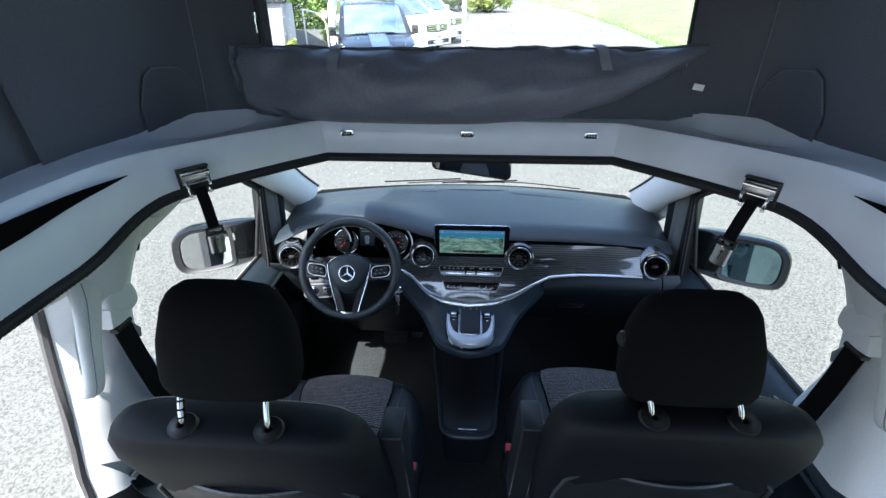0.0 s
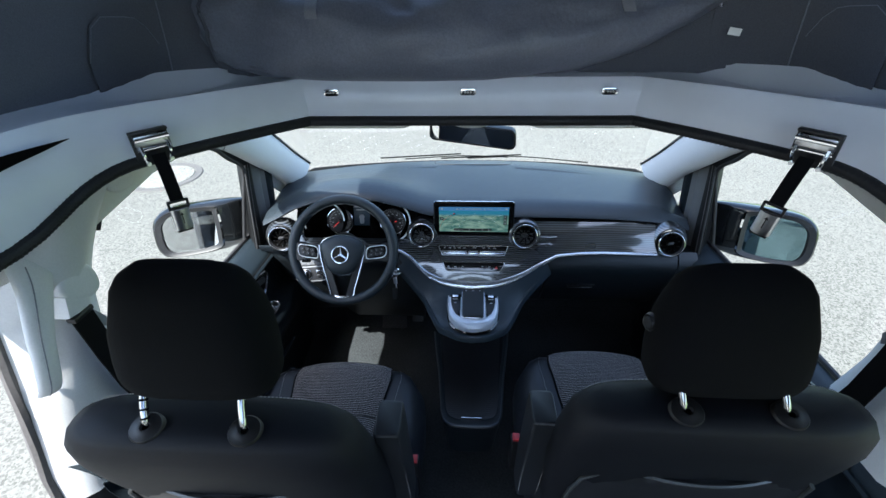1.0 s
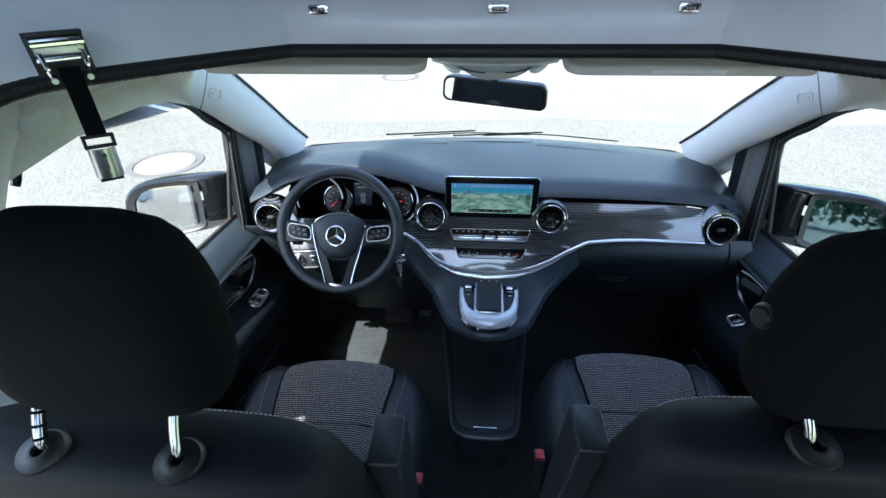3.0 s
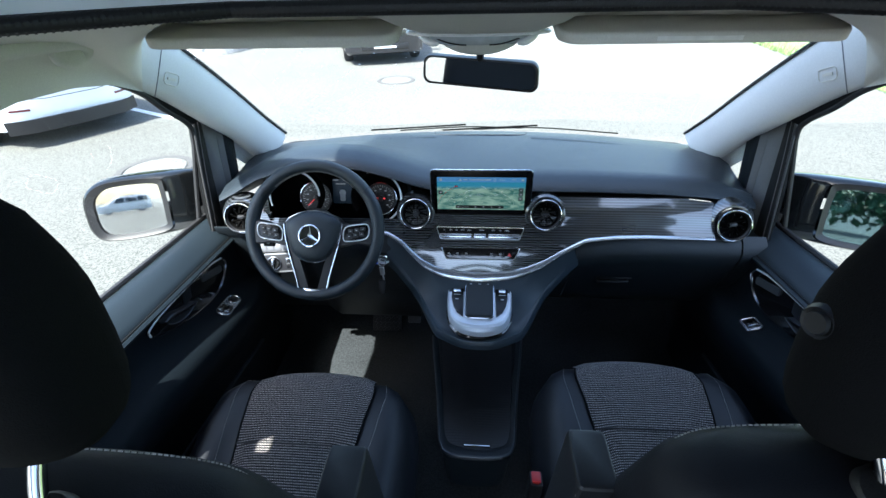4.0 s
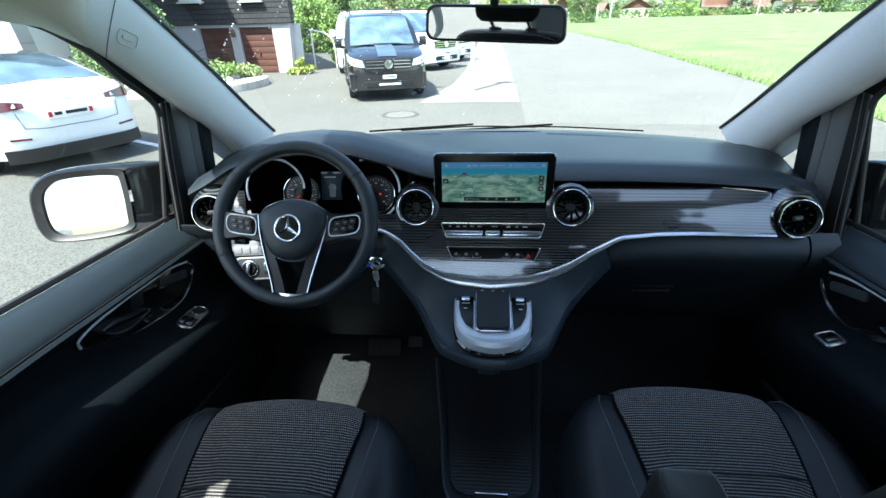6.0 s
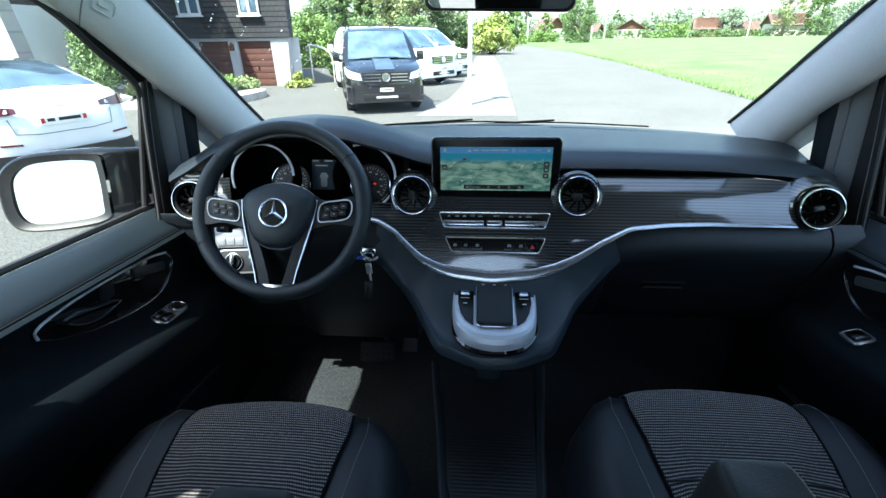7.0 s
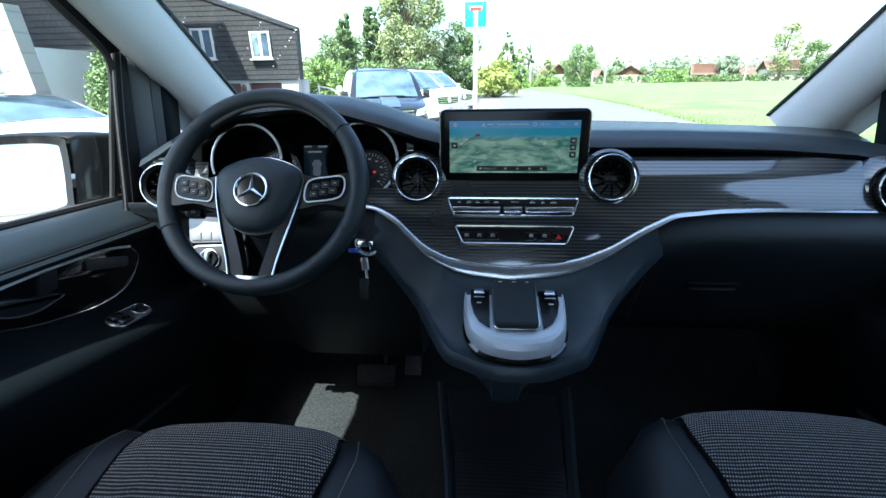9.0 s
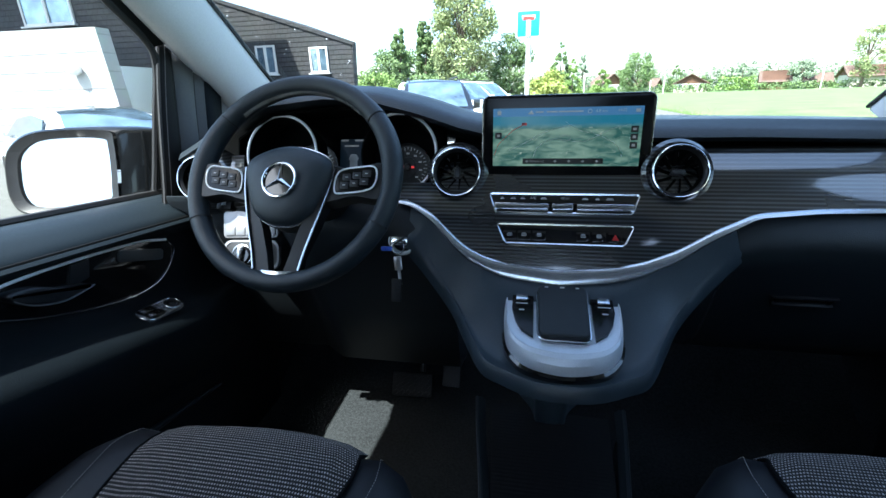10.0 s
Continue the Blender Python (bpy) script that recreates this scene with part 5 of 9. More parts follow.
# grab handle over the driver's door
for s in (-1, 1):
    gh = thing("grab_handle", (s * 0.64, 1.12, 1.56), "folded pale grey grab handle in the roof lining", "grab handle", "roof grab handles")
    fix = (lambda b: b) if s < 0 else mirror_x
    grip = catmull([(-0.660, 1.226, 1.556), (-0.646, 1.222, 1.570), (-0.638, 1.195, 1.579), (-0.634, 1.13, 1.583), (-0.632, 1.06, 1.585), (-0.636, 0.99, 1.586), (-0.650, 0.960, 1.585), (-0.668, 0.955, 1.572)], 5)
    part("grip", fix(tube(grip, 0.0115, 10, flat=1.15)), "liner", gh, smooth=70)
    for y in (1.205, 0.975):
        part("handle_foot", fix(blob((-0.664, y, 1.560), (0.016, 0.036, 0.024), 0.0, 1, 3)), "liner", gh, "rounded handle foot", smooth=80)

# ---------- dashboard ----------
CHROME = [(-0.30, 1.050), (-0.252, 1.045), (-0.21, 1.026), (-0.18, 1.000), (-0.153, 0.979), (-0.115, 0.963), (-0.078, 0.956), (0.0, 0.949), (0.085, 0.956), (0.13, 0.966), (0.178, 0.984), (0.229, 1.012), (0.289, 1.036), (0.37, 1.043), (0.447, 1.045), (0.61, 1.046), (0.72, 1.046)]
TRIM_Y = [(0.935, 1.470), (0.96, 1.478), (1.017, 1.507), (1.045, 1.528), (1.06, 1.543), (1.095, 1.560), (1.125, 1.595), (1.14, 1.62)]


def chrome_z(x):
    return lerp(CHROME, x)


dash = thing("dashboard", (0, 1.75, 0.60), "black leather-grained dashboard with striped lacquer trim and silver line", "dashboard")

# padded top
LIP = [(-0.74, 1.125), (-0.69, 1.150), (-0.62, 1.190), (-0.53, 1.222), (-0.42, 1.232), (-0.33, 1.226), (-0.24, 1.202), (-0.17, 1.178), (-0.10, 1.162), (0.0, 1.158), (0.3, 1.157), (0.48, 1.152), (0.62, 1.142), (0.70, 1.128), (0.74, 1.11)]
rows = []
for i in range(61):
    x = -0.74 + 1.48 * i / 60
    z = lerp(LIP, x)
    u = abs(x) / 0.74
    back = 2.10 - 0.105 * u * u
    crest = 1.665 - 0.02 * u
    hood = max(0, z - 1.165)
    lip = 1.575 + 0.02 * (x > 0.1)
    zt = 1.148 - 0.018 * u * u
    zm = zt + 0.016
    row = [(x, back, zt - 0.012), (x, back - 0.02, zt), (x, back - 0.10, zt + 0.008), (x, 1.88, zm - 0.002 + hood * 0.25), (x, 1.78, zm + hood * 0.65), (x, crest + 0.03, z + 0.008), (x, crest - 0.02, z + 0.008), (x, lip + 0.028, z + 0.001), (x, lip + 0.006, z - 0.005), (x, lip, z - 0.012), (x, lip + 0.008, z - 0.017), (x, lip + 0.05, z - 0.014), (x, lip + 0.13, z - 0.016)]
    if x < -0.12:
        row = row[:-2] + [(x, lip + 0.05, z - 0.020), (x, lip + 0.14, z - 0.052)]
    rows.append(row)
part("dash_top", loft(rows, thick=-0.004), "dash", dash, smooth=60)
# centre speaker tray seam, defrost slots
part("tray_seam", tube(catmull([(-0.16, 2.08, 1.149), (-0.15, 2.03, 1.155), (-0.05, 2.015, 1.159), (0.10, 2.015, 1.159), (0.16, 2.03, 1.155), (0.17, 2.08, 1.149)], 5), 0.002, 6), "rubber", dash)
for x0, x1 in ((-0.480, -0.150), (0.177, 0.500)):
    pts = [(x0 + (x1 - x0) * k / 10, 1.988 - 0.066 * ((x0 + (x1 - x0) * k / 10) / 0.48) ** 2, 1.1595 - 0.016 * ((x0 + (x1 - x0) * k / 10) / 0.74) ** 2) for k in range(11)]
    sl = part("defrost_slot", ribbon(pts, 0.016, 0.004, (0, 1, 0)), "black", dash, "black defroster slot")
    for k in range(24):
        q = Vector(pts[0]).lerp(Vector(pts[-1]), (k + 0.5) / 24)
        part("vane", box(q.x - 0.001, q.x + 0.001, lerp([(p[0], p[1]) for p in pts], q.x) - 0.007, lerp([(p[0], p[1]) for p in pts], q.x) + 0.007, 1.153, 1.1625 - 0.016 * (q.x / 0.74) ** 2), "shell", sl)

# lacquered trim
rows = []
for i in range(97):
    x = -0.627 + 1.248 * i / 96
    zb, zt = (chrome_z(x) if x > -0.26 else 1.05), min(1.126, lerp(LIP, x) - 0.022)
    if x < -0.2:
        zt = 1.075 if x > -0.6 else 1.12
    row = []
    for k in range(9):
        z = zb + (zt - zb) * k / 8
        row.append((x, lerp(TRIM_Y, z) - (0.012 * max(0, (abs(x) - 0.45) / 0.3)), z))
    rows.append(row)
trim = part("trim_panel", loft(rows, thick=-0.004), "stripe", dash, "dark striped lacquer trim", smooth=60)
# near-black sheet in the gap below the lip, shade in its colour
part("gap_shade", loft([[(x, lerp(TRIM_Y, min(1.126, lerp(LIP, x) - 0.022)) + 0.003, min(1.126, lerp(LIP, x) - 0.022) - 0.001), (x, 1.66, 1.105), (x, 1.71, min(1.15, lerp(LIP, x) - 0.012))] for x in [-0.20 + 0.04 * i for i in range(24)]], thick=-0.003), "void", dash, "near-black sheet painting the shade under the padded top")
# satin silver sweep along the lower edge of the trim
pts = []
for i in range(121):
    x = -0.275 + 0.895 * i / 120
    z = (chrome_z(x - 0.008) + chrome_z(x) + chrome_z(x + 0.008)) / 3
    w = lerp(((-0.28, 0.004), (-0.2, 0.011), (-0.1, 0.019), (0, 0.0215), (0.1, 0.019), (0.2, 0.011), (0.3, 0.005), (0.62, 0.003)), x)
    y = lerp(TRIM_Y, z) - (0.012 * max(0, (abs(x) - 0.45) / 0.3))
    pts.append([(x, y + 0.004, z + 0.0015), (x, y - 0.002, z + 0.001), (x, y - 0.004 - w * 0.10, z - w * 0.16), (x, y - 0.005 - w * 0.27, z - w * 0.42), (x, y - 0.006 - w * 0.48, z - w * 0.80), (x, y - 0.005 - w * 0.52, z - w * 0.94), (x, y - 0.002 - w * 0.4, z - w), (x, y + 0.006, z - w - 0.001)])
part("silver_sweep", loft(pts, thick=0.001), "sweepsilver", dash, "satin silver sweeping trim line", smooth=50)

# lower dash, glovebox and knee panel
def lower(x0, x1, n, drop=0.0):
    rs = []
    for i in range(n + 1):
        x = x0 + (x1 - x0) * i / n
        z0 = min(chrome_z(x), 1.046) - 0.004 if x > -0.26 else 1.045
        set_in = 0.048 * max(0, min(1, (-x - 0.49) / 0.03))
        rs.append([(x, 1.538, z0), (x, 1.520 + set_in * 0.4, z0 - 0.014), (x, 1.508 + set_in, z0 - 0.035), (x, 1.506 + set_in, z0 - 0.055), (x, 1.520 + set_in, z0 - 0.09), (x, 1.548 + set_in * 0.9, 0.895), (x, 1.572 + set_in * 0.9, 0.84), (x, 1.60 + set_in * 0.9, 0.78), (x, 1.65 + set_in * 0.9, 0.73 - drop), (x, 1.74, 0.70 - drop), (x, 1.95, 0.72 - drop * 0.5)])
    return loft(rs, thick=-0.004)


glove = part("glovebox", lower(0.268, 0.694, 16), "dashlow", dash, "black glovebox lid", smooth=60)
part("glovebox_side", lower(0.699, 0.76, 3), "dashlow", dash, smooth=60)
part("glovebox_side", lower(0.19, 0.263, 3), "dashlow", dash, smooth=60)
gp = facing((0.395, 1.549, 0.884), (0, -0.93, -0.36))
part("glovebox_handle", moved(join(box(-0.045, 0.045, -0.011, -0.004, -0.004, 0.007, 0.002), box(-0.05, 0.05, 0.006, 0.010, -0.002, 0.004, 0.001)), gp), "black", glove, "flush black latch handle")
part("handle_slot", moved(prism(rounded(0.085, 0.012, 0.005), 0.002), gp @ Matrix.Translation((0, 0.002, 0.001))), "gloss", glove)
part("knee_panel", lower(-0.76, -0.19, 20, 0.10), "dashlow", dash, smooth=60)
part("column_cover", moved(loft([[(0.052 * math.cos(a), 0.040 * math.sin(a), z) for a in (2 * math.pi * k / 20 for k in range(20))] for z in (-0.20, -0.06, -0.03)], True, caps=True), facing((-0.42, 1.437, 1.10), (0, -0.853, 0.521))), "black", dash)

# air vents
def vent(x, y, z, roll):
    nrm = Vector((-0.10 * (abs(x) > 0.5) * (1 if x > 0 else -1), -0.94, 0.30))
    pm = facing((x, y, z), nrm)
    v = part("air_vent", moved(lathe([(0.036, -0.03), (0.0415, -0.012), (0.0430, 0.004), (0.0425, 0.008), (0.0410, 0.0100), (0.0398, 0.0095), (0.0390, 0.006)], 36), pm), "bezel", dash, "round turbine vent in a bright ring")
    part("bright_ring", moved(tube([(0.0405 * math.cos(a), 0.0405 * math.sin(a), 0.0095) for a in (2 * math.pi * k / 40 for k in range(40))], 0.0014, 8, True), pm), "chrome", v)
    part("vent_throat", moved(lathe([(0.0392, 0.0068), (0.036, 0.004), (0.034, -0.004)], 36), pm), "black", v)
    # bowl and vanes near-black: the vent's inner shade is in the colour
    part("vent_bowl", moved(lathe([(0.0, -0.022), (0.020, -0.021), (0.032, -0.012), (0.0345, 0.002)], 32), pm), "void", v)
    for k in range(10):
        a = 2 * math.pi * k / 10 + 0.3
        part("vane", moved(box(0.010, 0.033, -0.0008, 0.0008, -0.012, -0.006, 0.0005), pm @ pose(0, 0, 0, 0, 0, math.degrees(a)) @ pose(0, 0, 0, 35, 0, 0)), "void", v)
        part("vane_tip", moved(box(0.025, 0.032, -0.0004, 0.0004, -0.006, -0.0048), pm @ pose(0, 0, 0, 0, 0, math.degrees(a))), "shell", v)
    kn = part("vent_knob", moved(prism(rounded(0.022, 0.011, 0.0045), 0.010, 0.003), pm @ pose(0, 0, -0.010, 0, 0, roll)), "black", v)
    part("knob_face", moved(prism(rounded(0.015, 0.007, 0.003), 0.002, 0.0008), pm @ pose(0, 0, 0.0, 0, 0, roll)), "shell", kn)


for x, y, z, roll in ((-0.175, 1.549, 1.093, 95), (0.178, 1.546, 1.096, -8), (0.662, 1.533, 1.079, 12), (-0.668, 1.533, 1.082, 0)):
    vent(x, y, z, roll)
# collars of striped lacquer round the vents
for x, y, z, r in ((-0.668, 1.540, 1.080, 0.066), (0.662, 1.540, 1.080, 0.066), (-0.175, 1.554, 1.092, 0.058), (0.178, 1.551, 1.095, 0.058)):
    part("vent_collar", moved(lathe([(r, -0.040), (r * 0.93, -0.016), (0.0535, -0.004), (0.0475, 0.0025), (0.043, 0.002)], 40), facing((x, y, z), (-0.1 * (abs(x) > 0.5) * (1 if x > 0 else -1), -0.94, 0.30))), "stripe", dash)

# climate and switch panels
def button_panel(w, h, at, up, frame_w, skew, keys):
    pm = facing(at, (0, -up[0], up[1]))
    outline_a, outline_b = rounded(w, h, 0.006, 4, skew), rounded(w - 2 * frame_w, h - 2 * frame_w, 0.004, 4, skew)
    p = part("button_panel", moved(prism(outline_b, 0.006, 0.001), pm), "gloss", dash, "gloss black key panel in a silver frame")
    part("panel_frame", moved(loft([[Vector((x, y, -0.004)) for x, y in outline_a], [Vector((x, y, 0.006)) for x, y in outline_a], [Vector((x * 0.995, y * 0.97, 0.0085)) for x, y in outline_a], [Vector((x, y, 0.0075)) for x, y in outline_b], [Vector((x, y, 0.003)) for x, y in outline_b]], True), pm), "silver", p)
    return p, pm


p, pm = button_panel(0.243, 0.036, (0.003, 1.5305, 1.043), (0.83, 0.56), 0.0032, 0.10, None)
for x0, x1 in ((-0.110, -0.022), (-0.017, 0.017), (0.022, 0.110)):
    part("rocker_bar", moved(join(box(x0, x1, -0.0125, -0.001, 0.004, 0.0125, 0.003), box(x0 + 0.002, x1 - 0.002, -0.0045, -0.0025, 0.0118, 0.0135, 0.0008)), pm), "silver", p, "silver rocker bar")
for x, w in ((-0.098, 0.006), (-0.080, 0.009), (-0.064, 0.008), (-0.030, 0.010), (0.036, 0.010), (0.055, 0.006), (0.074, 0.012)):
    part("key_mark", moved(join(box(x - w / 2, x + w / 2, 0.0075, 0.0087, 0.0062, 0.0066), box(x - w / 3, x + w / 3, 0.0098, 0.0106, 0.0062, 0.0066)), pm), "mark", p)
lettering("key_word", "A/C", 0.0062, pm @ Matrix.Translation((-0.047, 0.0092, 0.0066)), "mark", p)
lettering("key_word", "MENU", 0.0050, pm @ Matrix.Translation((0.004, 0.0092, 0.0066)), "mark", p)
p, pm = button_panel(0.216, 0.035, (0.005, 1.4945, 1.001), (0.83, 0.56), 0.0028, 0.14, None)
for x in (-0.085, -0.062, -0.038, 0.030, 0.054, 0.078):
    k = part("key", moved(box(x - 0.0105, x + 0.0105, -0.010, 0.006, 0.005, 0.0066, 0.001), pm), "gloss", p)
    if x < 0.07:
        part("key_mark", moved(join(box(x - 0.004, x + 0.004, -0.0035, -0.0027, 0.0072, 0.0076), box(x - 0.004, x + 0.004, -0.0012, -0.0004, 0.0072, 0.0076), box(x - 0.003, x + 0.003, 0.0008, 0.0016, 0.0072, 0.0076)), pm), "mark", k)
    else:
        tri = [(-0.0055, -0.005), (0.0055, -0.005), (0, 0.0045)]
        part("hazard_mark", moved(prism(tri, 0.0006), pm @ Matrix.Translation((x, -0.002, 0.0072))), "red", k, "red hazard triangle")

# switch bank and light dial beside the steering column
cp = facing((-0.588, 1.541, 0.949), (0.12, -0.93, 0.33))
sb = part("switch_bank", moved(prism(rounded(0.112, 0.054, 0.008), 0.012, 0.003), cp @ Matrix.Translation((0, 0.040, -0.004))), "banksilver", dash, "silver switch bank")
for k in range(5):
    part("bank_key", moved(box(-0.050 + 0.0205 * k, -0.0315 + 0.0205 * k, 0.018, 0.036, 0.004, 0.0105, 0.002), cp), "banksilver", sb)
lp = part("light_panel", moved(prism(rounded(0.110, 0.056, 0.016), 0.010, 0.003), cp @ Matrix.Translation((0, -0.020, -0.004))), "shell", dash, "dark light-switch panel")
part("panel_rim", moved(loft([[Vector((x, y, z)) for x, y in rounded(w, h, 0.016)] for w, h, z in ((0.112, 0.058, -0.004), (0.112, 0.058, 0.007), (0.105, 0.051, 0.0078), (0.105, 0.051, 0.002))], True), cp @ Matrix.Translation((0, -0.020, 0))), "banksilver", lp)
dcp = cp @ Matrix.Translation((-0.017, -0.020, 0))
ld = part("light_dial", moved(lathe([(0.0, 0.016), (0.015, 0.016), (0.0185, 0.013), (0.020, 0.004)], 28), dcp), "gloss", lp, "round light dial")
part("dial_ring", moved(tube([(0.0195 * math.cos(a), 0.0195 * math.sin(a), 0.010) for a in (2 * math.pi * k / 28 for k in range(28))], 0.0016, 6, True), dcp), "silver", ld, "knurled silver ring")
part("dial_grip", moved(box(-0.0045, 0.0045, -0.017, 0.017, 0.013, 0.026, 0.003), dcp @ pose(0, 0, 0, 0, 0, -12)), "silver", ld, "silver grip bar")
kf = part("lamp_key", moved(box(0.018, 0.045, -0.036, -0.006, 0.004, 0.0085, 0.002), cp), "silver", lp, "silver-framed lamp keys")
for k in range(2):
    part("key_cap", moved(box(0.0205, 0.0425, -0.0335 + 0.013 * k, -0.0225 + 0.013 * k, 0.007, 0.0105, 0.0015), cp), "black", kf)
part("bonnet_release", moved(box(-0.055, -0.02, -0.078, -0.064, -0.055, -0.035, 0.003), cp), "black", dash)
part("release_mark", moved(box(-0.044, -0.032, -0.0725, -0.0695, -0.0355, -0.034), cp), "mark", dash)
# ignition with its key
ip = facing((-0.268, 1.512, 0.978), (0.0, -0.95, 0.30))
ig = part("ignition_lock", moved(lathe([(0.026, -0.01), (0.026, 0.004), (0.0235, 0.007), (0.0205, 0.006), (0.019, 0.0), (0.0, 0.0)], 28), ip), "bright", dash, "ignition lock in a silver ring")
part("lock_face", moved(lathe([(0.0, 0.004), (0.018, 0.003), (0.019, 0.0)], 24), ip), "gloss", ig)
key = thing("ignition_key", (-0.268, 1.48, 0.94), "chrome-trimmed key in the ignition with a blue tag", "key")
part("key_head", moved(box(-0.016, 0.016, -0.007, 0.008, 0.003, 0.030, 0.004), ip), "chrome", key)
part("key_ring", moved(tube([(0.011 * math.cos(a), 0.011 * math.sin(a) - 0.012, 0.030) for a in (2 * math.pi * k / 16 for k in range(16))], 0.0012, 6, True), ip), "steel", key)
part("blue_tag", moved(box(-0.030, -0.010, -0.018, -0.010, 0.026, 0.032, 0.002), ip), "blue", key, "small blue plastic tag")
part("spare_key", moved(join(box(-0.012, 0.002, -0.050, -0.026, 0.026, 0.030, 0.002), box(-0.007, -0.002, -0.075, -0.05, 0.027, 0.029, 0.0005)), ip @ pose(0, 0, 0, 0, 0, 8)), "steel", key)
part("key_fob", moved(box(-0.010, 0.008, -0.105, -0.065, 0.024, 0.032, 0.003), ip), "black", key)

# instrument cluster
cl = thing("instrument_cluster", (-0.41, 1.64, 1.05), "instrument cluster of two chrome-hooded dials and a small display", "instrument cluster")
# inner faces near-black, the cluster's shade put into their colour
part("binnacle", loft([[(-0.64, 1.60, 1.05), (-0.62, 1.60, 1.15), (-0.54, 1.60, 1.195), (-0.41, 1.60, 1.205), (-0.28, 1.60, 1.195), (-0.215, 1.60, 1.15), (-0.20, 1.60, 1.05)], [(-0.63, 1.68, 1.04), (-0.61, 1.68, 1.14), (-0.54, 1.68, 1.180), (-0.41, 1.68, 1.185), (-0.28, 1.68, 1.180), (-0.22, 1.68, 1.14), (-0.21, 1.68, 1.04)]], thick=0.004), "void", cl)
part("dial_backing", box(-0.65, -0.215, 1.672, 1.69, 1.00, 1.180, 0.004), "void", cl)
fp = Vector((0, -0.95, 0.31))
for cx, spin in ((-0.523, 35), (-0.290, -30)):
    c0 = Vector((cx, 1.598, 1.118))
    pm = facing(c0, fp)
    hood = part("dial_hood", moved(loft([[(r * math.cos(a), r * math.sin(a), z) for a in (radians(-35 + 250 * k / 40) for k in range(41))] for r, z in ((0.0715, 0.012), (0.068, -0.05))], thick=0.003), pm), "void", cl, "tubular dial hood")
    part("chrome_arc", moved(tube([(0.0722 * math.cos(a), 0.0722 * math.sin(a), 0.0125) for a in (radians(2 + 200 * k / 44) if cx < -0.4 else radians(-62 + 170 * k / 44) for k in range(45))], 0.0028, 6), pm), "bright", hood, "bright chrome arc")
    dc = Vector((cx + (0.035 if cx < -0.4 else -0.002), 1.655, 1.085))
    dm = facing(dc, fp)
    dl = part("dial", moved(lathe([(0.0, 0.0), (0.044, 0.0), (0.046, 0.003), (0.048, 0.003), (0.049, 0.0)], 36), dm), "black", cl, "round dial with pale marks")
    part("dial_ring", moved(tube([(0.048 * math.cos(a), 0.048 * math.sin(a), 0.003) for a in (2 * math.pi * k / 36 for k in range(36))], 0.0012, 6, True), dm), "chrome", dl)
    for k in range(27):
        a = radians(225 - 270 * k / 26)
        part("tick", moved(box(0.036 if k % 2 else 0.033, 0.040, -0.0006, 0.0006, 0.001, 0.002), dm @ pose(0, 0, 0, 0, 0, math.degrees(a))), "lit", dl)
    for k in range(9):
        a = radians(225 - 270 * k / 8)
        part("numeral_bar", moved(box(-0.0030, 0.0030, -0.0016, 0.0016, 0.001, 0.0018), dm @ Matrix.Translation((0.0275 * math.cos(a), 0.0275 * math.sin(a), 0))), "lit", dl)
    part("needle", moved(box(-0.006, 0.034, -0.0011, 0.0011, 0.003, 0.0042), dm @ pose(0, 0, 0, 0, 0, 222 if cx < -0.4 else 170)), "litred", dl, "red pointer")
    part("needle_hub", moved(lathe([(0.0, 0.007), (0.006, 0.006), (0.008, 0.002)], 18), dm), "black", dl)
    if cx > -0.4:
        part("warning_lamp", moved(box(0.008, 0.014, -0.002, 0.002, 0.002, 0.003), dm), "litred", dl)
    part("small_ring", moved(tube([(0.020 * math.cos(a), 0.020 * math.sin(a) , 0.0015) for a in (2 * math.pi * k / 24 for k in range(24))], 0.0006, 5, True), dm), "shell", dl)
dp = facing((-0.405, 1.660, 1.105), fp)
ds = part("info_display", moved(prism(rounded(0.060, 0.072, 0.004), 0.003, 0.001), dp), "dial", cl, "small blue trip display")
part("car_symbol", moved(join(prism(rounded(0.016, 0.034, 0.005), 0.001), moved(prism(rounded(0.020, 0.008, 0.003), 0.0012), Matrix.Translation((0, 0.008, 0)))), dp @ Matrix.Translation((0, -0.012, 0.003))), "mark", ds)
for k, (x, y, w) in enumerate(((-0.02, 0.033, 0.016), (0.012, 0.033, 0.02), (-0.005, 0.022, 0.03))):
    part("readout_bar", moved(box(x - w / 2, x + w / 2, y - 0.0015, y + 0.0015, 0.003, 0.0036), dp), "lit", ds)
part("reset_pin", tube([(-0.262, 1.62, 1.05), (-0.262, 1.585, 1.062)], 0.006, 8), "chrome", cl)

# central display
sc = thing("navigation_display", (0.003, 1.57, 1.08), "freestanding wide display with a navigation map", "display")
sm = facing((0.003, 1.560, 1.149), (0, -0.995, 0.03))
bez = part("bezel", moved(join(prism(rounded(0.268, 0.131, 0.010, 5), 0.008, 0.003), moved(prism(rounded(0.262, 0.125, 0.010, 5), 0.010), Matrix.Translation((0, 0, -0.0095)))), sm @ Matrix.Translation((0, 0, -0.008))), "bezel", sc)
part("bezel_edge", moved(tube([Vector((x, y, -0.0045)) for x, y in rounded(0.270, 0.133, 0.011, 5)], 0.0013, 6, True), sm), "silver", sc, "fine silver edge")
part("screen_foot", box(-0.07, 0.075, 1.558, 1.60, 1.072, 1.09, 0.005), "gloss", sc)
mp = part("map_image", moved(box(-0.117, 0.117, -0.046, 0.034, -0.0002, 0.0010), sm), "screen", bez, "green map with a blue horizon", smooth=0)
bar = part("status_bar", moved(box(-0.117, 0.117, 0.034, 0.047, -0.0002, 0.0010), sm), "litblue", bez, "dark blue status bar", smooth=0)
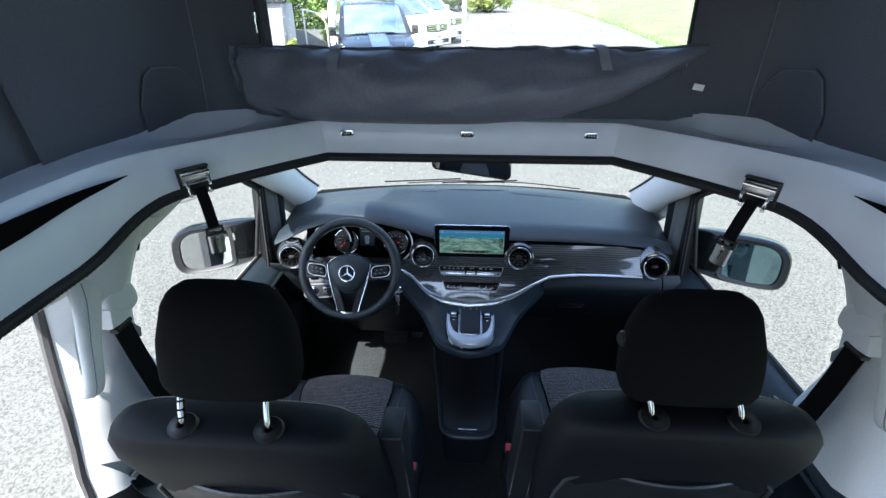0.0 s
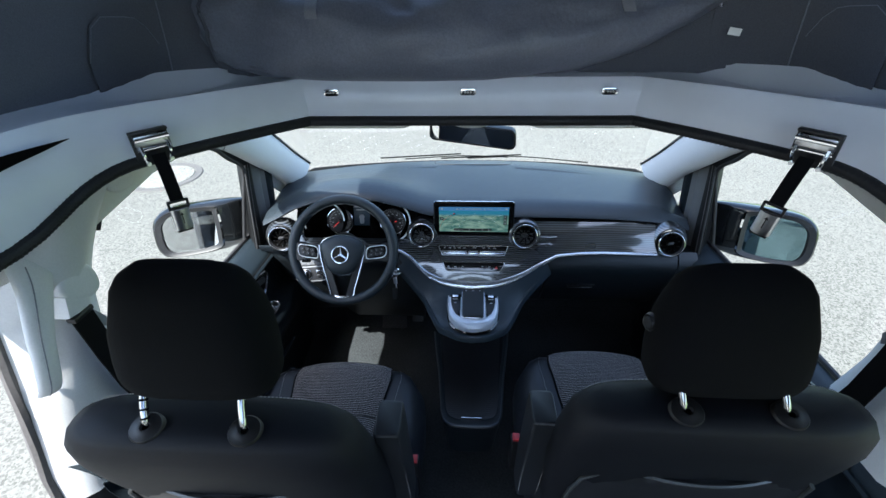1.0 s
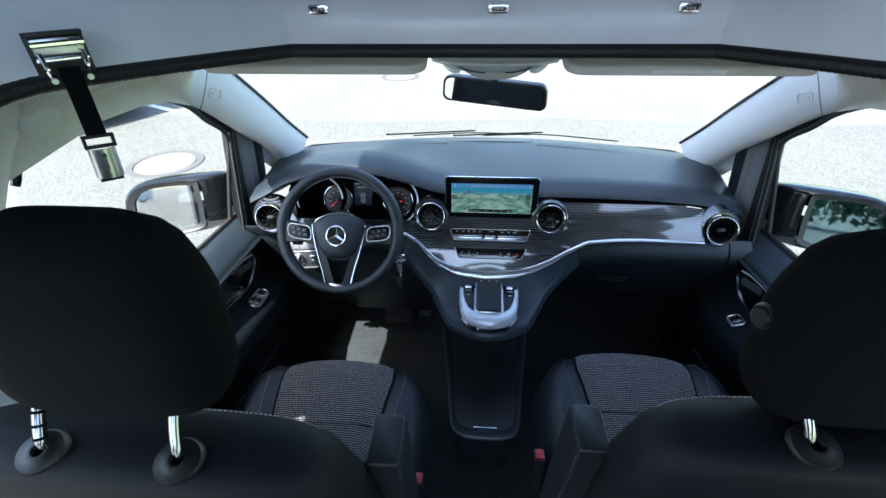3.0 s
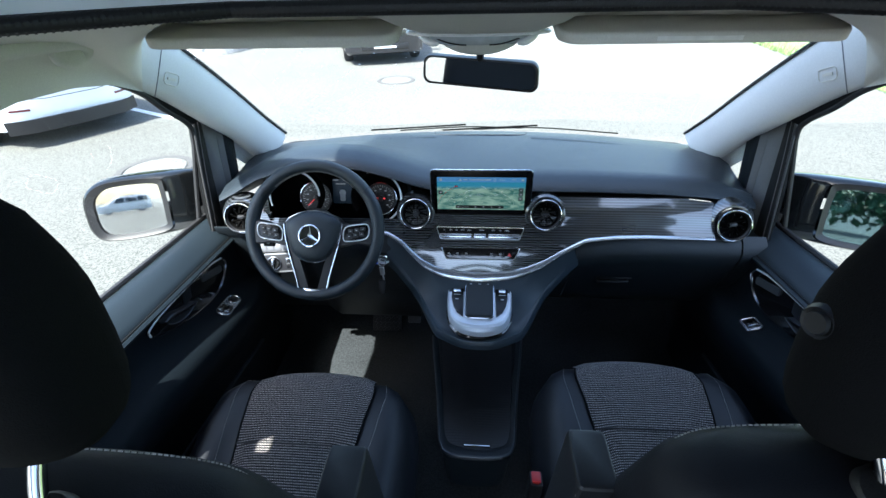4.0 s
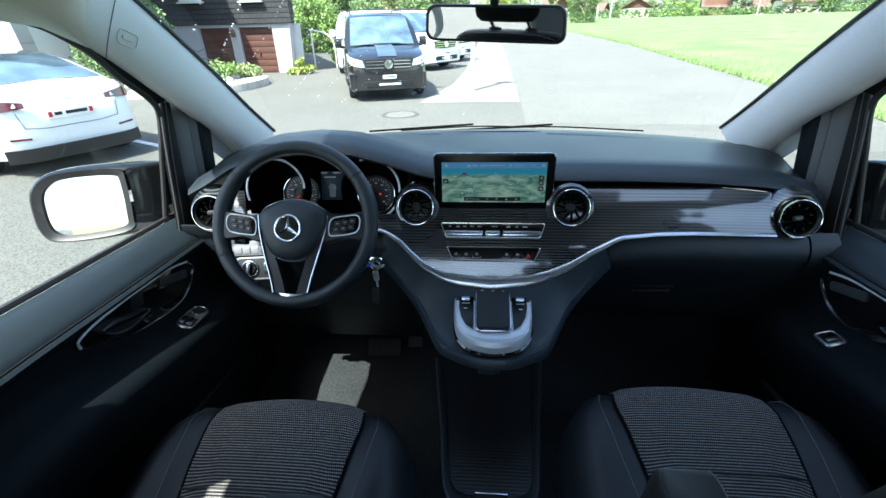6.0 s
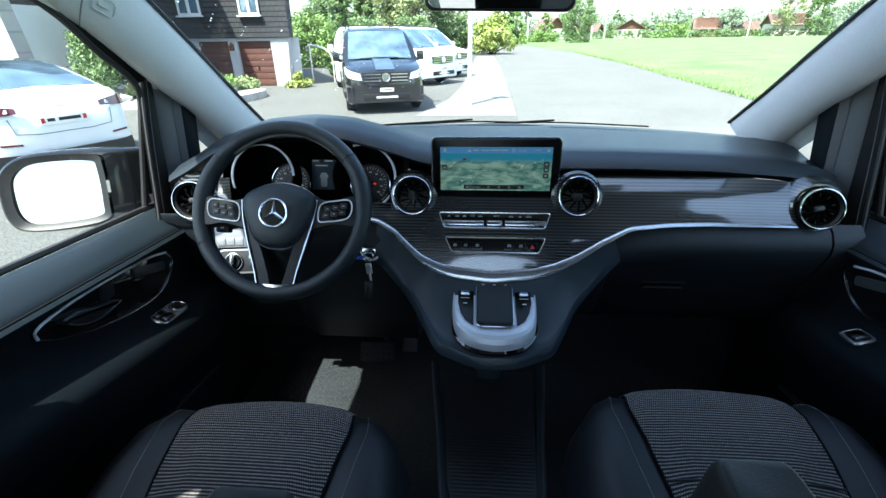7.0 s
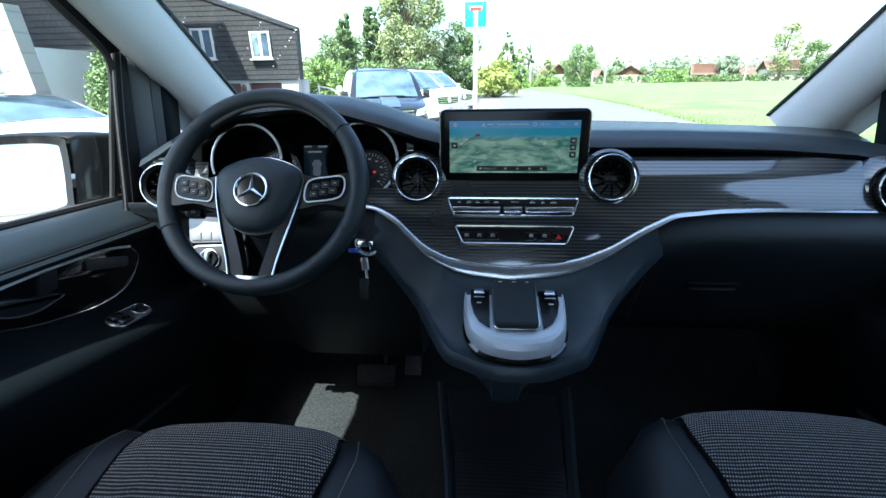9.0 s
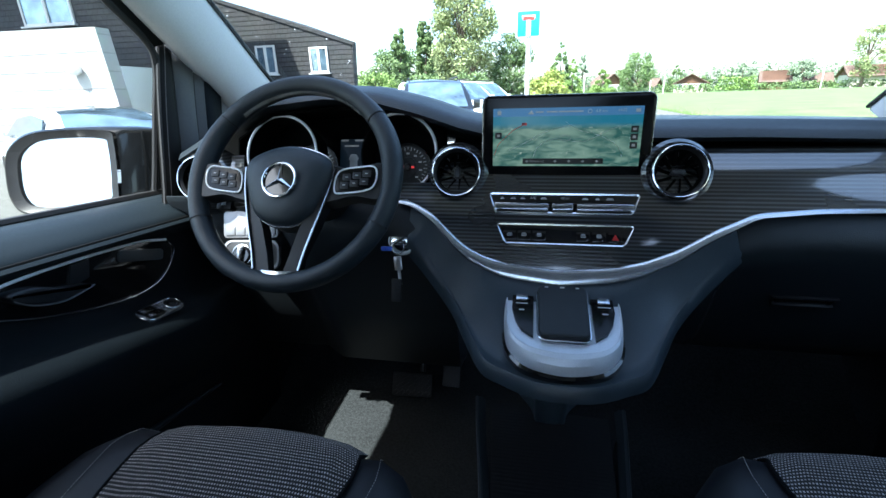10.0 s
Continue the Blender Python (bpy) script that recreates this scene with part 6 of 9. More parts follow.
up1 = sm @ Matrix.Translation((0, 0, 0.0013))
part("home_symbol", moved(join(box(-0.110, -0.104, 0.037, 0.041, 0, 0.0003), moved(prism([(-0.0045, 0), (0.0045, 0), (0, 0.004)], 0.0003), Matrix.Translation((-0.107, 0.041, 0)))), up1), "lit", bar)
part("turn_symbol", moved(prism([(-0.005, -0.003), (0.005, -0.003), (0.001, 0.003)], 0.0003), up1 @ Matrix.Translation((-0.056, 0.0405, 0))), "lit", bar)
part("street_bar", moved(join(box(-0.048, -0.036, 0.0396, 0.0418, 0, 0.0003), box(-0.031, -0.014, 0.0396, 0.0418, 0, 0.0003), box(-0.012, 0.026, 0.0396, 0.0418, 0, 0.0003)), up1), "lit", bar)
part("compass_symbol", moved(tube([(0.003 * math.cos(a) + 0.036, 0.003 * math.sin(a) + 0.0405, 0.0004) for a in (2 * math.pi * k / 12 for k in range(12))], 0.0006, 4, True), up1), "lit", bar)
lettering("distance", "4.8 km", 0.0068, up1 @ Matrix.Translation((0.054, 0.0405, 0)), "lit", bar)
lettering("clock_time", "14:02", 0.0062, up1 @ Matrix.Translation((0.085, 0.0412, 0)), "lit", bar)
part("message_symbol", moved(box(0.105, 0.112, 0.038, 0.043, 0, 0.0003), up1), "lit", bar)
mb = part("menu_bar", moved(box(-0.067, 0.062, -0.0425, -0.0335, 0, 0.0004), up1), "black", mp, "black menu strip", smooth=0)
up2 = sm @ Matrix.Translation((0, 0, 0.0020))
lettering("menu_word", "Where to?", 0.0055, up2 @ Matrix.Translation((-0.044, -0.038, 0)), "lit", mb)
for x in (-0.060, -0.014, 0.008, 0.030, 0.052):
    part("menu_symbol", moved(join(box(x - 0.0025, x + 0.0025, -0.0388, -0.0372, 0, 0.0003), box(x - 0.0008, x + 0.0008, -0.0402, -0.0358, 0, 0.0003)), up2), "lit", mb)
for x, y in ((-0.108, 0.004), (0.106, 0.012), (0.106, 0.000), (0.106, -0.013)):
    k = part("map_button", moved(box(x - 0.0055, x + 0.0055, y - 0.005, y + 0.005, 0, 0.0004), up1), "black", mp, smooth=0)
    part("button_symbol", moved(box(x - 0.0025, x + 0.0025, y - 0.002, y + 0.002, 0.0004, 0.0008), up1), "lit", k)
part("position_ring", moved(tube([(0.0085 * math.cos(a), 0.0048 * math.sin(a) - 0.001, 0.0003) for a in (2 * math.pi * k / 20 for k in range(20))], 0.0003, 4, True), up1), "lit", mp)
part("route_line", moved(join(tube([(-0.115, -0.028, 0.0002), (-0.108, -0.010, 0.0002), (-0.085, 0.012, 0.0002), (-0.065, 0.022, 0.0002)], 0.0004, 4), box(-0.070, -0.062, 0.020, 0.024, 0, 0.0005)), up1), "red", mp, "red route line")
for pts in ([(-0.05, -0.03), (-0.04, -0.012), (-0.015, -0.002), (0.03, -0.006), (0.07, 0.012), (0.10, 0.02)], [(0.0, 0.025), (0.02, 0.012), (0.05, 0.004), (0.08, -0.012), (0.09, -0.03)], [(-0.09, -0.02), (-0.06, -0.006), (-0.03, 0.010), (0.01, 0.020)]):
    part("road_line", moved(tube(catmull([(x, y, 0.0001) for x, y in pts], 5), 0.00028, 4), up1), "mark", mp)

# ---------- centre console ----------
con = thing("centre_console", (0.005, 1.42, 0.60), "black sweeping centre console with a silver touch-pad tray", "console")
PTS = [(0.262, 1.508, 0.985), (0.225, 1.49, 0.950), (0.192, 1.47, 0.915), (0.166, 1.445, 0.889), (0.140, 1.40, 0.868), (0.112, 1.352, 0.853), (0.082, 1.335, 0.848), (0.042, 1.318, 0.845), (0.0, 1.314, 0.844)]
OUT = catmull([Vector((0.005 + x, y, z)) for x, y, z in PTS] + [Vector((0.005 - x, y, z)) for x, y, z in PTS[-2::-1]], 5)
inn = []
for i in range(len(OUT)):
    x = 0.255 - 0.51 * i / (len(OUT) - 1) + 0.003
    z = chrome_z(x)
    w = lerp(((-0.28, 0.004), (-0.2, 0.011), (-0.1, 0.019), (0, 0.0215), (0.1, 0.019), (0.2, 0.011), (0.3, 0.006)), x)
    inn.append(Vector((x, lerp(TRIM_Y, z) - 0.003 - 0.48 * w, z - 0.004 - 0.96 * w)))
rows = []
for a, b in zip(inn, OUT):
    row = [a + Vector((0, 0.02, 0.004))]
    for k in range(9):
        t = k / 8
        q = a.lerp(b, t)
        q.z -= 0.024 * math.sin(math.pi * t) ** 0.5 * (1 - min(1, abs(q.x) / 0.26) ** 2)
        row.append(q)
    d = Vector((b.x - 0.005, b.y - 1.46, 0))
    d = d.normalized() if d.length > 0 else Vector((0, -1, 0))
    cx, cy = b.x, b.y
    row += [b + d * 0.004 + Vector((0, 0, -0.006)), b + d * 0.004 + Vector((0, 0, -0.018)), b - d * 0.012 + Vector((0, 0, -0.026)), b - d * 0.055 + Vector((0, 0, -0.040)), b - d * 0.10 + Vector((0, 0.02, -0.075)), b - d * 0.115 + Vector((0, 0.06, -0.14)), b - d * 0.12 + Vector((0, 0.10, -0.26))]
    rows.append(row)
part("console_shell", loft(rows, thick=-0.003), "console", con, smooth=60)
seam = [r[7] + Vector((0, 0, 0.0005)) for r in rows[5:-5]]
part("console_seam", tube(seam, 0.0016, 6), "rubber", con)
# silver tray
S0 = Vector((0.005, 1.40, 0.894))
sn = Vector((0, -0.235, 0.972))
tm = facing(S0, sn, (0, 1, 0))
u_out = catmull([(0.0885, 0.068, 0), (0.092, 0.04, 0), (0.087, -0.02, 0), (0.076, -0.052, 0), (0.050, -0.077, 0), (0.0, -0.088, 0), (-0.050, -0.077, 0), (-0.076, -0.052, 0), (-0.087, -0.02, 0), (-0.092, 0.04, 0), (-0.0885, 0.068, 0)], 5)
poly = [(p.x, p.y) for p in u_out]
def tray_ring(k, kf, z):
    return [Vector((x * k, y * (kf if y < 0 else 1.0), z)) for x, y in poly]


tray = part("tray", moved(loft([tray_ring(0.90, 0.90, -0.038), tray_ring(0.955, 0.955, -0.030), tray_ring(0.970, 0.965, -0.022), tray_ring(0.968, 0.955, -0.014), tray_ring(0.955, 0.915, -0.004), tray_ring(0.940, 0.830, 0.0030), tray_ring(0.925, 0.735, 0.0055), tray_ring(0.915, 0.715, 0.0050), tray_ring(0.905, 0.700, 0.0025), tray_ring(0.5, 0.4, 0.0020), tray_ring(0.02, 0.02, 0.0020)], True), tm), "traysilver", con, "satin silver U-shaped tray", smooth=26)
part("tray_skirt", moved(loft([[Vector((x * k, y * k, z)) for x, y in poly] for k, z in ((0.95, -0.018), (1.01, -0.022), (1.02, -0.030), (0.98, -0.040))]), tm), "gloss", con, "gloss black skirt")
part("touch_pad", moved(prism([(x, y) for x, y in rounded(0.074, 0.108, 0.010, 4, 0.05)], 0.016, 0.004, 3), tm @ Matrix.Translation((0, 0.012, 0.004)) @ pose(0, 0, 0, 3, 0, 0)), "dashlow", con, "matt black raised touch pad")
part("pad_edge", moved(tube([Vector((x, y, 0)) for x, y in rounded(0.077, 0.111, 0.011, 4, 0.05)], 0.0015, 6, True), tm @ Matrix.Translation((0, 0.012, 0.010)) @ pose(0, 0, 0, 3, 0, 0)), "silver", con)
for x, w in ((-0.024, 0.006), (0.0, 0.007), (0.023, 0.005)):
    part("pad_mark", moved(box(x - w / 2, x + w / 2, 0.057, 0.0585, 0.0225, 0.0236), tm), "mark", con)
for s in (-1, 1):
    kp = [(s * 0.043, 0.063), (s * 0.072, 0.060), (s * 0.076, 0.054), (s * 0.076, 0.022), (s * 0.070, -0.004), (s * 0.060, -0.024), (s * 0.043, -0.038)]
    kb = part("key_block", moved(prism(kp[:: s], 0.008, 0.0015), tm @ Matrix.Translation((0, 0, 0.0))), "bezel", con, "gloss black key block")
    part("roller", moved(box(s * 0.061 - 0.0095, s * 0.061 + 0.0095, 0.036, 0.050, 0.008, 0.0145, 0.003), tm), "silver", kb, "silver roller key")
    for w, y0, y1 in ((0.009, 0.0295, 0.0312), (0.004, 0.014, 0.0165), (0.005, 0.0565, 0.058)):
        part("key_mark", moved(box(s * 0.061 - w, s * 0.061 + w, y0, y1, 0.0100, 0.0105), tm), "mark", kb)

# stowage box with a roller lid
bn = thing("stowage_box", (0.004, 1.3, FLOOR_Z), "black stowage box with a ribbed roller lid", "stowage box")
half = [(0.150, 1.58), (0.140, 1.50), (0.118, 1.35), (0.106, 1.24), (0.096, 1.175), (0.070, 1.148), (0.0, 1.142)]
outl = catmull([(x, y, 0) for x, y in half] + [(-x, y, 0) for x, y in half[-2::-1]], 4)
rows = []
for k, z in ((0.86, FLOOR_Z + 0.002), (0.93, 0.52), (0.99, 0.585), (1.0, 0.600), (0.975, 0.609), (0.93, 0.609), (0.87, 0.602)):
    rows.append([Vector((0.004 + p.x * k, 1.40 + (p.y - 1.40) * (k if p.y < 1.4 else 1), z)) for p in outl])
part("box_body", loft(rows), "dashlow", bn, smooth=45)
# lighter tube paints the highlight along the box's rounded edge
part("box_highlight", tube([Vector((0.004 + p.x * 0.985, 1.40 + (p.y - 1.40) * (0.985 if p.y < 1.4 else 1), 0.6065)) for p in outl], 0.0042, 8), "rimglint", bn)
lid_rows = []
for i in range(96):
    y = 1.160 + 0.0042 * i
    w = lerp(((1.16, 0.070), (1.19, 0.086), (1.26, 0.092), (1.40, 0.104), (1.56, 0.116)), y)
    up = 0.0003 if i % 2 else 0.0
    lid_rows.append([(0.004 - w, y, 0.6010 + up), (0.004, y - 0.002, 0.6045 + up), (0.004 + w, y, 0.6010 + up)])
lid = part("roller_lid", loft(lid_rows), "black", bn, "ribbed roller blind lid", smooth=0)
part("lid_grip", box(-0.030, 0.038, 1.176, 1.181, 0.6045, 0.609, 0.0015), "silver", lid, "thin silver grip")

# pedals
pd = thing("brake_pedal", (-0.365, 1.80, 0.42), "black rubber brake pedal on a steel arm", "pedal")
ppm = facing((-0.358, 1.815, 0.442), (0.03, -0.86, 0.5))
part("pedal_plate", moved(box(-0.058, 0.058, -0.032, 0.032, -0.006, 0.004, 0.004), ppm), "rubber", pd)
for i in range(6):
    for j in range(3):
        part("stud", moved(moved(lathe([(0.0, 0.008), (0.007, 0.007), (0.008, 0.003)], 4), Matrix.Translation((-0.045 + 0.018 * i, -0.02 + 0.02 * j, 0))), ppm), "black", pd)
part("pedal_arm", tube([(-0.322, 1.80, 0.50), (-0.315, 1.86, 0.62), (-0.315, 1.92, 0.75)], 0.008, 8), "black", pd)
pa = thing("accelerator_pedal", (-0.25, 1.83, 0.42), "black hinged accelerator pedal", "pedal")
part("pedal_pad", moved(box(-0.025, 0.025, -0.06, 0.06, -0.006, 0.006, 0.004), facing((-0.245, 1.845, 0.50), (0, -0.8, 0.6))), "black", pa)

# ---------- steering wheel ----------
WC = Vector((-0.422, 1.437, 1.100))
wn_ = Vector((0, -0.853, 0.521))
wm = facing(WC, wn_)
sw = thing("steering_wheel", WC, "black leather steering wheel with satin silver spoke trim", "steering wheel")
R = 0.1655
N = 96
rows = []
for i in range(N):
    a = 2 * math.pi * i / N
    grip = 1 + 0.10 * (math.exp(-((abs(math.degrees(a) % 360 - 15)) / 16) ** 2) + math.exp(-((abs(math.degrees(a) % 360 - 165)) / 16) ** 2))
    rows.append([Vector(((R + 0.0155 * grip * math.cos(b)) * math.cos(a), (R + 0.0155 * grip * math.cos(b)) * math.sin(a), 0.0175 * grip * math.sin(b))) for b in (2 * math.pi * k / 14 for k in range(14))])
rows.append(rows[0])
bm = loft(rows, True)
bmesh.ops.remove_doubles(bm, verts=bm.verts, dist=1e-6)
rimw = part("rim", moved(bm, wm), "leather", sw, smooth=80)
for a in (38, 142, 205, 335):
    part("rim_joint", moved(tube([((R + 0.0160 * math.cos(b)) * math.cos(radians(a)), (R + 0.0160 * math.cos(b)) * math.sin(radians(a)), 0.018 * math.sin(b)) for b in (2 * math.pi * k / 14 for k in range(14))], 0.0011, 5, True), wm), "rubber", rimw)
st = []
for k in range(70):
    a = radians(48 + 84 * k / 69)
    for sgn in (-1, 1):
        p = Vector(((R - 0.0145) * math.cos(a), (R - 0.0145) * math.sin(a), 0.0075))
        q = Vector(((R - 0.0165) * math.cos(a + 0.012 * sgn), (R - 0.0165) * math.sin(a + 0.012 * sgn), 0.001))
        st.append(tube([p, q], 0.00065, 4))
part("stitching", moved(join(*st), wm), "stitch", rimw, "pale grey cross stitching")
wh = wm @ Matrix.Translation((0, -0.014, 0))
hub = [(-0.072, 0.018), (-0.066, 0.042), (-0.035, 0.058), (0.0, 0.064), (0.035, 0.058), (0.066, 0.042), (0.072, 0.018), (0.062, -0.015), (0.046, -0.048), (0.022, -0.064), (0.0, -0.067), (-0.022, -0.064), (-0.046, -0.048), (-0.062, -0.015)]
hubo = catmull([(x, y, 0) for x, y in hub], 4, True)
part("airbag_cover", moved(loft([[Vector((p.x * k, p.y * k, z)) for p in hubo] for k, z in ((1.0, -0.03), (1.0, 0.008), (0.97, 0.018), (0.85, 0.027), (0.6, 0.032), (0.3, 0.034), (0.02, 0.0345))], True), wh), "leather", sw, "padded black airbag cover", smooth=60)
part("cover_line", moved(tube([Vector((p.x * 1.005, p.y * 1.005, 0.009)) for p in hubo], 0.0014, 6, True), wh), "silver", sw, "fine silver outline")
em = part("emblem_ring", moved(tube([(0.0265 * math.cos(a), 0.0265 * math.sin(a), 0.036) for a in (2 * math.pi * k / 40 for k in range(40))], 0.0022, 8, True), wh), "chrome", sw, "chrome maker's emblem")
part("emblem_disc", moved(lathe([(0.0, 0.0345), (0.025, 0.0345), (0.0265, 0.032)], 32), wh), "gloss", em)
for a in (90, 210, 330):
    part("emblem_ray", moved(loft([[(0.0, 0.0045, 0.0352), (0.0, 0.0, 0.0385), (0.0, -0.0045, 0.0352)], [(0.0258, 0.0006, 0.0355), (0.0258, 0.0, 0.0365), (0.0258, -0.0006, 0.0355)]]), wh @ pose(0, 0, 0, 0, 0, a)), "chrome", em)
for s in (-1, 1):
    sp = [Vector((s * 0.060, 0.034, 0)), Vector((s * 0.100, 0.030, 0)), Vector((s * 0.152, 0.040, 0)), Vector((s * 0.160, 0.0, 0)), Vector((s * 0.152, -0.022, 0)), Vector((s * 0.110, -0.018, 0)), Vector((s * 0.058, -0.026, 0))]
    ol = catmull(sp, 4, True)
    part("spoke", moved(loft([[Vector((p.x, p.y, z)) for p in ol] for z in (-0.018, 0.004)] + [[Vector((s * 0.108 + (p.x - s * 0.108) * 0.94, 0.004 + (p.y - 0.004) * 0.88, 0.010)) for p in ol], [Vector((s * 0.108, 0.004, 0.010)) for p in ol]], True), wh), "black", sw)
    kc = Vector((s * 0.111, 0.009, 0.0095))
    kpoly = catmull([(s * -0.027, 0.013, 0), (s * 0.008, 0.021, 0), (s * 0.029, 0.021, 0), (s * 0.034, 0.005, 0), (s * 0.025, -0.014, 0), (s * -0.014, -0.021, 0), (s * -0.031, -0.018, 0)], 4, True)
    pad = part("key_pad", moved(prism([(p.x, p.y) for p in kpoly][:: s], 0.003, 0.001), wh @ Matrix.Translation(kc)), "bezel", sw, "spoke keys in a silver frame")
    part("pad_frame", moved(tube([Vector((p.x, p.y, 0.003)) for p in kpoly], 0.0015, 6, True), wh @ Matrix.Translation(kc)), "bright", pad)
    for i in range(3):
        for j in range(2):
            x, y = s * (-0.016 + 0.0155 * i + 0.003 * j), -0.0085 + 0.0030 * i + 0.0125 * j
            k = part("spoke_key", moved(box(x - 0.0070, x + 0.0070, y - 0.0054, y + 0.0054, 0.002, 0.0050, 0.0015), wh @ Matrix.Translation(kc)), "black", pad)
            part("key_mark", moved(box(x - 0.0022, x + 0.0022, y - 0.0005, y + 0.0005, 0.0050, 0.0054), wh @ Matrix.Translation(kc)), "mark", k)
for s in (-1, 1):
    leg = [[Vector((s * 0.070, -0.022, 0.011)), Vector((s * 0.044, -0.052, 0.014)), Vector((s * 0.044, -0.052, -0.012)), Vector((s * 0.070, -0.022, -0.012))],
           [Vector((s * 0.056, -0.075, 0.011)), Vector((s * 0.030, -0.085, 0.012)), Vector((s * 0.030, -0.085, -0.012)), Vector((s * 0.056, -0.075, -0.012))],
           [Vector((s * 0.042, -0.122, 0.009)), Vector((s * 0.018, -0.126, 0.008)), Vector((s * 0.018, -0.126, -0.010)), Vector((s * 0.038, -0.125, -0.010))],
           [Vector((s * 0.038, -0.156, 0.006)), Vector((s * 0.010, -0.156, 0.008)), Vector((s * 0.010, -0.156, -0.008)), Vector((s * 0.038, -0.156, -0.008))]]
    part("lower_spoke", moved(loft(leg, True, caps=True), wm), "black", sw)
    part("spoke_trim", moved(tube(catmull([(s * 0.076, 0.016, 0.011), (s * 0.070, -0.022, 0.013), (s * 0.056, -0.075, 0.013), (s * 0.043, -0.120, 0.011), (s * 0.037, -0.147, 0.010)], 4), 0.0018, 8), wm), "silver", sw)
part("spoke_foot", moved(loft([[(-0.031, -0.147, 0.005), (-0.016, -0.149, 0.011), (0.0, -0.150, 0.012), (0.016, -0.149, 0.011), (0.031, -0.147, 0.005)], [(-0.034, -0.153, 0.006), (-0.018, -0.155, 0.012), (0, -0.156, 0.013), (0.018, -0.155, 0.012), (0.034, -0.153, 0.006)]], thick=-0.008), wm), "sweepsilver", sw, "satin silver spoke foot")
part("hub_back", moved(lathe([(0.05, -0.06), (0.058, -0.02), (0.055, 0.0)], 24), wm), "black", sw)
# column stalks
for s, pts in ((-1, [(-0.06, -0.015, -0.045), (-0.115, -0.028, -0.040), (-0.135, -0.034, -0.036)]), (1, [(0.06, 0.0, -0.045), (0.12, 0.01, -0.04), (0.15, 0.012, -0.036)])):
    stalk = thing("column_stalk", wm @ Vector(pts[0]), "black steering column stalk", "stalk", "column stalks")
    part("stalk_arm", moved(tube(pts, [0.008, 0.007, 0.007], 8), wm), "black", stalk)
    part("stalk_tip", moved(box(-0.014, 0.014, -0.010, 0.010, -0.008, 0.010, 0.004), wm @ Matrix.Translation(pts[-1])), "black", stalk)
    part("tip_mark", moved(box(-0.004, 0.004, -0.003, 0.003, 0.0098, 0.0106), wm @ Matrix.Translation(pts[-1])), "mark", stalk)

# ---------- seats ----------
def seat(cx, cb, y0, yb, drop, side, label):
    """cx: middle of the cushion; cb: middle of the back; y0: how far forward; side: +1 has its armrest at +x."""
    s = thing("front_seat", (cx, 0.95 + y0, FLOOR_Z), label, "seat", "front seats")
    # cushion
    def across(row, u):
        k = min(15, int((u + 1) * 8))
        return Vector(row[1 + k]).lerp(Vector(row[2 + k]), (u + 1) * 8 - k)

    rows, reach = [], []
    for i in range(25):
        t = i / 24
        y = 0.70 + 0.563 * t
        crown = lerp(((0, 0.70), (0.15, 0.735), (0.5, 0.755), (0.75, 0.772), (0.9, 0.778), (0.96, 0.772), (1.0, 0.752)), t)
        half = lerp(((0, 0.215), (0.3, 0.255), (0.7, 0.264), (0.88, 0.258), (1.0, 0.232)), t)
        ul = lerp(((0, 0.44), (0.45, 0.47), (0.75, 0.55), (0.92, 0.61), (1, 0.62)), t)
        reach.append(ul)
        row = [(cx - half * 1.0, y + y0 - 0.01, 0.60)]
        for k in range(17):
            u = -1 + k / 8
            bol = 0.020 * math.exp(-((abs(u) - 0.80) / 0.14) ** 2) * (1 - max(0, (t - 0.70) / 0.30) ** 1.5)
            edge = -0.075 * max(0, (abs(u) - 0.82) / 0.18) ** 1.6
            groove = -0.008 * math.exp(-((abs(u) - ul - 0.01) / 0.06) ** 2)
            row.append((cx + half * u * 1.0, y + y0 - 0.045 * u * u * max(0, (t - 0.6) / 0.4), crown + bol + edge + groove + 0.006 * (1 - u * u)))
        row.append((cx + half, y + y0 - 0.01, 0.60))
        rows.append(row)
    last = rows[-1]
    rows.append([(x * 0.98 + cx * 0.02, y + 0.012, min(z, 0.70) if 0.6 < z else z) for x, y, z in last])
    rows.append([(x * 0.96 + cx * 0.04, y + 0.004, min(z, 0.64) if 0.6 < z else 0.58) for x, y, z in last])
    cu = part("cushion", loft(rows), "nappa", s, "dark leather-look cushion bolsters", smooth=70)
    pan = []
    for i, r in enumerate(rows[:-2]):
        pan.append([across(r, reach[i] * (k - 5) / 5) + Vector((0, 0.001 if i > 21 else 0, 0.004)) for k in range(11)])
    pan.append([p + Vector((0, 0.013, -0.012)) for p in pan[-1]])
    part("insert", loft(pan, thick=0.003), "weave", cu, "woven cloth centre with pale dashes", smooth=70)
    part("cross_seam", tube([p + Vector((0, 0, 0.0005)) for p in pan[15]], 0.0022, 6), "rubber", cu)
    for sg in (-1, 1):
        part("piping", tube([across(rows[i], sg * reach[i]) + Vector((0, 0, 0.003)) for i in range(2, 25)], 0.0028, 6), "cloth", cu)
    for sg in (-1, 1):
        for_st = []
        line = [across(rows[i], sg * (reach[i] + 0.13)) + Vector((0, 0, 0.002)) for i in range(4, 25)]
        for a, b in zip(line, line[1:]):
            for q in range(5):
                p0 = a.lerp(b, q / 5)
                p1 = a.lerp(b, (q + 0.62) / 5)
                for_st.append(tube([p0, p1], 0.00045, 4))
        part("stitching", join(*for_st), "stitch", cu, "pale contrast stitching")
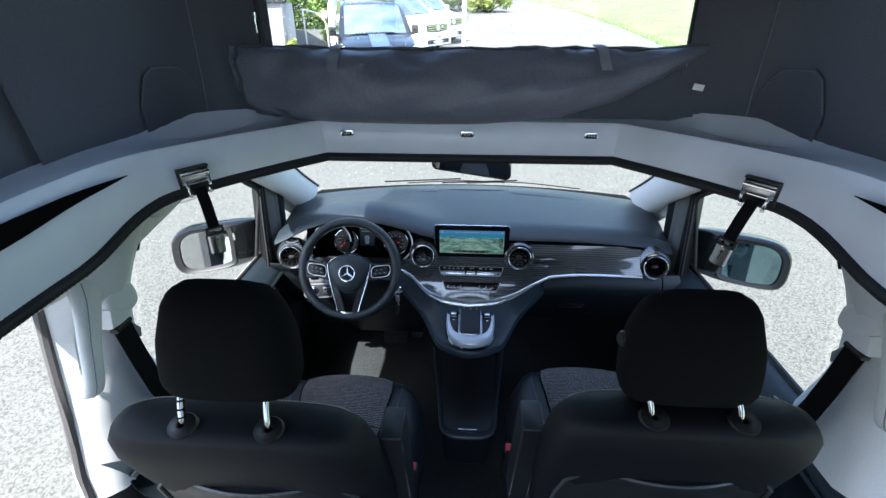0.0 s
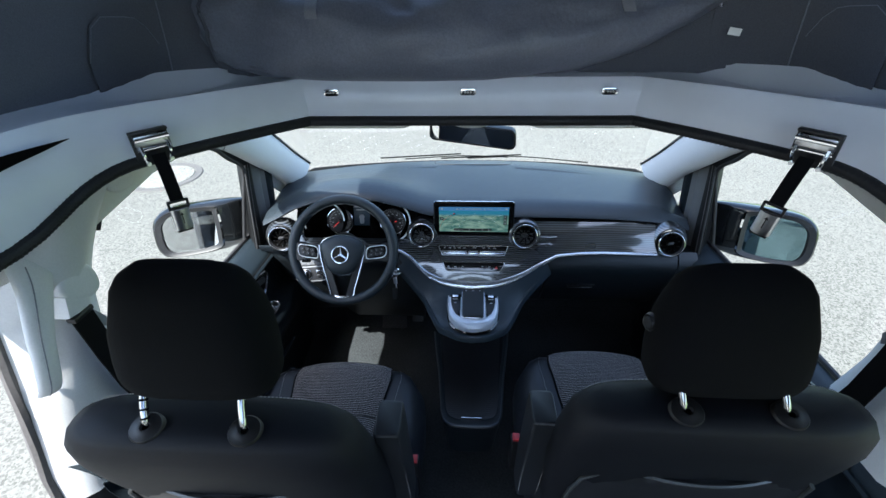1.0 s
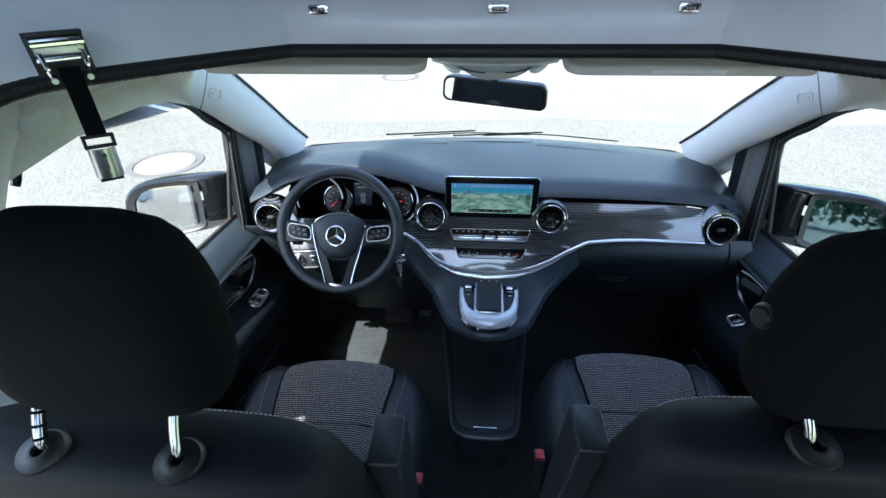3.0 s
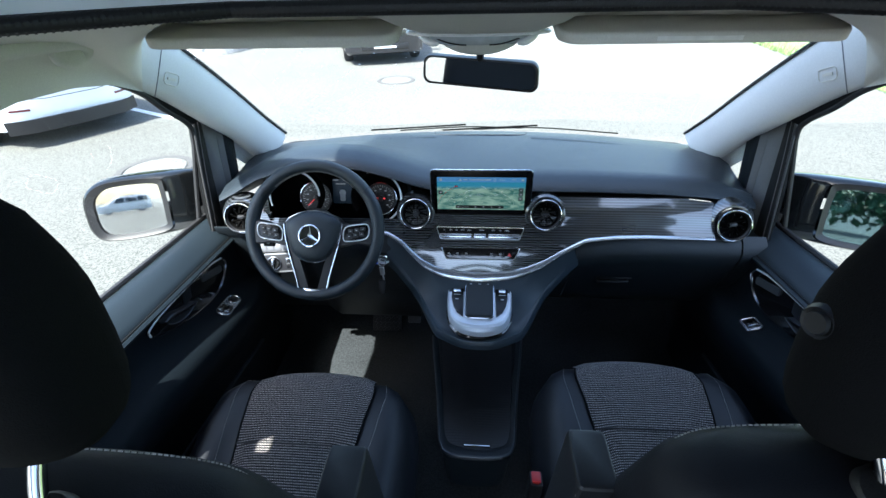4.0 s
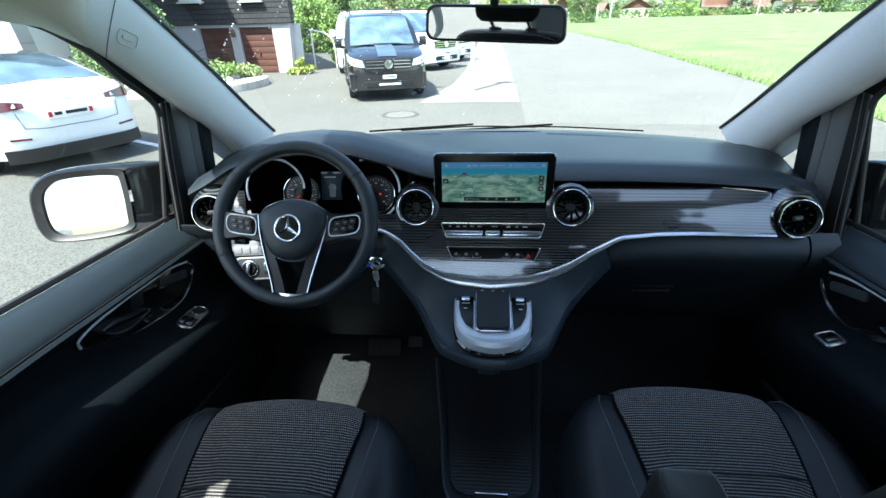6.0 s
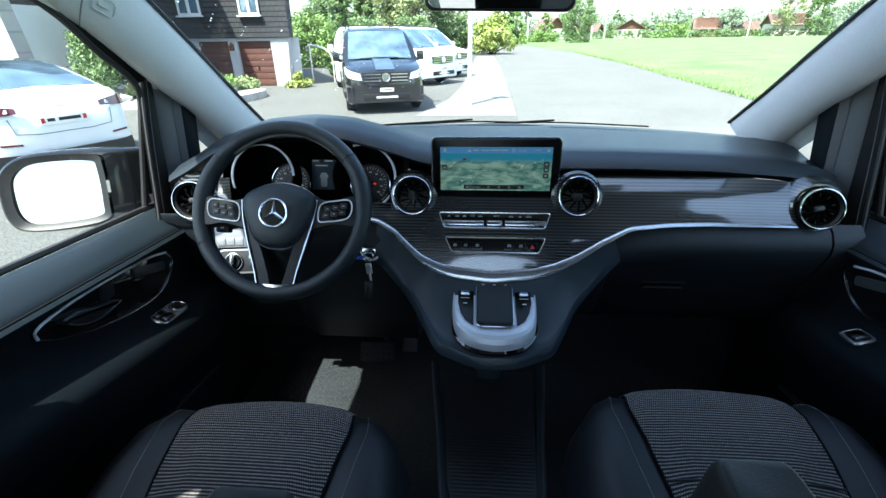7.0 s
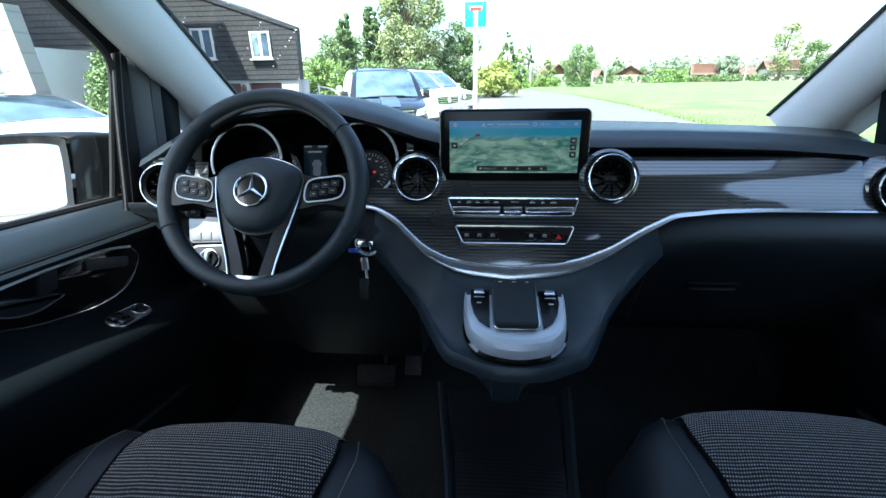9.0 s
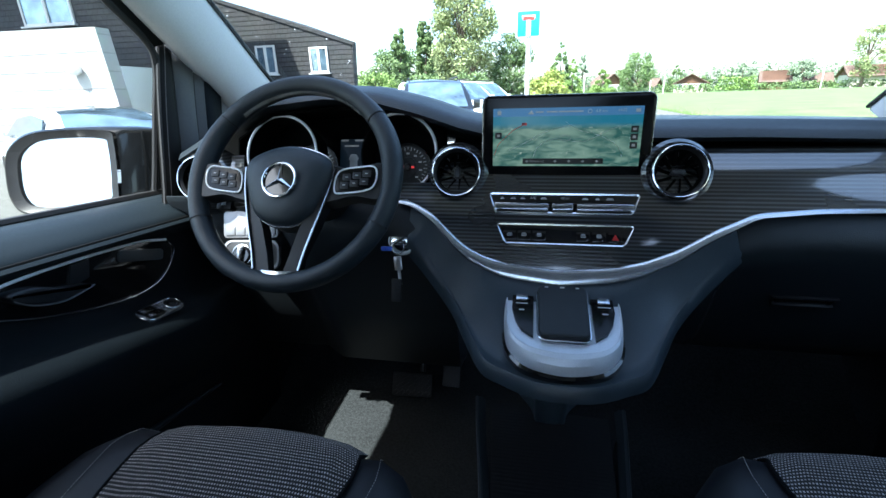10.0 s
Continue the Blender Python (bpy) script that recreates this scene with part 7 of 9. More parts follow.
    part("seat_base", join(box(cx - 0.22, cx + 0.22, 0.72 + y0, 1.18 + y0, 0.50, 0.62, 0.02), box(cx - 0.20, cx + 0.20, 0.76 + y0, 1.12 + y0, FLOOR_Z, 0.50, 0.02)), "black", s)
    # back
    rows = []
    stations = [(0.66, 0.195, 0.81), (0.74, 0.225, 0.80), (0.85, 0.240, 0.775), (0.98, 0.248, 0.745), (1.08, 0.250, 0.717), (1.17, 0.245, 0.690), (1.225, 0.241, 0.674), (1.268, 0.232, 0.666), (1.292, 0.217, 0.662), (1.305, 0.190, 0.660)]
    ys_back = y0
    y0 = yb
    for z, half, y in stations:
        x0 = cx + (cb - cx) * (z - 0.66) / 0.66
        thick = lerp(((0.6, 0.085), (1.0, 0.075), (1.20, 0.070), (1.27, 0.064), (1.306, 0.050)), z)
        ring = []
        for k in range(28):
            a = 2 * math.pi * k / 28
            c, sn2 = math.cos(a), math.sin(a)
            ring.append((x0 + half * math.copysign(abs(c) ** 0.42, c), y + y0 + thick * math.copysign(abs(sn2) ** 0.7, sn2) * (1 if sn2 < 0 else 0.85), z))
        rows.append(ring)
    x0 = cb
    rows.append([(x0 + 0.15 * math.cos(2 * math.pi * k / 28), 0.658 + y0 + 0.030 * math.sin(2 * math.pi * k / 28), 1.311) for k in range(28)])
    bk = part("backrest", loft(rows, True, caps=True), "backing", s, "blue-black leather backrest", smooth=70)
    # hard shell on the rear face
    rows2 = []
    for z, half in ((0.64, 0.19), (0.75, 0.205), (0.90, 0.215), (1.02, 0.212), (1.10, 0.200), (1.135, 0.175), (1.146, 0.12)):
        y = lerp([(q[0], q[2]) for q in stations], z) - lerp(((0.6, 0.085), (1.0, 0.075), (1.24, 0.062)), z)
        x1 = cx + (cb - cx) * (z - 0.66) / 0.66
        rows2.append([(x1 + half * u, y + y0 - 0.012 + 0.02 * u * u - (0.012 if abs(u) < 0.7 and z < 1.1 else 0), z) for u in [-1 + k / 8 for k in range(17)]])
    part("back_shell", loft(rows2, thick=0.01), "shell", bk, "smooth dark plastic back shell", smooth=60)
    part("shell_lip", tube([Vector(q) + Vector((0, -0.003, 0)) for q in [r[0] for r in rows2] + rows2[-1][1:-1] + [r[-1] for r in rows2[::-1]]], 0.004, 6), "housing", bk)
    # woven front of the backrest
    rows3 = []
    for z in [0.76 + 0.05 * i for i in range(11)]:
        y = lerp([(q[0], q[2]) for q in stations], z) + lerp(((0.6, 0.085), (1.0, 0.075), (1.24, 0.062), (1.32, 0.042)), z) * 0.85
        x1 = cx + (cb - cx) * (z - 0.66) / 0.66
        rows3.append([(x1 + 0.15 * u, y + y0 + 0.003 - 0.010 * u * u, z) for u in [-1 + k / 4 for k in range(9)]])
    part("back_insert", loft(rows3, thick=0.003), "weave", bk, "woven cloth centre")
    seam_pts = [Vector((cb + x, 0.660 + y0 + 0.038, z - 0.0355)) for x, z in ((-0.216, 1.290), (-0.195, 1.326), (-0.15, 1.340), (-0.08, 1.345), (0.0, 1.346), (0.08, 1.345), (0.15, 1.340), (0.195, 1.326), (0.216, 1.290), (0.226, 1.24))]
    sts = []
    dense = catmull(seam_pts, 12)
    for i in range(0, len(dense) - 1):
        sts.append(tube([dense[i], dense[i].lerp(dense[i + 1], 0.6)], 0.0009, 4))
    part("stitching", join(*sts), "stitch", bk, "pale contrast stitching")
    # head restraint
    hz = 1.462
    hr_rows = []
    for k in range(15):
        t = k / 14
        z = 1.348 - drop + 0.212 * t
        half = (0.109 if side > 0 else 0.110) * lerp(((0, 0.93), (0.04, 1.02), (0.12, 1.09), (0.35, 1.08), (0.55, 1.03), (0.7, 0.95), (0.86, 0.84), (0.95, 0.72), (1.0, 0.53)), t)
        dep = 0.054 * lerp(((0, 0.45), (0.06, 0.8), (0.2, 1.0), (0.6, 0.98), (0.85, 0.75), (0.95, 0.5), (1.0, 0.22)), t)
        yc = 0.690 + 0.018 * t
        ring = []
        for q in range(32):
            a = 2 * math.pi * q / 32
            c, sn2 = math.cos(a), math.sin(a)
            ring.append((cb + (0.018 if side > 0 else -0.016) - side * 0.014 * max(0, 1 - t / 0.7) + half * math.copysign(abs(c) ** 0.5, c), yc + y0 + dep * math.copysign(abs(sn2) ** 0.75, sn2), z))
        hr_rows.append(ring)
    hd = part("head_restraint", loft(hr_rows, True, caps=True), "cloth", s, "rounded charcoal head restraint", smooth=80)
    for sg in (-1, 1):
        part("side_seam", tube([Vector(r[16 if sg < 0 else 0]).lerp(Vector(r[20 if sg < 0 else 28]), 0.9) + Vector((0, -0.0002, 0)) for r in hr_rows[1:-1]], 0.0010, 6), "cloth", hd)
    if side < 0:
        part("release_button", moved(lathe([(0.0, 0.0045), (0.0075, 0.005), (0.009, 0.002), (0.011, 0.0035), (0.0135, -0.002)], 20), facing((0.2575, 0.766, 1.423), (-0.95, -0.28, 0.10)) @ Matrix.Diagonal((1.15, 1.15, 1, 1))), "nappa", hd)
    for dx in (-0.075, 0.075):
        stem = catmull([(cb + dx + 0.002, 0.634 + y0, 1.285), (cb + dx, 0.640 + y0, 1.315), (cb + dx - 0.004, 0.654 + y0, 1.338), (cb + dx - 0.006, 0.672 + y0, 1.362), (cb + dx - 0.006, 0.690 + y0, 1.39)], 4)
        po = part("post", tube(stem, 0.0062, 12), "post", s, "chromed steel post")
        if dx * side < 0 and side > 0:
            for q in (5, 7, 9):
                part("notch", tube([stem[q], stem[q].lerp(stem[q + 1], 0.45)], 0.0065, 10), "void", po)
        part("post_guide", moved(lathe([(0.026, -0.010), (0.026, 0.002), (0.0235, 0.0055), (0.014, 0.0068), (0.011, 0.0085), (0.0075, 0.0085), (0.006, 0.004)], 28), facing((cb + dx + 0.003, 0.635 + y0, 1.3105), (0, -0.30, 0.95), (0, 1, 0)) @ Matrix.Diagonal((1.0, 0.9, 1, 1))), "black", s, "black post guide")
    y0 = ys_back
    # armrest folded upright along the back
    ax = -0.158 if side > 0 else 0.129
    at = 1.192 if side > 0 else 1.173
    ay = 0.752 if side > 0 else 0.801
    rows4 = []
    for z, w, d, dy in ((at - 0.36, 0.024, 0.034, 0.055), (at - 0.25, 0.025, 0.038, 0.040), (at - 0.10, 0.0245, 0.040, 0.015), (at - 0.012, 0.024, 0.040, 0.002), (at - 0.004, 0.0235, 0.039, 0.0), (at - 0.001, 0.0222, 0.0372, 0.0), (at, 0.0205, 0.035, 0.0)):
        rows4.append([(ax + w * math.copysign(abs(math.cos(a)) ** 0.22, math.cos(a)), ay + dy + d * math.copysign(abs(math.sin(a)) ** 0.3, math.sin(a)), z) for a in (2 * math.pi * q / 20 for q in range(20))])
    ar = part("armrest", loft(rows4, True, caps=True), "nappa", s, "slim armrest folded upright", smooth=24)
    for sg in (-1, 1):
        sts = []
        for q in range(26):
            z = at - 0.02 - 0.012 * q
            yy = ay + lerp(((at - 0.36, 0.055), (at - 0.25, 0.040), (at - 0.10, 0.015), (at, 0.0)), z) - 0.0385
            sts.append(tube([(ax + sg * 0.0215, yy + 0.003, z), (ax + sg * 0.0215, yy + 0.003, z - 0.007)], 0.0007, 4))
        part("stitching", join(*sts), "stitch", ar)
    # buckle stalk
    bs = thing("belt_buckle", (ax, 0.95 + y0, 0.62), "black belt buckle with a red release button", "belt buckle", "belt buckles")
    part("buckle_body", box(ax - 0.014, ax + 0.014, 0.93 + y0, 0.965 + y0, 0.60, 0.735, 0.006), "black", bs)
    part("red_button", box(ax - 0.010, ax + 0.010, 0.935 + y0, 0.960 + y0, 0.733, 0.740, 0.003), "red", bs, "red release button")
    return s


seat(-0.406, -0.420, 0.0, 0.0, 0.0, 1, "black driver's seat with woven cloth centre and folded armrest")
seat(0.405, 0.384, 0.078, 0.058, 0.034, -1, "black passenger seat with woven cloth centre and folded armrest")

# ---------- outside: ground ----------
def sheet(name, pts, z, mat, label, category, step=0.0):
    bm = bmesh.new()
    bm.faces.new([bm.verts.new((x, y, z)) for x, y in pts])
    return solo(name, bm, mat, label, category, "structure", smooth=0)


bm = bmesh.new()
R0 = 2500
bm.faces.new([bm.verts.new((R0 * math.cos(a), R0 * math.sin(a), GZ)) for a in (2 * math.pi * k / 48 for k in range(48))])
solo("ground", bm, "asphalt", "sunlit coarse grey asphalt yard", "ground", "structure", smooth=0)
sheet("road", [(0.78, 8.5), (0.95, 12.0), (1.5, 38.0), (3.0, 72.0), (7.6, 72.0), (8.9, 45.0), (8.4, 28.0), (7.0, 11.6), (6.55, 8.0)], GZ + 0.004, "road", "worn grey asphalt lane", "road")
# same asphalt ahead; the glare over it is put into a lighter colour
YARD = [(-30, 6.9), (-9, 6.4), (-4.5, 6.7), (-1.5, 6.5), (1.2, 6.8), (3.4, 6.5), (6.3, 6.7), (6.5, 8.5), (0.78, 8.5), (0.95, 12.0), (1.2, 24.0), (-30, 24.0)]
sheet("yard", YARD, GZ + 0.002, "yard", "asphalt of the yard ahead, lightened in colour for the glare", "yard")
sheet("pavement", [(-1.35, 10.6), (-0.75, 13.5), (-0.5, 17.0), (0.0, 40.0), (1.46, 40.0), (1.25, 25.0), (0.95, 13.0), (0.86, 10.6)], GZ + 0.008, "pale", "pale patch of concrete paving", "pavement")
FIELD_EDGE = [(6.0, -20), (6.15, 4.0), (7.0, 11.6), (8.4, 28.0), (8.9, 45.0), (7.7, 72.0), (6.0, 95.0)]
rows = []
fe = catmull([(x, y, 0) for x, y in FIELD_EDGE], 8)
for i, p in enumerate(fe):
    wob = 0.10 * noise.noise(Vector((p.y * 0.9, 3.1, 0))) + 0.05 * noise.noise(Vector((p.y * 3.1, 1.1, 0)))
    a = Vector((p.x + wob, p.y, GZ + 0.012))
    rows.append([a] + [Vector((p.x + 160 * (k / 12) ** 2.2, p.y + 60 * (i / len(fe)) * (k / 12), GZ + 0.05 + 0.15 * min(1, k / 4))) for k in range(1, 13)])
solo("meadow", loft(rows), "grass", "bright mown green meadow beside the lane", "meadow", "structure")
sheet("far_meadow", [(-200, 95), (-200, 1500), (900, 1500), (900, 95)], GZ + 0.02, "grass", "distant green land", "meadow")

# tufts along the meadow's edge and over its nearer part
rng = np.random.default_rng(5)
vv, ff = [], []
for k in range(9000):
    y = 4 + 41 * rng.random() ** 1.7
    ex = lerp([(b, a) for a, b in FIELD_EDGE], y)
    x = ex - 0.12 + 9 * rng.random() ** 2.4
    h, w, a = 0.05 + 0.10 * rng.random(), 0.012 + 0.012 * rng.random(), rng.random() * 6.28
    lx, ly = (rng.random(2) - 0.5) * 0.1
    z = GZ + 0.02 + 0.03 * min(1, max(0, (x - ex) / 2))
    i = len(vv)
    c, s_ = math.cos(a) * w, math.sin(a) * w
    vv += [(x - c, y - s_, z), (x + c, y + s_, z), (x + lx, y + ly, z + h)]
    ff.append((i, i + 1, i + 2))
me = bpy.data.meshes.new("grass_tufts")
me.from_pydata(vv, [], ff)
me.materials.append(MAT["blade"])
tagged(new("grass_tufts", me), "loose grass tufts along the lane's edge", "grass", kind="stuff")


def manhole(x, y, r):
    m = thing("manhole_cover", (x, y, GZ), "round cast-iron manhole cover with a concrete ring", "manhole cover", "manhole covers")
    part("ring", moved(lathe([(r * 0.82, 0.006), (r * 0.84, 0.014), (r, 0.014), (r * 1.03, 0.0)], 40), Matrix.Translation((x, y, GZ))), "iron", m)
    part("lid", moved(lathe([(0.0, 0.013), (r * 0.78, 0.013), (r * 0.80, 0.006)], 40), Matrix.Translation((x, y, GZ))), "road", m, "concrete-filled lid")


manhole(-3.58, 4.90, 0.40)
manhole(-1.55, 9.35, 0.36)
bm = join(*[moved(box(-0.05, 0.05, -2.5, 2.5, 0, 0.004), Matrix.Translation((x, y, GZ + 0.002)) @ pose(0, 0, 0, 0, 0, 63)) for x, y in ((-6.8, 8.0), (-8.4, 4.9))])
solo("parking_line", bm, "paleline", "worn white parking bay lines", "road marking", "structure")

# rockery with a stone kerb
outline = catmull([(-6.55, 12.55, 0), (-6.35, 14.3, 0), (-7.6, 15.2, 0), (-9.6, 14.9, 0), (-11.2, 13.2, 0), (-10.5, 11.6, 0), (-8.0, 11.8, 0)], 5, True)
bed = thing("rockery", (-8.4, 13.4, GZ), "raised rockery bed with pale stones and a low kerb", "rockery")
part("kerb_wall", moved(prism([(p.x, p.y) for p in outline], 0.20, 0.02), Matrix.Translation((0, 0, GZ))), "stone", bed)
for k in range(38):
    a = rng.random() * 6.28
    q = outline[int(rng.random() * len(outline))]
    c = Vector((-8.4, 13.4, 0)).lerp(q, 0.35 + 0.6 * rng.random())
    sz = 0.10 + 0.22 * rng.random()
    part("stone", blob((c.x, c.y, GZ + 0.22), (sz, sz * 0.8, sz * 0.55), 0.5, k, 1), "stone", bed)


# ---------- plants ----------
def leaf_cloud(centres, per, size, spread, seed, flat=0.0):
    """Small leaf blades scattered round clump centres: a list of (point, radius)."""
    g = np.random.default_rng(seed)
    c = np.array([p for p, r in centres])
    rad = np.array([r for p, r in centres])
    n = len(centres) * per
    idx = np.repeat(np.arange(len(centres)), per)
    d = g.normal(size=(n, 3))
    d /= np.linalg.norm(d, axis=1)[:, None]
    rr = rad[idx] * (0.55 + 0.55 * g.random(n))
    pos = c[idx] + d * rr[:, None] * np.array([1, 1, 0.85])
    nrm = d + g.normal(size=(n, 3)) * 0.7
    nrm /= np.linalg.norm(nrm, axis=1)[:, None]
    t = np.cross(nrm, g.normal(size=(n, 3)))
    t /= np.linalg.norm(t, axis=1)[:, None]
    b = np.cross(nrm, t)
    s = size * (0.6 + 0.8 * g.random(n))
    v = np.empty((n, 4, 3))
    v[:, 0] = pos - t * s[:, None]
    v[:, 1] = pos + b * s[:, None] * 0.55 + nrm * s[:, None] * 0.15
    v[:, 2] = pos + t * s[:, None]
    v[:, 3] = pos - b * s[:, None] * 0.55 + nrm * s[:, None] * 0.15
    verts = v.reshape(-1, 3)
    faces = np.arange(n * 4).reshape(-1, 4)
    return verts, faces


def crown_part(parent, verts, faces, mat, label=""):
    base = np.array(BASE[parent.name])
    me = bpy.data.meshes.new("crown")
    me.from_pydata((verts - base).tolist(), [], faces.tolist())
    me.materials.append(MAT[mat])
    ob = new("crown", me)
    ob.parent = parent
    BASE[ob.name] = BASE[parent.name]
    return tagged(ob, label)


def tree(x, y, h, w, mat, seed, label, form="round", clumps=60, per=60, leaf=0.22, bare=0.2, category="tree", z0=None):
    g = np.random.default_rng(seed)
    zb = GZ if z0 is None else z0
    t = thing("tree", (x, y, zb), label, category, "trees")
    top = zb + h
    trunk = [(x + 0.04 * h * k / 5 * (g.random() - 0.5), y + 0.04 * h * k / 5 * (g.random() - 0.5), zb + h * 0.82 * k / 5) for k in range(6)]
    limbs = [tube(trunk, [0.028 * h * (1 - 0.17 * k) for k in range(6)], 7)]
    cs = []
    for k in range(clumps):
        u = g.random()
        a = g.random() * 6.28
        if form == "cone":
            zz = bare + (1 - bare) * u ** 1.25
            r = w / 2 * (1 - (zz - bare) / (1 - bare)) ** 0.8 * (0.75 + 0.25 * g.random()) + 0.02 * w
            size = 0.13 * w * (1.25 - zz)
        elif form == "column":
            zz = bare + (1 - bare) * u
            r = w / 2 * math.sin(math.pi * min(1, 0.15 + 0.85 * (1 - zz))) ** 0.6 * (0.5 + 0.3 * g.random())
            size = 0.28 * w * (1.15 - 0.7 * zz)
        else:
            zz = bare + (1 - bare) * (0.04 + 0.92 * u)
            q = (zz - bare) / (1 - bare)
            r = w / 2 * math.sin(math.pi * (0.12 + 0.80 * q)) ** 0.7 * (0.35 + 0.6 * g.random() ** 0.5)
            size = (0.10 + 0.09 * g.random()) * w
        p = (x + r * math.cos(a), y + r * math.sin(a), zb + h * zz - size * 0.3)
        cs.append((p, size))
        if k % 4 == 0 and form == "round":
            j = min(5, max(1, int(5 * zz * 0.8)))
            limbs.append(tube([trunk[j], Vector(trunk[j]).lerp(Vector(p), 0.55) + Vector((0, 0, 0.03 * h)), p], [0.010 * h, 0.006 * h, 0.003 * h], 5))
    part("trunk", join(*limbs), "bark", t)
    v, f = leaf_cloud(cs, per, leaf, 1, seed)
    crown_part(t, v, f, mat)
    return t


def bush(x, y, w, h, mat, seed, label, per=70, leaf=0.10, clumps=26, z0=None):
    g = np.random.default_rng(seed)
    zb = GZ if z0 is None else z0
    t = thing("bush", (x, y, zb), label, "bush", "bushes")
    cs = []
    stems = []
    for k in range(clumps):
        a, r, q = g.random() * 6.28, w / 2 * g.random() ** 0.5, g.random()
        zz = h * (0.15 + 0.75 * q * (1 - 0.45 * (2 * r / w) ** 2))
        p = (x + r * math.cos(a), y + r * math.sin(a), zb + zz)
        cs.append((p, w * (0.13 + 0.07 * g.random())))
        if k % 3 == 0:
            stems.append(tube([(x + 0.1 * r * math.cos(a), y + 0.1 * r * math.sin(a), zb), p], [0.02 * h, 0.008 * h], 5))
    part("stems", join(*stems), "bark", t)
    v, f = leaf_cloud(cs, per, leaf, 1, seed)
    crown_part(t, v, f, mat)
    return t


def hedge(pts, w, h, mat, seed, label, leaf=0.25, per=40):
    g = np.random.default_rng(seed)
    cs = []
    p = [Vector((a, b, 0)) for a, b in pts]
    for a, b in zip(p, p[1:]):
        n = max(2, int((b - a).length / (w * 0.5)))
        for k in range(n):
            q = a.lerp(b, k / n)
            for zz in (0.3, 0.75):
                cs.append(((q.x + (g.random() - 0.5) * w * 0.4, q.y + (g.random() - 0.5) * w * 0.4, GZ + h * zz * (0.9 + 0.25 * g.random())), w * 0.42))
    v, f = leaf_cloud(cs, per, leaf, 1, seed)
    me = bpy.data.meshes.new("hedge")
    me.from_pydata(v.tolist(), [], f.tolist())
    me.materials.append(MAT[mat])
    return tagged(new("hedge", me), label, "hedge", kind="stuff")


tree(-13.2, 47, 7.6, 1.7, "leaf", 11, "slim dark green columnar cypress", "column", 90, 240, 0.10, 0.03, "cypress")
tree(-10.6, 47, 8.0, 1.8, "leaf", 12, "slim dark green columnar cypress", "column", 90, 240, 0.10, 0.03, "cypress")
tree(-6.2, 43, 12.5, 5.6, "leafpale", 13, "tall leafy tree with pale green foliage", "round", 120, 220, 0.11, 0.08)
tree(-2.2, 46, 6.6, 4.2, "leaf", 14, "broad green tree behind the parked vans", "round", 70, 150, 0.11, 0.05)
tree(-15.5, 53, 6.4, 6.5, "leaf", 15, "broad green tree behind the house", "round", 70, 150, 0.13, 0.05)
tree(-11.0, 54, 6.0, 5.0, "leaf", 16, "broad green tree behind the house", "round", 60, 140, 0.13, 0.05)
tree(-9.4, 28, 2.9, 3.0, "leafbright", 17, "bright green shrubby tree beside the house", "round", 60, 150, 0.075, 0.02)
tree(-6.8, 30, 2.6, 2.6, "leaf", 18, "dark green shrubby tree beside the house", "round", 50, 140, 0.075, 0.02)
tree(-4.2, 34, 2.8, 3.0, "leaf", 19, "dark green shrub behind the vans", "round", 50, 130, 0.08, 0.02)
tree(-9.30, 12.75, 4.6, 2.3, "leaf", 20, "upright green conifer beside the grey wall", "cone", 170, 260, 0.045, 0.10, "conifer", GZ + 0.2)
bush(1.3, 44, 3.8, 3.3, "leafyellow", 21, "large yellow-green bush beside the lane", 90, 0.14, 40)
tree(4.6, 86, 9.2, 5.0, "leaf", 22, "green conifer beyond the lane", "cone", 80, 110, 0.15, 0.06, "conifer")
tree(6.6, 84, 6.4, 3.6, "leafbright", 23, "fresh green young tree beyond the lane", "cone", 60, 110, 0.13, 0.08)
tree(10.2, 105, 9.0, 4.0, "leafhazed", 24, "hazy bluish conifer beyond the lane", "cone", 60, 100, 0.15, 0.05, "conifer")
tree(17.0, 84, 7.2, 5.2, "leaf", 25, "rounded green tree beyond the meadow", "round", 70, 130, 0.13, 0.03)
tree(13.0, 95, 5.2, 4.6, "leafbright", 26, "low green tree beyond the meadow", "cone", 60, 110, 0.13, 0.03)
bush(-6.3, 16.9, 0.8, 0.55, "leafyellow", 27, "small yellow-green shrub beside the garage", 60, 0.06, 14)
bush(-4.9, 19.3, 1.5, 0.9, "leafbright", 28, "low green shrub at the drive's edge", 70, 0.07, 18)
bush(-5.9, 21.5, 1.8, 1.3, "leafyellow", 29, "yellow-green shrub at the drive's edge", 70, 0.08, 18)
bush(-9.2, 14.2, 1.0, 1.3, "leafyellow", 30, "feathery yellow shrub in the rockery", 70, 0.06, 16, GZ + 0.2)
bush(-7.6, 13.6, 1.3, 0.45, "leafbright", 31, "low green ground cover in the rockery", 90, 0.045, 24, GZ + 0.2)
bush(-8.7, 12.7, 1.1, 0.4, "leafpale", 32, "low pale ground cover in the rockery", 90, 0.045, 24, GZ + 0.2)
bush(-7.0, 14.5, 0.8, 0.35, "leafpale", 33, "low pale ground cover in the rockery", 80, 0.045, 18, GZ + 0.2)
g2 = np.random.default_rng(77)
for k in range(26):
    x = 24 + 130 * k / 26 + 4 * g2.random()
    y = 165 + 30 * g2.random()
    h = 4.5 + 4.5 * g2.random() + (4 if k > 19 else 0)
    tree(x, y, h, h * (0.7 + 0.3 * g2.random()), ("leafhazed", "leaf", "leafhazed")[k % 3], 100 + k, "hazy green tree among the far houses", "cone" if k % 4 == 0 else "round", 40, 60, 0.28, 0.05)
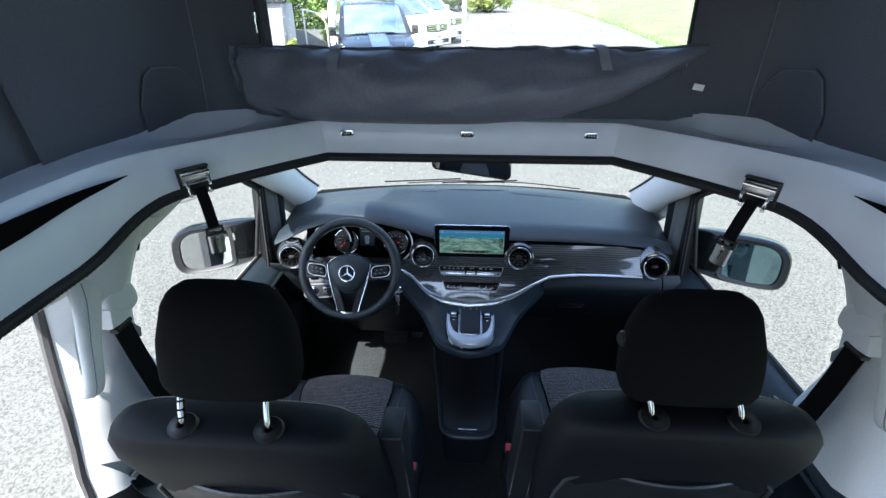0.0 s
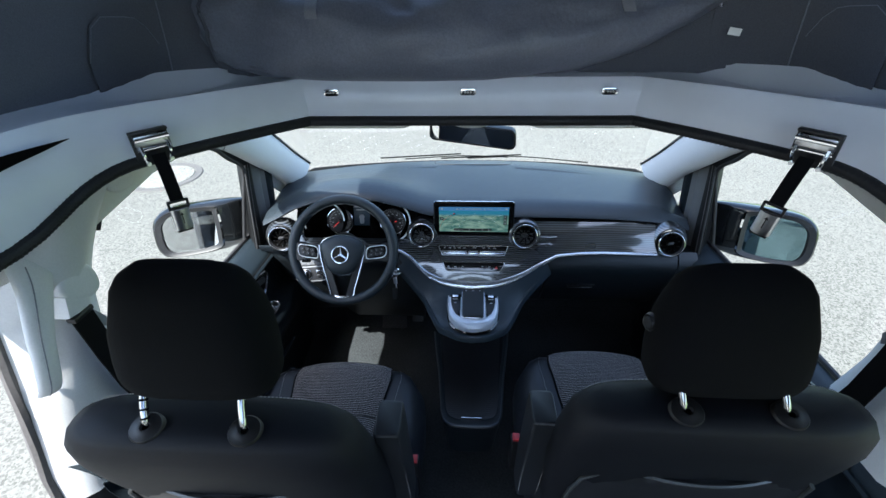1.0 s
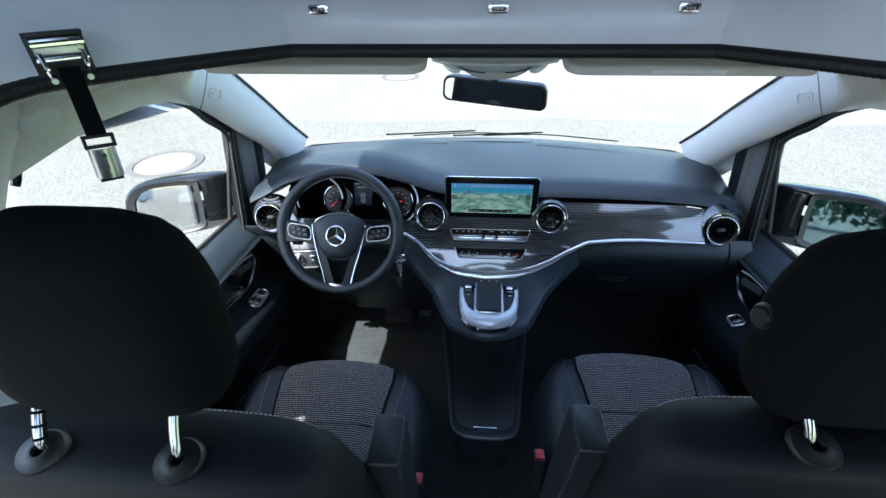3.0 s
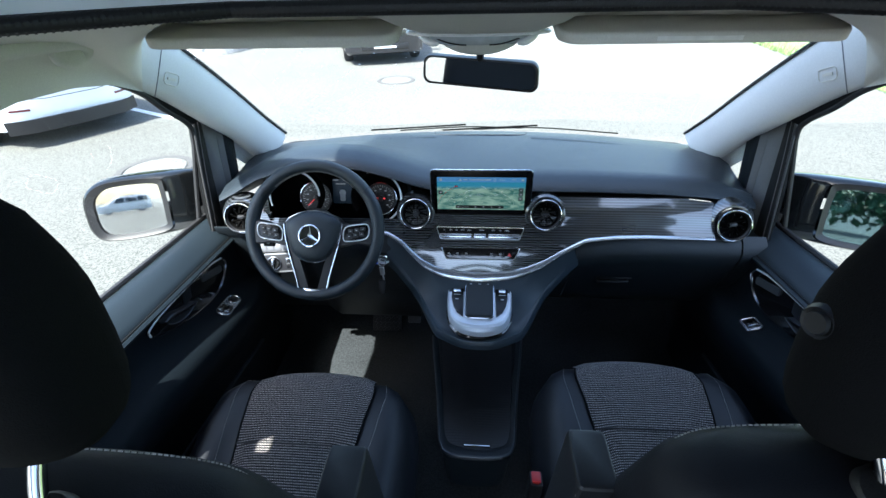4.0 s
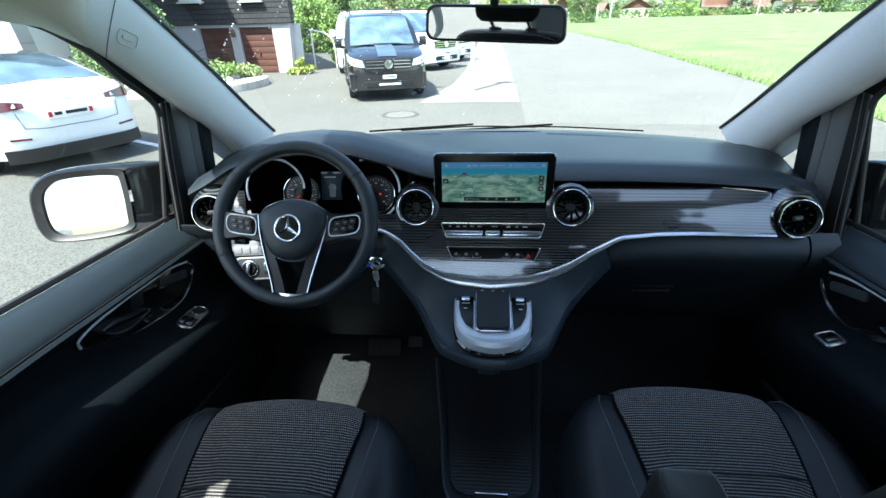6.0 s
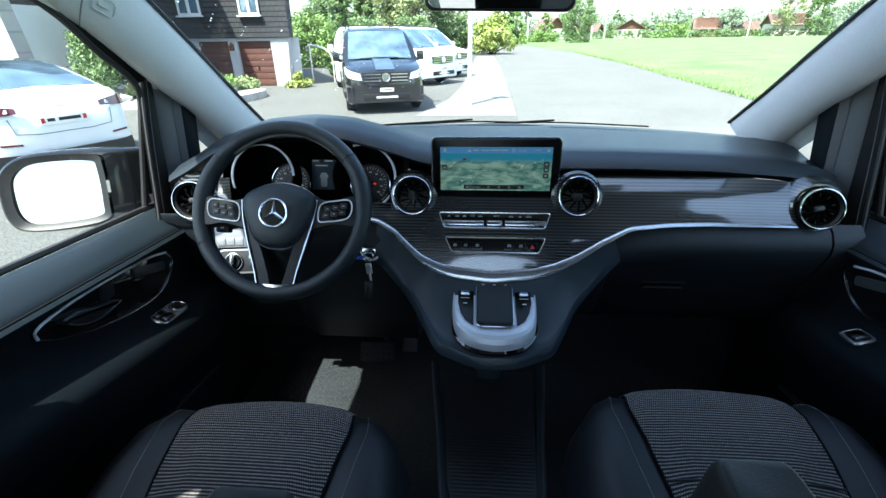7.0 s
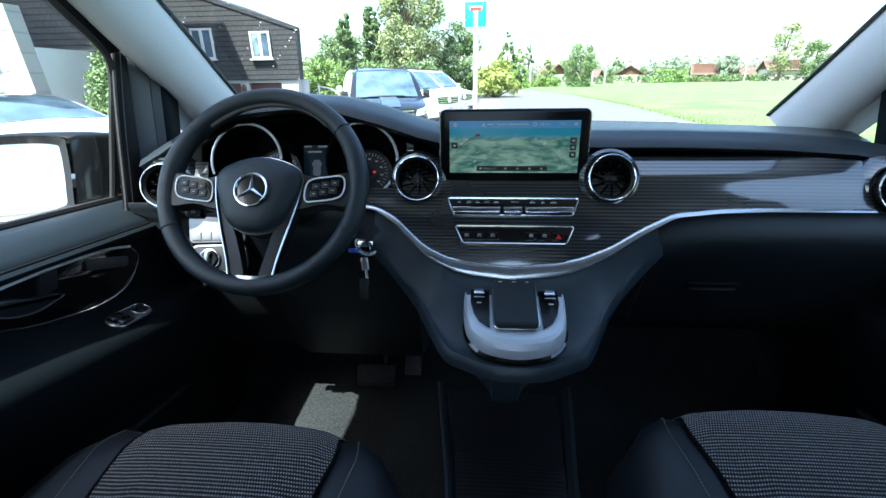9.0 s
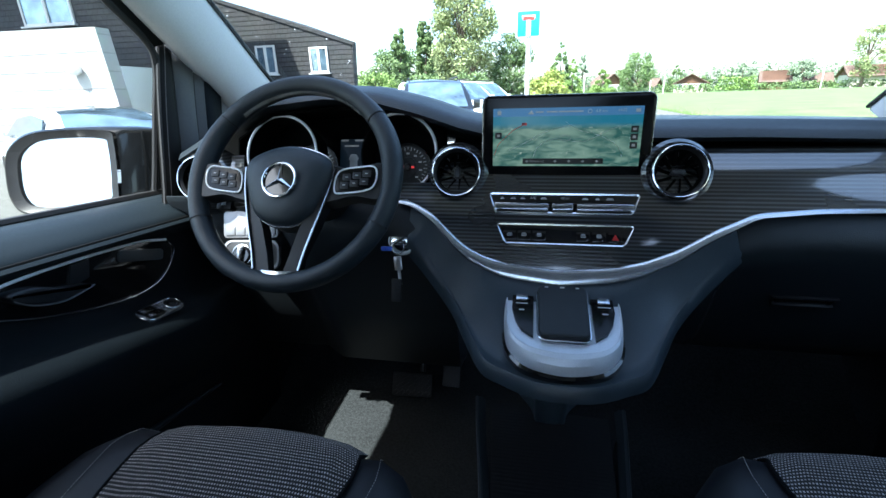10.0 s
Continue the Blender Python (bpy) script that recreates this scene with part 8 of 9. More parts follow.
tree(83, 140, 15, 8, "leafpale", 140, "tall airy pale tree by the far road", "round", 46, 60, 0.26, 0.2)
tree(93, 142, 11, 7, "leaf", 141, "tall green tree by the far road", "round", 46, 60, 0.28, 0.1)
tree(74, 150, 8, 7, "leafhazed", 142, "broad hazy tree by the far road", "round", 46, 60, 0.28, 0.05)
hedge([(20, 140), (50, 146), (100, 146), (150, 150)], 2.2, 1.9, "leaf", 60, "clipped green hedge along the far gardens", 0.25, 40)
hedge([(47, 132), (56, 133)], 2.4, 3.6, "leafbright", 61, "tall bright clipped hedge", 0.3, 60)
hedge([(8, 97), (14, 97)], 1.5, 1.6, "leaf", 62, "low hedge beyond the lane", 0.3, 40)
# unseen; added so the right door mirror reflects something dark
hedge([(1.5, -30), (8, -27), (16, -24)], 4.0, 6.5, "leafdark", 64, "unseen dark green trees added behind the van for its right mirror", 0.26, 300)
# far wooded skyline
cs = []
for k in range(260):
    a = k / 260
    x = -260 + 620 * a
    y = 330 + 40 * math.sin(a * 17)
    for q in range(3):
        cs.append(((x + 3 * g2.random(), y, GZ + 2 + 3 * q + 3 * noise.noise(Vector((x * 0.03, 0, 0))) + 2 * g2.random()), 4.5))
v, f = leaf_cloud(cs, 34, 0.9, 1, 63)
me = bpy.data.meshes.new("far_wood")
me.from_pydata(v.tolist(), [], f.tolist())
me.materials.append(MAT["leafhazed"])
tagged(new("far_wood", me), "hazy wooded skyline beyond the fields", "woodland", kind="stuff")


# ---------- buildings ----------
def casement(parent, x0, x1, y, z0, z1, two=True):
    """A white window with glazed lights, in a wall that faces -y."""
    w = part("window", join(box(x0, x1, y - 0.06, y, z0, z0 + 0.07, 0.008), box(x0, x1, y - 0.06, y, z1 - 0.07, z1, 0.008), box(x0, x0 + 0.07, y - 0.06, y, z0 + 0.07, z1 - 0.07, 0.008), box(x1 - 0.07, x1, y - 0.06, y, z0 + 0.07, z1 - 0.07, 0.008),
                            box((x0 + x1) / 2 - 0.05, (x0 + x1) / 2 + 0.05, y - 0.07, y, z0 + 0.07, z1 - 0.07, 0.008)), "winframe", parent, "white two-light window")
    part("pane", box(x0 + 0.07, (x0 + x1) / 2 - 0.05, y - 0.03, y - 0.02, z0 + 0.07, z1 - 0.07), "skyglass", w)
    part("pane", box((x0 + x1) / 2 + 0.05, x1 - 0.07, y - 0.03, y - 0.02, z0 + 0.07, z1 - 0.07), "skyglass", w)
    part("sill", box(x0 - 0.06, x1 + 0.06, y - 0.14, y, z0 - 0.05, z0, 0.01), "winframe", w)


HY = 17.3
house = thing("garage_house", (-9.5, HY + 3, GZ), "slate-hung house over two brown garage doors", "house")
wall = [(-13.0, GZ), (-9.95, GZ), (-9.95, 1.30), (-8.82, 1.30), (-8.82, GZ), (-8.50, GZ), (-8.50, 1.30), (-7.27, 1.30), (-7.27, GZ), (-6.75, GZ), (-6.62, 1.40), (-13.0, 1.40)]
part("lower_wall", moved(prism(wall, 0.3), Matrix.Translation((0, HY + 0.3, 0)) @ pose(0, 0, 0, 90, 0, 0)), "plaster", house, "grey rendered ground floor", smooth=0)
part("side_wall", loft([[(-6.70, HY + 0.3, GZ), (-6.66, HY + 0.3, 1.40)], [(-10.2, HY + 7, GZ), (-10.2, HY + 7, 1.40)]], thick=0.3), "plaster", house)
up_wall = [(-13.5, 1.40), (-6.52, 1.40), (-6.45, 3.10), (-11.6, 4.75), (-13.5, 4.9)]
part("slate_wall", moved(prism(up_wall, 0.35), Matrix.Translation((0, HY + 0.27, 0)) @ pose(0, 0, 0, 90, 0, 0)), "slate", house, "dark slate-hung upper wall", smooth=0)
part("slate_side", loft([[(-6.53, HY + 0.27, 1.40), (-6.47, HY + 0.27, 3.10)], [(-10.2, HY + 7, 1.40), (-10.2, HY + 7, 3.6)]], thick=0.2), "slate", house)
part("roof", loft([[(-6.36, HY - 0.12, 3.08), (-10.2, HY + 7.2, 3.6)], [(-11.7, HY - 0.12, 4.82), (-11.7, HY + 7.2, 4.82)], [(-15, HY - 0.12, 4.95), (-15, HY + 7.2, 4.95)]], thick=0.12), "slate", house, "low dark pitched roof")
for i in range(26):
    z = 1.42 + 0.16 * i
    xr = -6.51 if z < 2.9 else -6.47 - (z + 0.15 - 3.06) * 3.12
    if z < 4.7:
        part("slate_course", moved(box(-13.5, xr, -0.012, 0.0, 0, 0.15, 0.0), Matrix.Translation((0, HY - 0.082, z)) @ pose(0, 0, 0, -3, 0, 0)), "slate", house, smooth=0)
for x0, x1 in ((-9.95, -8.82), (-8.50, -7.27)):
    gd = part("garage_door", box(x0, x1, HY + 0.12, HY + 0.17, GZ, 1.30), "garage", house, "brown boarded garage door")
    for k in range(7):
        part("board", box(x0 + 0.03, x1 - 0.03, HY + 0.10, HY + 0.125, GZ + 0.03 + 0.21 * k, GZ + 0.225 + 0.21 * k, 0.008), "garage", gd)
    part("door_grip", box((x0 + x1) / 2 - 0.02, (x0 + x1) / 2 + 0.02, HY + 0.07, HY + 0.11, 0.35, 0.48, 0.008), "black", gd)
part("wall_lantern", join(box(-8.73, -8.60, HY - 0.16, HY - 0.04, 1.00, 1.18, 0.02), moved(lathe([(0.0, 0.10), (0.03, 0.07), (0.11, 0.0)], 8), Matrix.Translation((-8.665, HY - 0.10, 1.18)))), "timber", house, "small brass wall lantern")
casement(house, -10.30, -9.50, HY - 0.10, 2.12, 3.12)
casement(house, -8.14, -7.42, HY - 0.10, 2.10, 2.98)

b2 = thing("block_house", (-14.5, 12.5, GZ), "pale block wall with a slate-hung upper storey", "house")
part("block_wall", moved(prism([(-22, GZ), (-11.15, GZ), (-10.95, 1.0), (-11.10, 3.10), (-22, 3.25)], 0.4), Matrix.Translation((0, 11.8, 0)) @ pose(0, 0, 0, 90, 0, 0)), "block", b2, "pale coursed block wall", smooth=0)
for i in range(7):
    for k in range(9):
        xa = -11.2 - 1.2 * k - (0.6 if i % 2 else 0)
        part("block", box(xa - 1.19, min(xa, -11.14), 11.392, 11.41, GZ + 0.03 + 0.45 * i, GZ + 0.46 + 0.45 * i, 0.012), "block", b2, smooth=0)
part("grey_wall", box(-11.2, -9.95, 13.9, 14.2, GZ, 2.19), "plasterlift", b2, "grey rendered wall")
part("grey_return", box(-11.2, -11.0, 11.8, 14.2, GZ, 2.19), "plasterlift", b2)
part("slate_storey", moved(prism([(-22, 2.19), (-9.75, 2.19), (-9.98, 5.5), (-22, 5.5)], 0.3), Matrix.Translation((0, 13.9, 0)) @ pose(0, 0, 0, 90, 0, 0)), "slate", b2, "dark slate-hung storey", smooth=0)
# unseen deep eave, added to put the slate storey in shade
part("shade_eave", box(-22, -9.7, 11.9, 16, 5.5, 5.65), "slate", b2)
for i in range(20):
    part("slate_course", moved(box(-16.0, -9.76 - 0.0128 * i, -0.012, 0.0, 0, 0.15), Matrix.Translation((0, 13.58, 2.21 + 0.16 * i)) @ pose(0, 0, 0, -3, 0, 0)), "slate", b2, smooth=0)
casement(b2, -15.9, -13.98, 13.57, 3.60, 4.9)
gl = part("wall_lamp", join(blob((-11.95, 11.25, 2.12), (0.20, 0.13, 0.17), 0.0, 1, 3), box(-12.05, -11.85, 11.3, 11.42, 2.02, 2.22, 0.02)), "plate", b2, "white globe wall lamp")


def far_house(x, y, w, h, mat_wall, ang, label, ridge=2.6):
    t = thing("far_house", (x, y, GZ), label, "house", "far houses")
    m = Matrix.Translation((x, y, GZ)) @ pose(0, 0, 0, 0, 0, ang)
    part("wall", moved(box(-w / 2, w / 2, -w * 0.4, w * 0.4, 0, h), m), mat_wall, t, smooth=0)
    part("gable", moved(loft([[(-w / 2, -w * 0.4, h), (0, -w * 0.4, h + ridge), (w / 2, -w * 0.4, h)], [(-w / 2, w * 0.4, h), (0, w * 0.4, h + ridge), (w / 2, w * 0.4, h)]], caps=True), m), "timber", t, smooth=0)
    for s in (-1, 1):
        part("roof", moved(loft([[(s * (w / 2 + 0.8), -w * 0.4 - 0.8, h - 0.8 * ridge / (w / 2)), (s * (w / 2 + 0.8), w * 0.4 + 0.8, h - 0.8 * ridge / (w / 2))], [(0, -w * 0.4 - 0.8, h + ridge), (0, w * 0.4 + 0.8, h + ridge)]], thick=0.2), m), "tile", t, "reddish tiled roof slope", smooth=0)
    for k in range(3):
        xx = -w * 0.3 + w * 0.3 * k
        wd = part("window", moved(box(xx - 0.6, xx + 0.6, -w * 0.4 - 0.06, -w * 0.4 + 0.02, h * 0.4, h * 0.4 + 1.3), m), "winframe", t)
        part("pane", moved(box(xx - 0.48, xx + 0.48, -w * 0.4 - 0.09, -w * 0.4 - 0.05, h * 0.4 + 0.12, h * 0.4 + 1.18), m), "dusk", wd, smooth=0)
    part("chimney", moved(box(w * 0.12, w * 0.12 + 0.7, -0.35, 0.35, h + ridge * 0.5, h + ridge + 0.9), m), "wallwarm", t)


far_house(23, 158, 8, 2.9, "wallwarm", 25, "brown far chalet with a tiled gable roof", 3)
far_house(31, 175, 7.2, 2.9, "wallwarm", -20, "far house with a pale wall and tiled roof", 2.6)
far_house(46, 152, 8.8, 2.4, "wallwarm", -15, "far house with a reddish roof among trees", 2.5)
far_house(70, 156, 8, 2.7, "timber", 70, "dark far chalet with a broad tiled roof", 2.7)
far_house(79, 152, 6.4, 2.1, "wallwarm", 70, "small far house with a tiled roof", 2)
far_house(94, 158, 11.2, 3.4, "wallwarm", 75, "wide far house with an orange tiled roof", 2.7)
far_house(38, 168, 7.2, 2.2, "wallwarm", 60, "far house with a pink tiled roof", 2.2)

# sign on its pole
sg = thing("traffic_sign", (-0.185, 12.3, GZ), "blue dead-end sign with a red bar on a pale pole", "traffic sign")
SY = 12.3
part("pole", tube([(-0.185, SY, GZ), (-0.185, SY, 2.95)], 0.055, 14), "zinc", sg)
plate = part("sign_plate", moved(prism(rounded(0.50, 0.52, 0.03), 0.006, 0.002), facing((-0.195, SY - 0.066, 2.695), (0, -1, 0))), "signblue", sg, "square blue plate")
part("white_stem", box(-0.245, -0.145, SY - 0.0755, SY - 0.0725, 2.44, 2.80), "signwhite", plate, "white T stem")
part("white_head", box(-0.345, -0.045, SY - 0.0755, SY - 0.0725, 2.80, 2.875), "signwhite", plate)
part("red_bar", box(-0.325, -0.065, SY - 0.079, SY - 0.0758, 2.775, 2.845), "signred", plate, "red end bar")
for k in range(2):
    part("clamp", box(-0.25, -0.12, SY - 0.062, SY + 0.062, 2.52 + 0.3 * k, 2.56 + 0.3 * k, 0.006), "steel", sg)
for k, (x, y, h) in enumerate(((9.4, 92, 4.2), (27, 118, 4.6), (31, 122, 5.0), (66, 125, 6.0))):
    lp_ = thing("street_lamp", (x, y, GZ), "slim white lamp post beyond the meadow", "street lamp", "far lamp posts")
    part("post", tube([(x, y, GZ), (x, y, GZ + h)], [0.11, 0.07], 8), "signwhite", lp_)
    part("lamp_head", box(x - 0.1, x + 0.5, y - 0.12, y + 0.12, GZ + h - 0.04, GZ + h + 0.1, 0.03), "signwhite", lp_)


# ---------- vehicles ----------
def wheel(parent, m, x, y, r, side):
    w = part("wheel", moved(lathe([(r * 0.62, -0.10), (r * 0.90, -0.11), (r, -0.07), (r, 0.07), (r * 0.90, 0.11), (r * 0.66, 0.10), (r * 0.62, 0.06)], 28), m @ Matrix.Translation((x, y, r)) @ pose(0, 0, 0, 0, 90, 0)), "tyre", parent)
    part("rim", moved(join(lathe([(0.0, 0.075), (r * 0.2, 0.075), (r * 0.22, 0.05), (r * 0.60, 0.07), (r * 0.66, 0.09)], 24), *[moved(box(r * 0.15, r * 0.62, -0.03, 0.03, 0.05, 0.085, 0.01), pose(0, 0, 0, 0, 0, 72 * k)) for k in range(5)]), m @ Matrix.Translation((x, y, r)) @ pose(0, 0, 0, 0, 90 * side, 0)), "rim", w)


def body_ring(y, hw, zb, zt, crown=0.03, tuck=0.05, n=8):
    """One cross-section of a vehicle's lower body."""
    pts = [(-hw + tuck, zb), (-hw, zb + 0.12), (-hw, zb + (zt - zb) * 0.55), (-hw + 0.015, zt - 0.06), (-hw + 0.07, zt)]
    mid = [(-hw * 0.5, zt + crown * 0.7), (0, zt + crown), (hw * 0.5, zt + crown * 0.7)]
    return [(x, y, z) for x, z in pts + mid + [(-a, b) for a, b in pts[::-1]]]


def van(at, ang, paint, label, stripe=False, length=5.0, scale=1.0):
    """A people-carrier van; its nose is at local y = 0 and it extends to +y."""
    v = thing("van", (*at, GZ), label, "van", "parked vans")
    m = Matrix.Translation((*at, GZ)) @ pose(0, 0, 0, 0, 0, ang) @ Matrix.Diagonal((scale, scale, scale, 1))
    rows = [body_ring(y, hw, zb, zt, cr) for y, hw, zb, zt, cr in ((0.0, 0.70, 0.34, 0.86, 0.02), (0.05, 0.82, 0.26, 0.95, 0.03), (0.18, 0.90, 0.22, 1.00, 0.04), (0.45, 0.945, 0.22, 1.06, 0.05), (0.80, 0.955, 0.24, 1.12, 0.05), (1.05, 0.96, 0.26, 1.17, 0.03), (2.5, 0.965, 0.26, 1.17, 0), (length - 0.15, 0.96, 0.28, 1.17, 0), (length, 0.93, 0.34, 1.15, 0))]
    part("body", moved(loft(rows, caps=True, closed=True), m), paint, v, smooth=35)
    top = [(1.02, 0.87, 1.15, 1.16), (1.45, 0.82, 1.15, 1.52), (1.82, 0.78, 1.15, 1.80), (2.05, 0.765, 1.15, 1.87), (2.6, 0.77, 1.15, 1.91), (length - 0.5, 0.78, 1.15, 1.91), (length - 0.1, 0.78, 1.15, 1.86), (length, 0.84, 1.15, 1.5)]
    rows = []
    for y, hw, zb, zt in top:
        wb = 0.945
        k = (zt - zb) / 0.76
        wt = wb + (hw - wb) * min(1, k)
        rows.append([(-wb, y, zb), (-(wb * 0.4 + wt * 0.6), y, zb + (zt - zb) * 0.6), (-wt, y, zt - 0.05 * k), (-wt + 0.07, y, zt), (0, y, zt + 0.025), (wt - 0.07, y, zt), (wt, y, zt - 0.05 * k), (wb * 0.4 + wt * 0.6, y, zb + (zt - zb) * 0.6), (wb, y, zb)])
    part("cabin", moved(loft(rows, caps=True, closed=True), m), paint, v, smooth=35)
    gl = [[(-0.80 + 0.09 * t, 1.08 + 0.74 * t - 0.02, 1.20 + 0.61 * t), (-0.3, 1.04 + 0.74 * t - 0.02, 1.215 + 0.615 * t), (0.3, 1.04 + 0.74 * t - 0.02, 1.215 + 0.615 * t), (0.80 - 0.09 * t, 1.08 + 0.74 * t - 0.02, 1.20 + 0.61 * t)] for t in (0, 0.5, 1.0)]
    part("windscreen", moved(loft(gl, thick=0.01), m), "skyglass", v, "dark reflecting windscreen")
    for s in (-1, 1):
        for y0, y1 in ((1.75, 2.55), (2.65, 3.7), (3.8, 4.75)):
            g = loft([[(s * 0.958, y0 - (0.28 if y0 < 2 else 0), 1.20), (s * 0.805, y0 + (0.12 if y0 < 2 else 0), 1.74)], [(s * 0.958, y1, 1.20), (s * 0.805, y1, 1.74)]], thick=0.012)
            part("side_window", moved(g, m), "dusk", v)
        hl = loft([[(s * 0.56, -0.005, 0.78), (s * 0.60, 0.0, 0.92)], [(s * 0.74, 0.02, 0.80), (s * 0.76, 0.05, 0.965)], [(s * 0.86, 0.12, 0.84), (s * 0.87, 0.16, 1.01)], [(s * 0.91, 0.28, 0.93), (s * 0.915, 0.34, 1.06)]], thick=-0.02)
        part("headlight", moved(hl, m), "lamp", v, "clear headlight")
        mr = part("wing_mirror", moved(box(s * 0.99, s * 1.17, 1.28, 1.42, 1.14, 1.36, 0.035), m), paint, v)
        part("mirror_foot", moved(box(s * 0.94, s * 1.04, 1.31, 1.39, 1.12, 1.19, 0.015), m), "black", mr)
        for y in (0.92, length - 0.95):
            wheel(v, m, s * 0.84, y, 0.335, s)
            part("wheel_arch", moved(tube([(s * 0.962, y + 0.385 * math.cos(a), 0.335 + 0.385 * math.sin(a)) for a in (math.pi * k / 16 for k in range(17))], 0.03, 6), m), "black", v)
    gr = part("grille", moved(loft([[(-0.52, -0.012, 0.72), (-0.56, -0.004, 0.94)], [(0, -0.030, 0.70), (0, -0.022, 0.95)], [(0.52, -0.012, 0.72), (0.56, -0.004, 0.94)]], thick=0.02), m), "black", v, "black grille with chrome bars")
    for z in (0.76, 0.83, 0.90):
        part("grille_bar", moved(join(ribbon([(-0.52, -0.035, z), (-0.12, -0.05, z)], 0.024, 0.012, (0, 0, 1)), ribbon([(0.12, -0.05, z), (0.52, -0.035, z)], 0.024, 0.012, (0, 0, 1))), m), "chrome", gr)
    part("emblem", moved(lathe([(0.0, 0.01), (0.075, 0.01), (0.085, 0.02), (0.10, 0.02), (0.105, 0.0)], 28), m @ facing((0, -0.035, 0.83), (0, -1, 0.06))), "chrome", gr, "round chrome emblem")
    part("bumper", moved(loft([[(x, y - 0.05, z) for x, y in ((-0.90, 0.22), (-0.72, 0.06), (0, 0.0), (0.72, 0.06), (0.90, 0.22))] for z in (0.28, 0.36, 0.52, 0.62)], thick=-0.03), m), paint, v)
    part("lower_intake", moved(box(-0.55, 0.55, -0.068, -0.03, 0.34, 0.47, 0.01), m), "black", v)
    part("intake_bar", moved(box(-0.26, 0.26, -0.082, -0.064, 0.375, 0.42, 0.006), m), "lamp", v)
    np_ = part("number_plate", moved(box(-0.16, 0.16, -0.085, -0.07, 0.52, 0.60, 0.004), m), "plate", v, "white number plate")
    part("plate_bar", moved(box(-0.12, 0.12, -0.0875, -0.0845, 0.548, 0.575), m), "black", np_)
    if stripe:
        part("bonnet_stripe", moved(loft([[(x, 0.06, 1.002 - 0.02 * abs(x)), (x, 0.18, 1.052), (x, 0.45, 1.122), (x, 0.80, 1.182), (x, 1.02, 1.212)] for x in (-0.22, -0.1, 0.02, 0.14, 0.22)], thick=0.004), m), "silver", v, "broad silver bonnet stripe")
    part("wiper", moved(tube([(-0.5, 1.05, 1.21), (0.0, 1.02, 1.225), (0.45, 1.04, 1.22)], 0.012, 6), m), "black", v)
    for s in (-1, 1):
        part("roof_rail", moved(tube([(s * 0.68, 2.2, 1.92), (s * 0.68, 2.3, 1.965), (s * 0.68, length - 0.6, 1.965), (s * 0.68, length - 0.5, 1.92)], 0.02, 6), m), "black", v)
    return v


van((-2.02, 10.95), 17, "blackpaint", "gloss black van with a silver bonnet stripe", True, 5.0, 0.94)
van((-1.2, 17.4), 52, "white", "white van parked beside the black one")
van((-0.75, 20.3), 50, "white", "white van at the back of the yard")
van((-3.75, 16.2), 14, "white", "white van standing behind the black one")


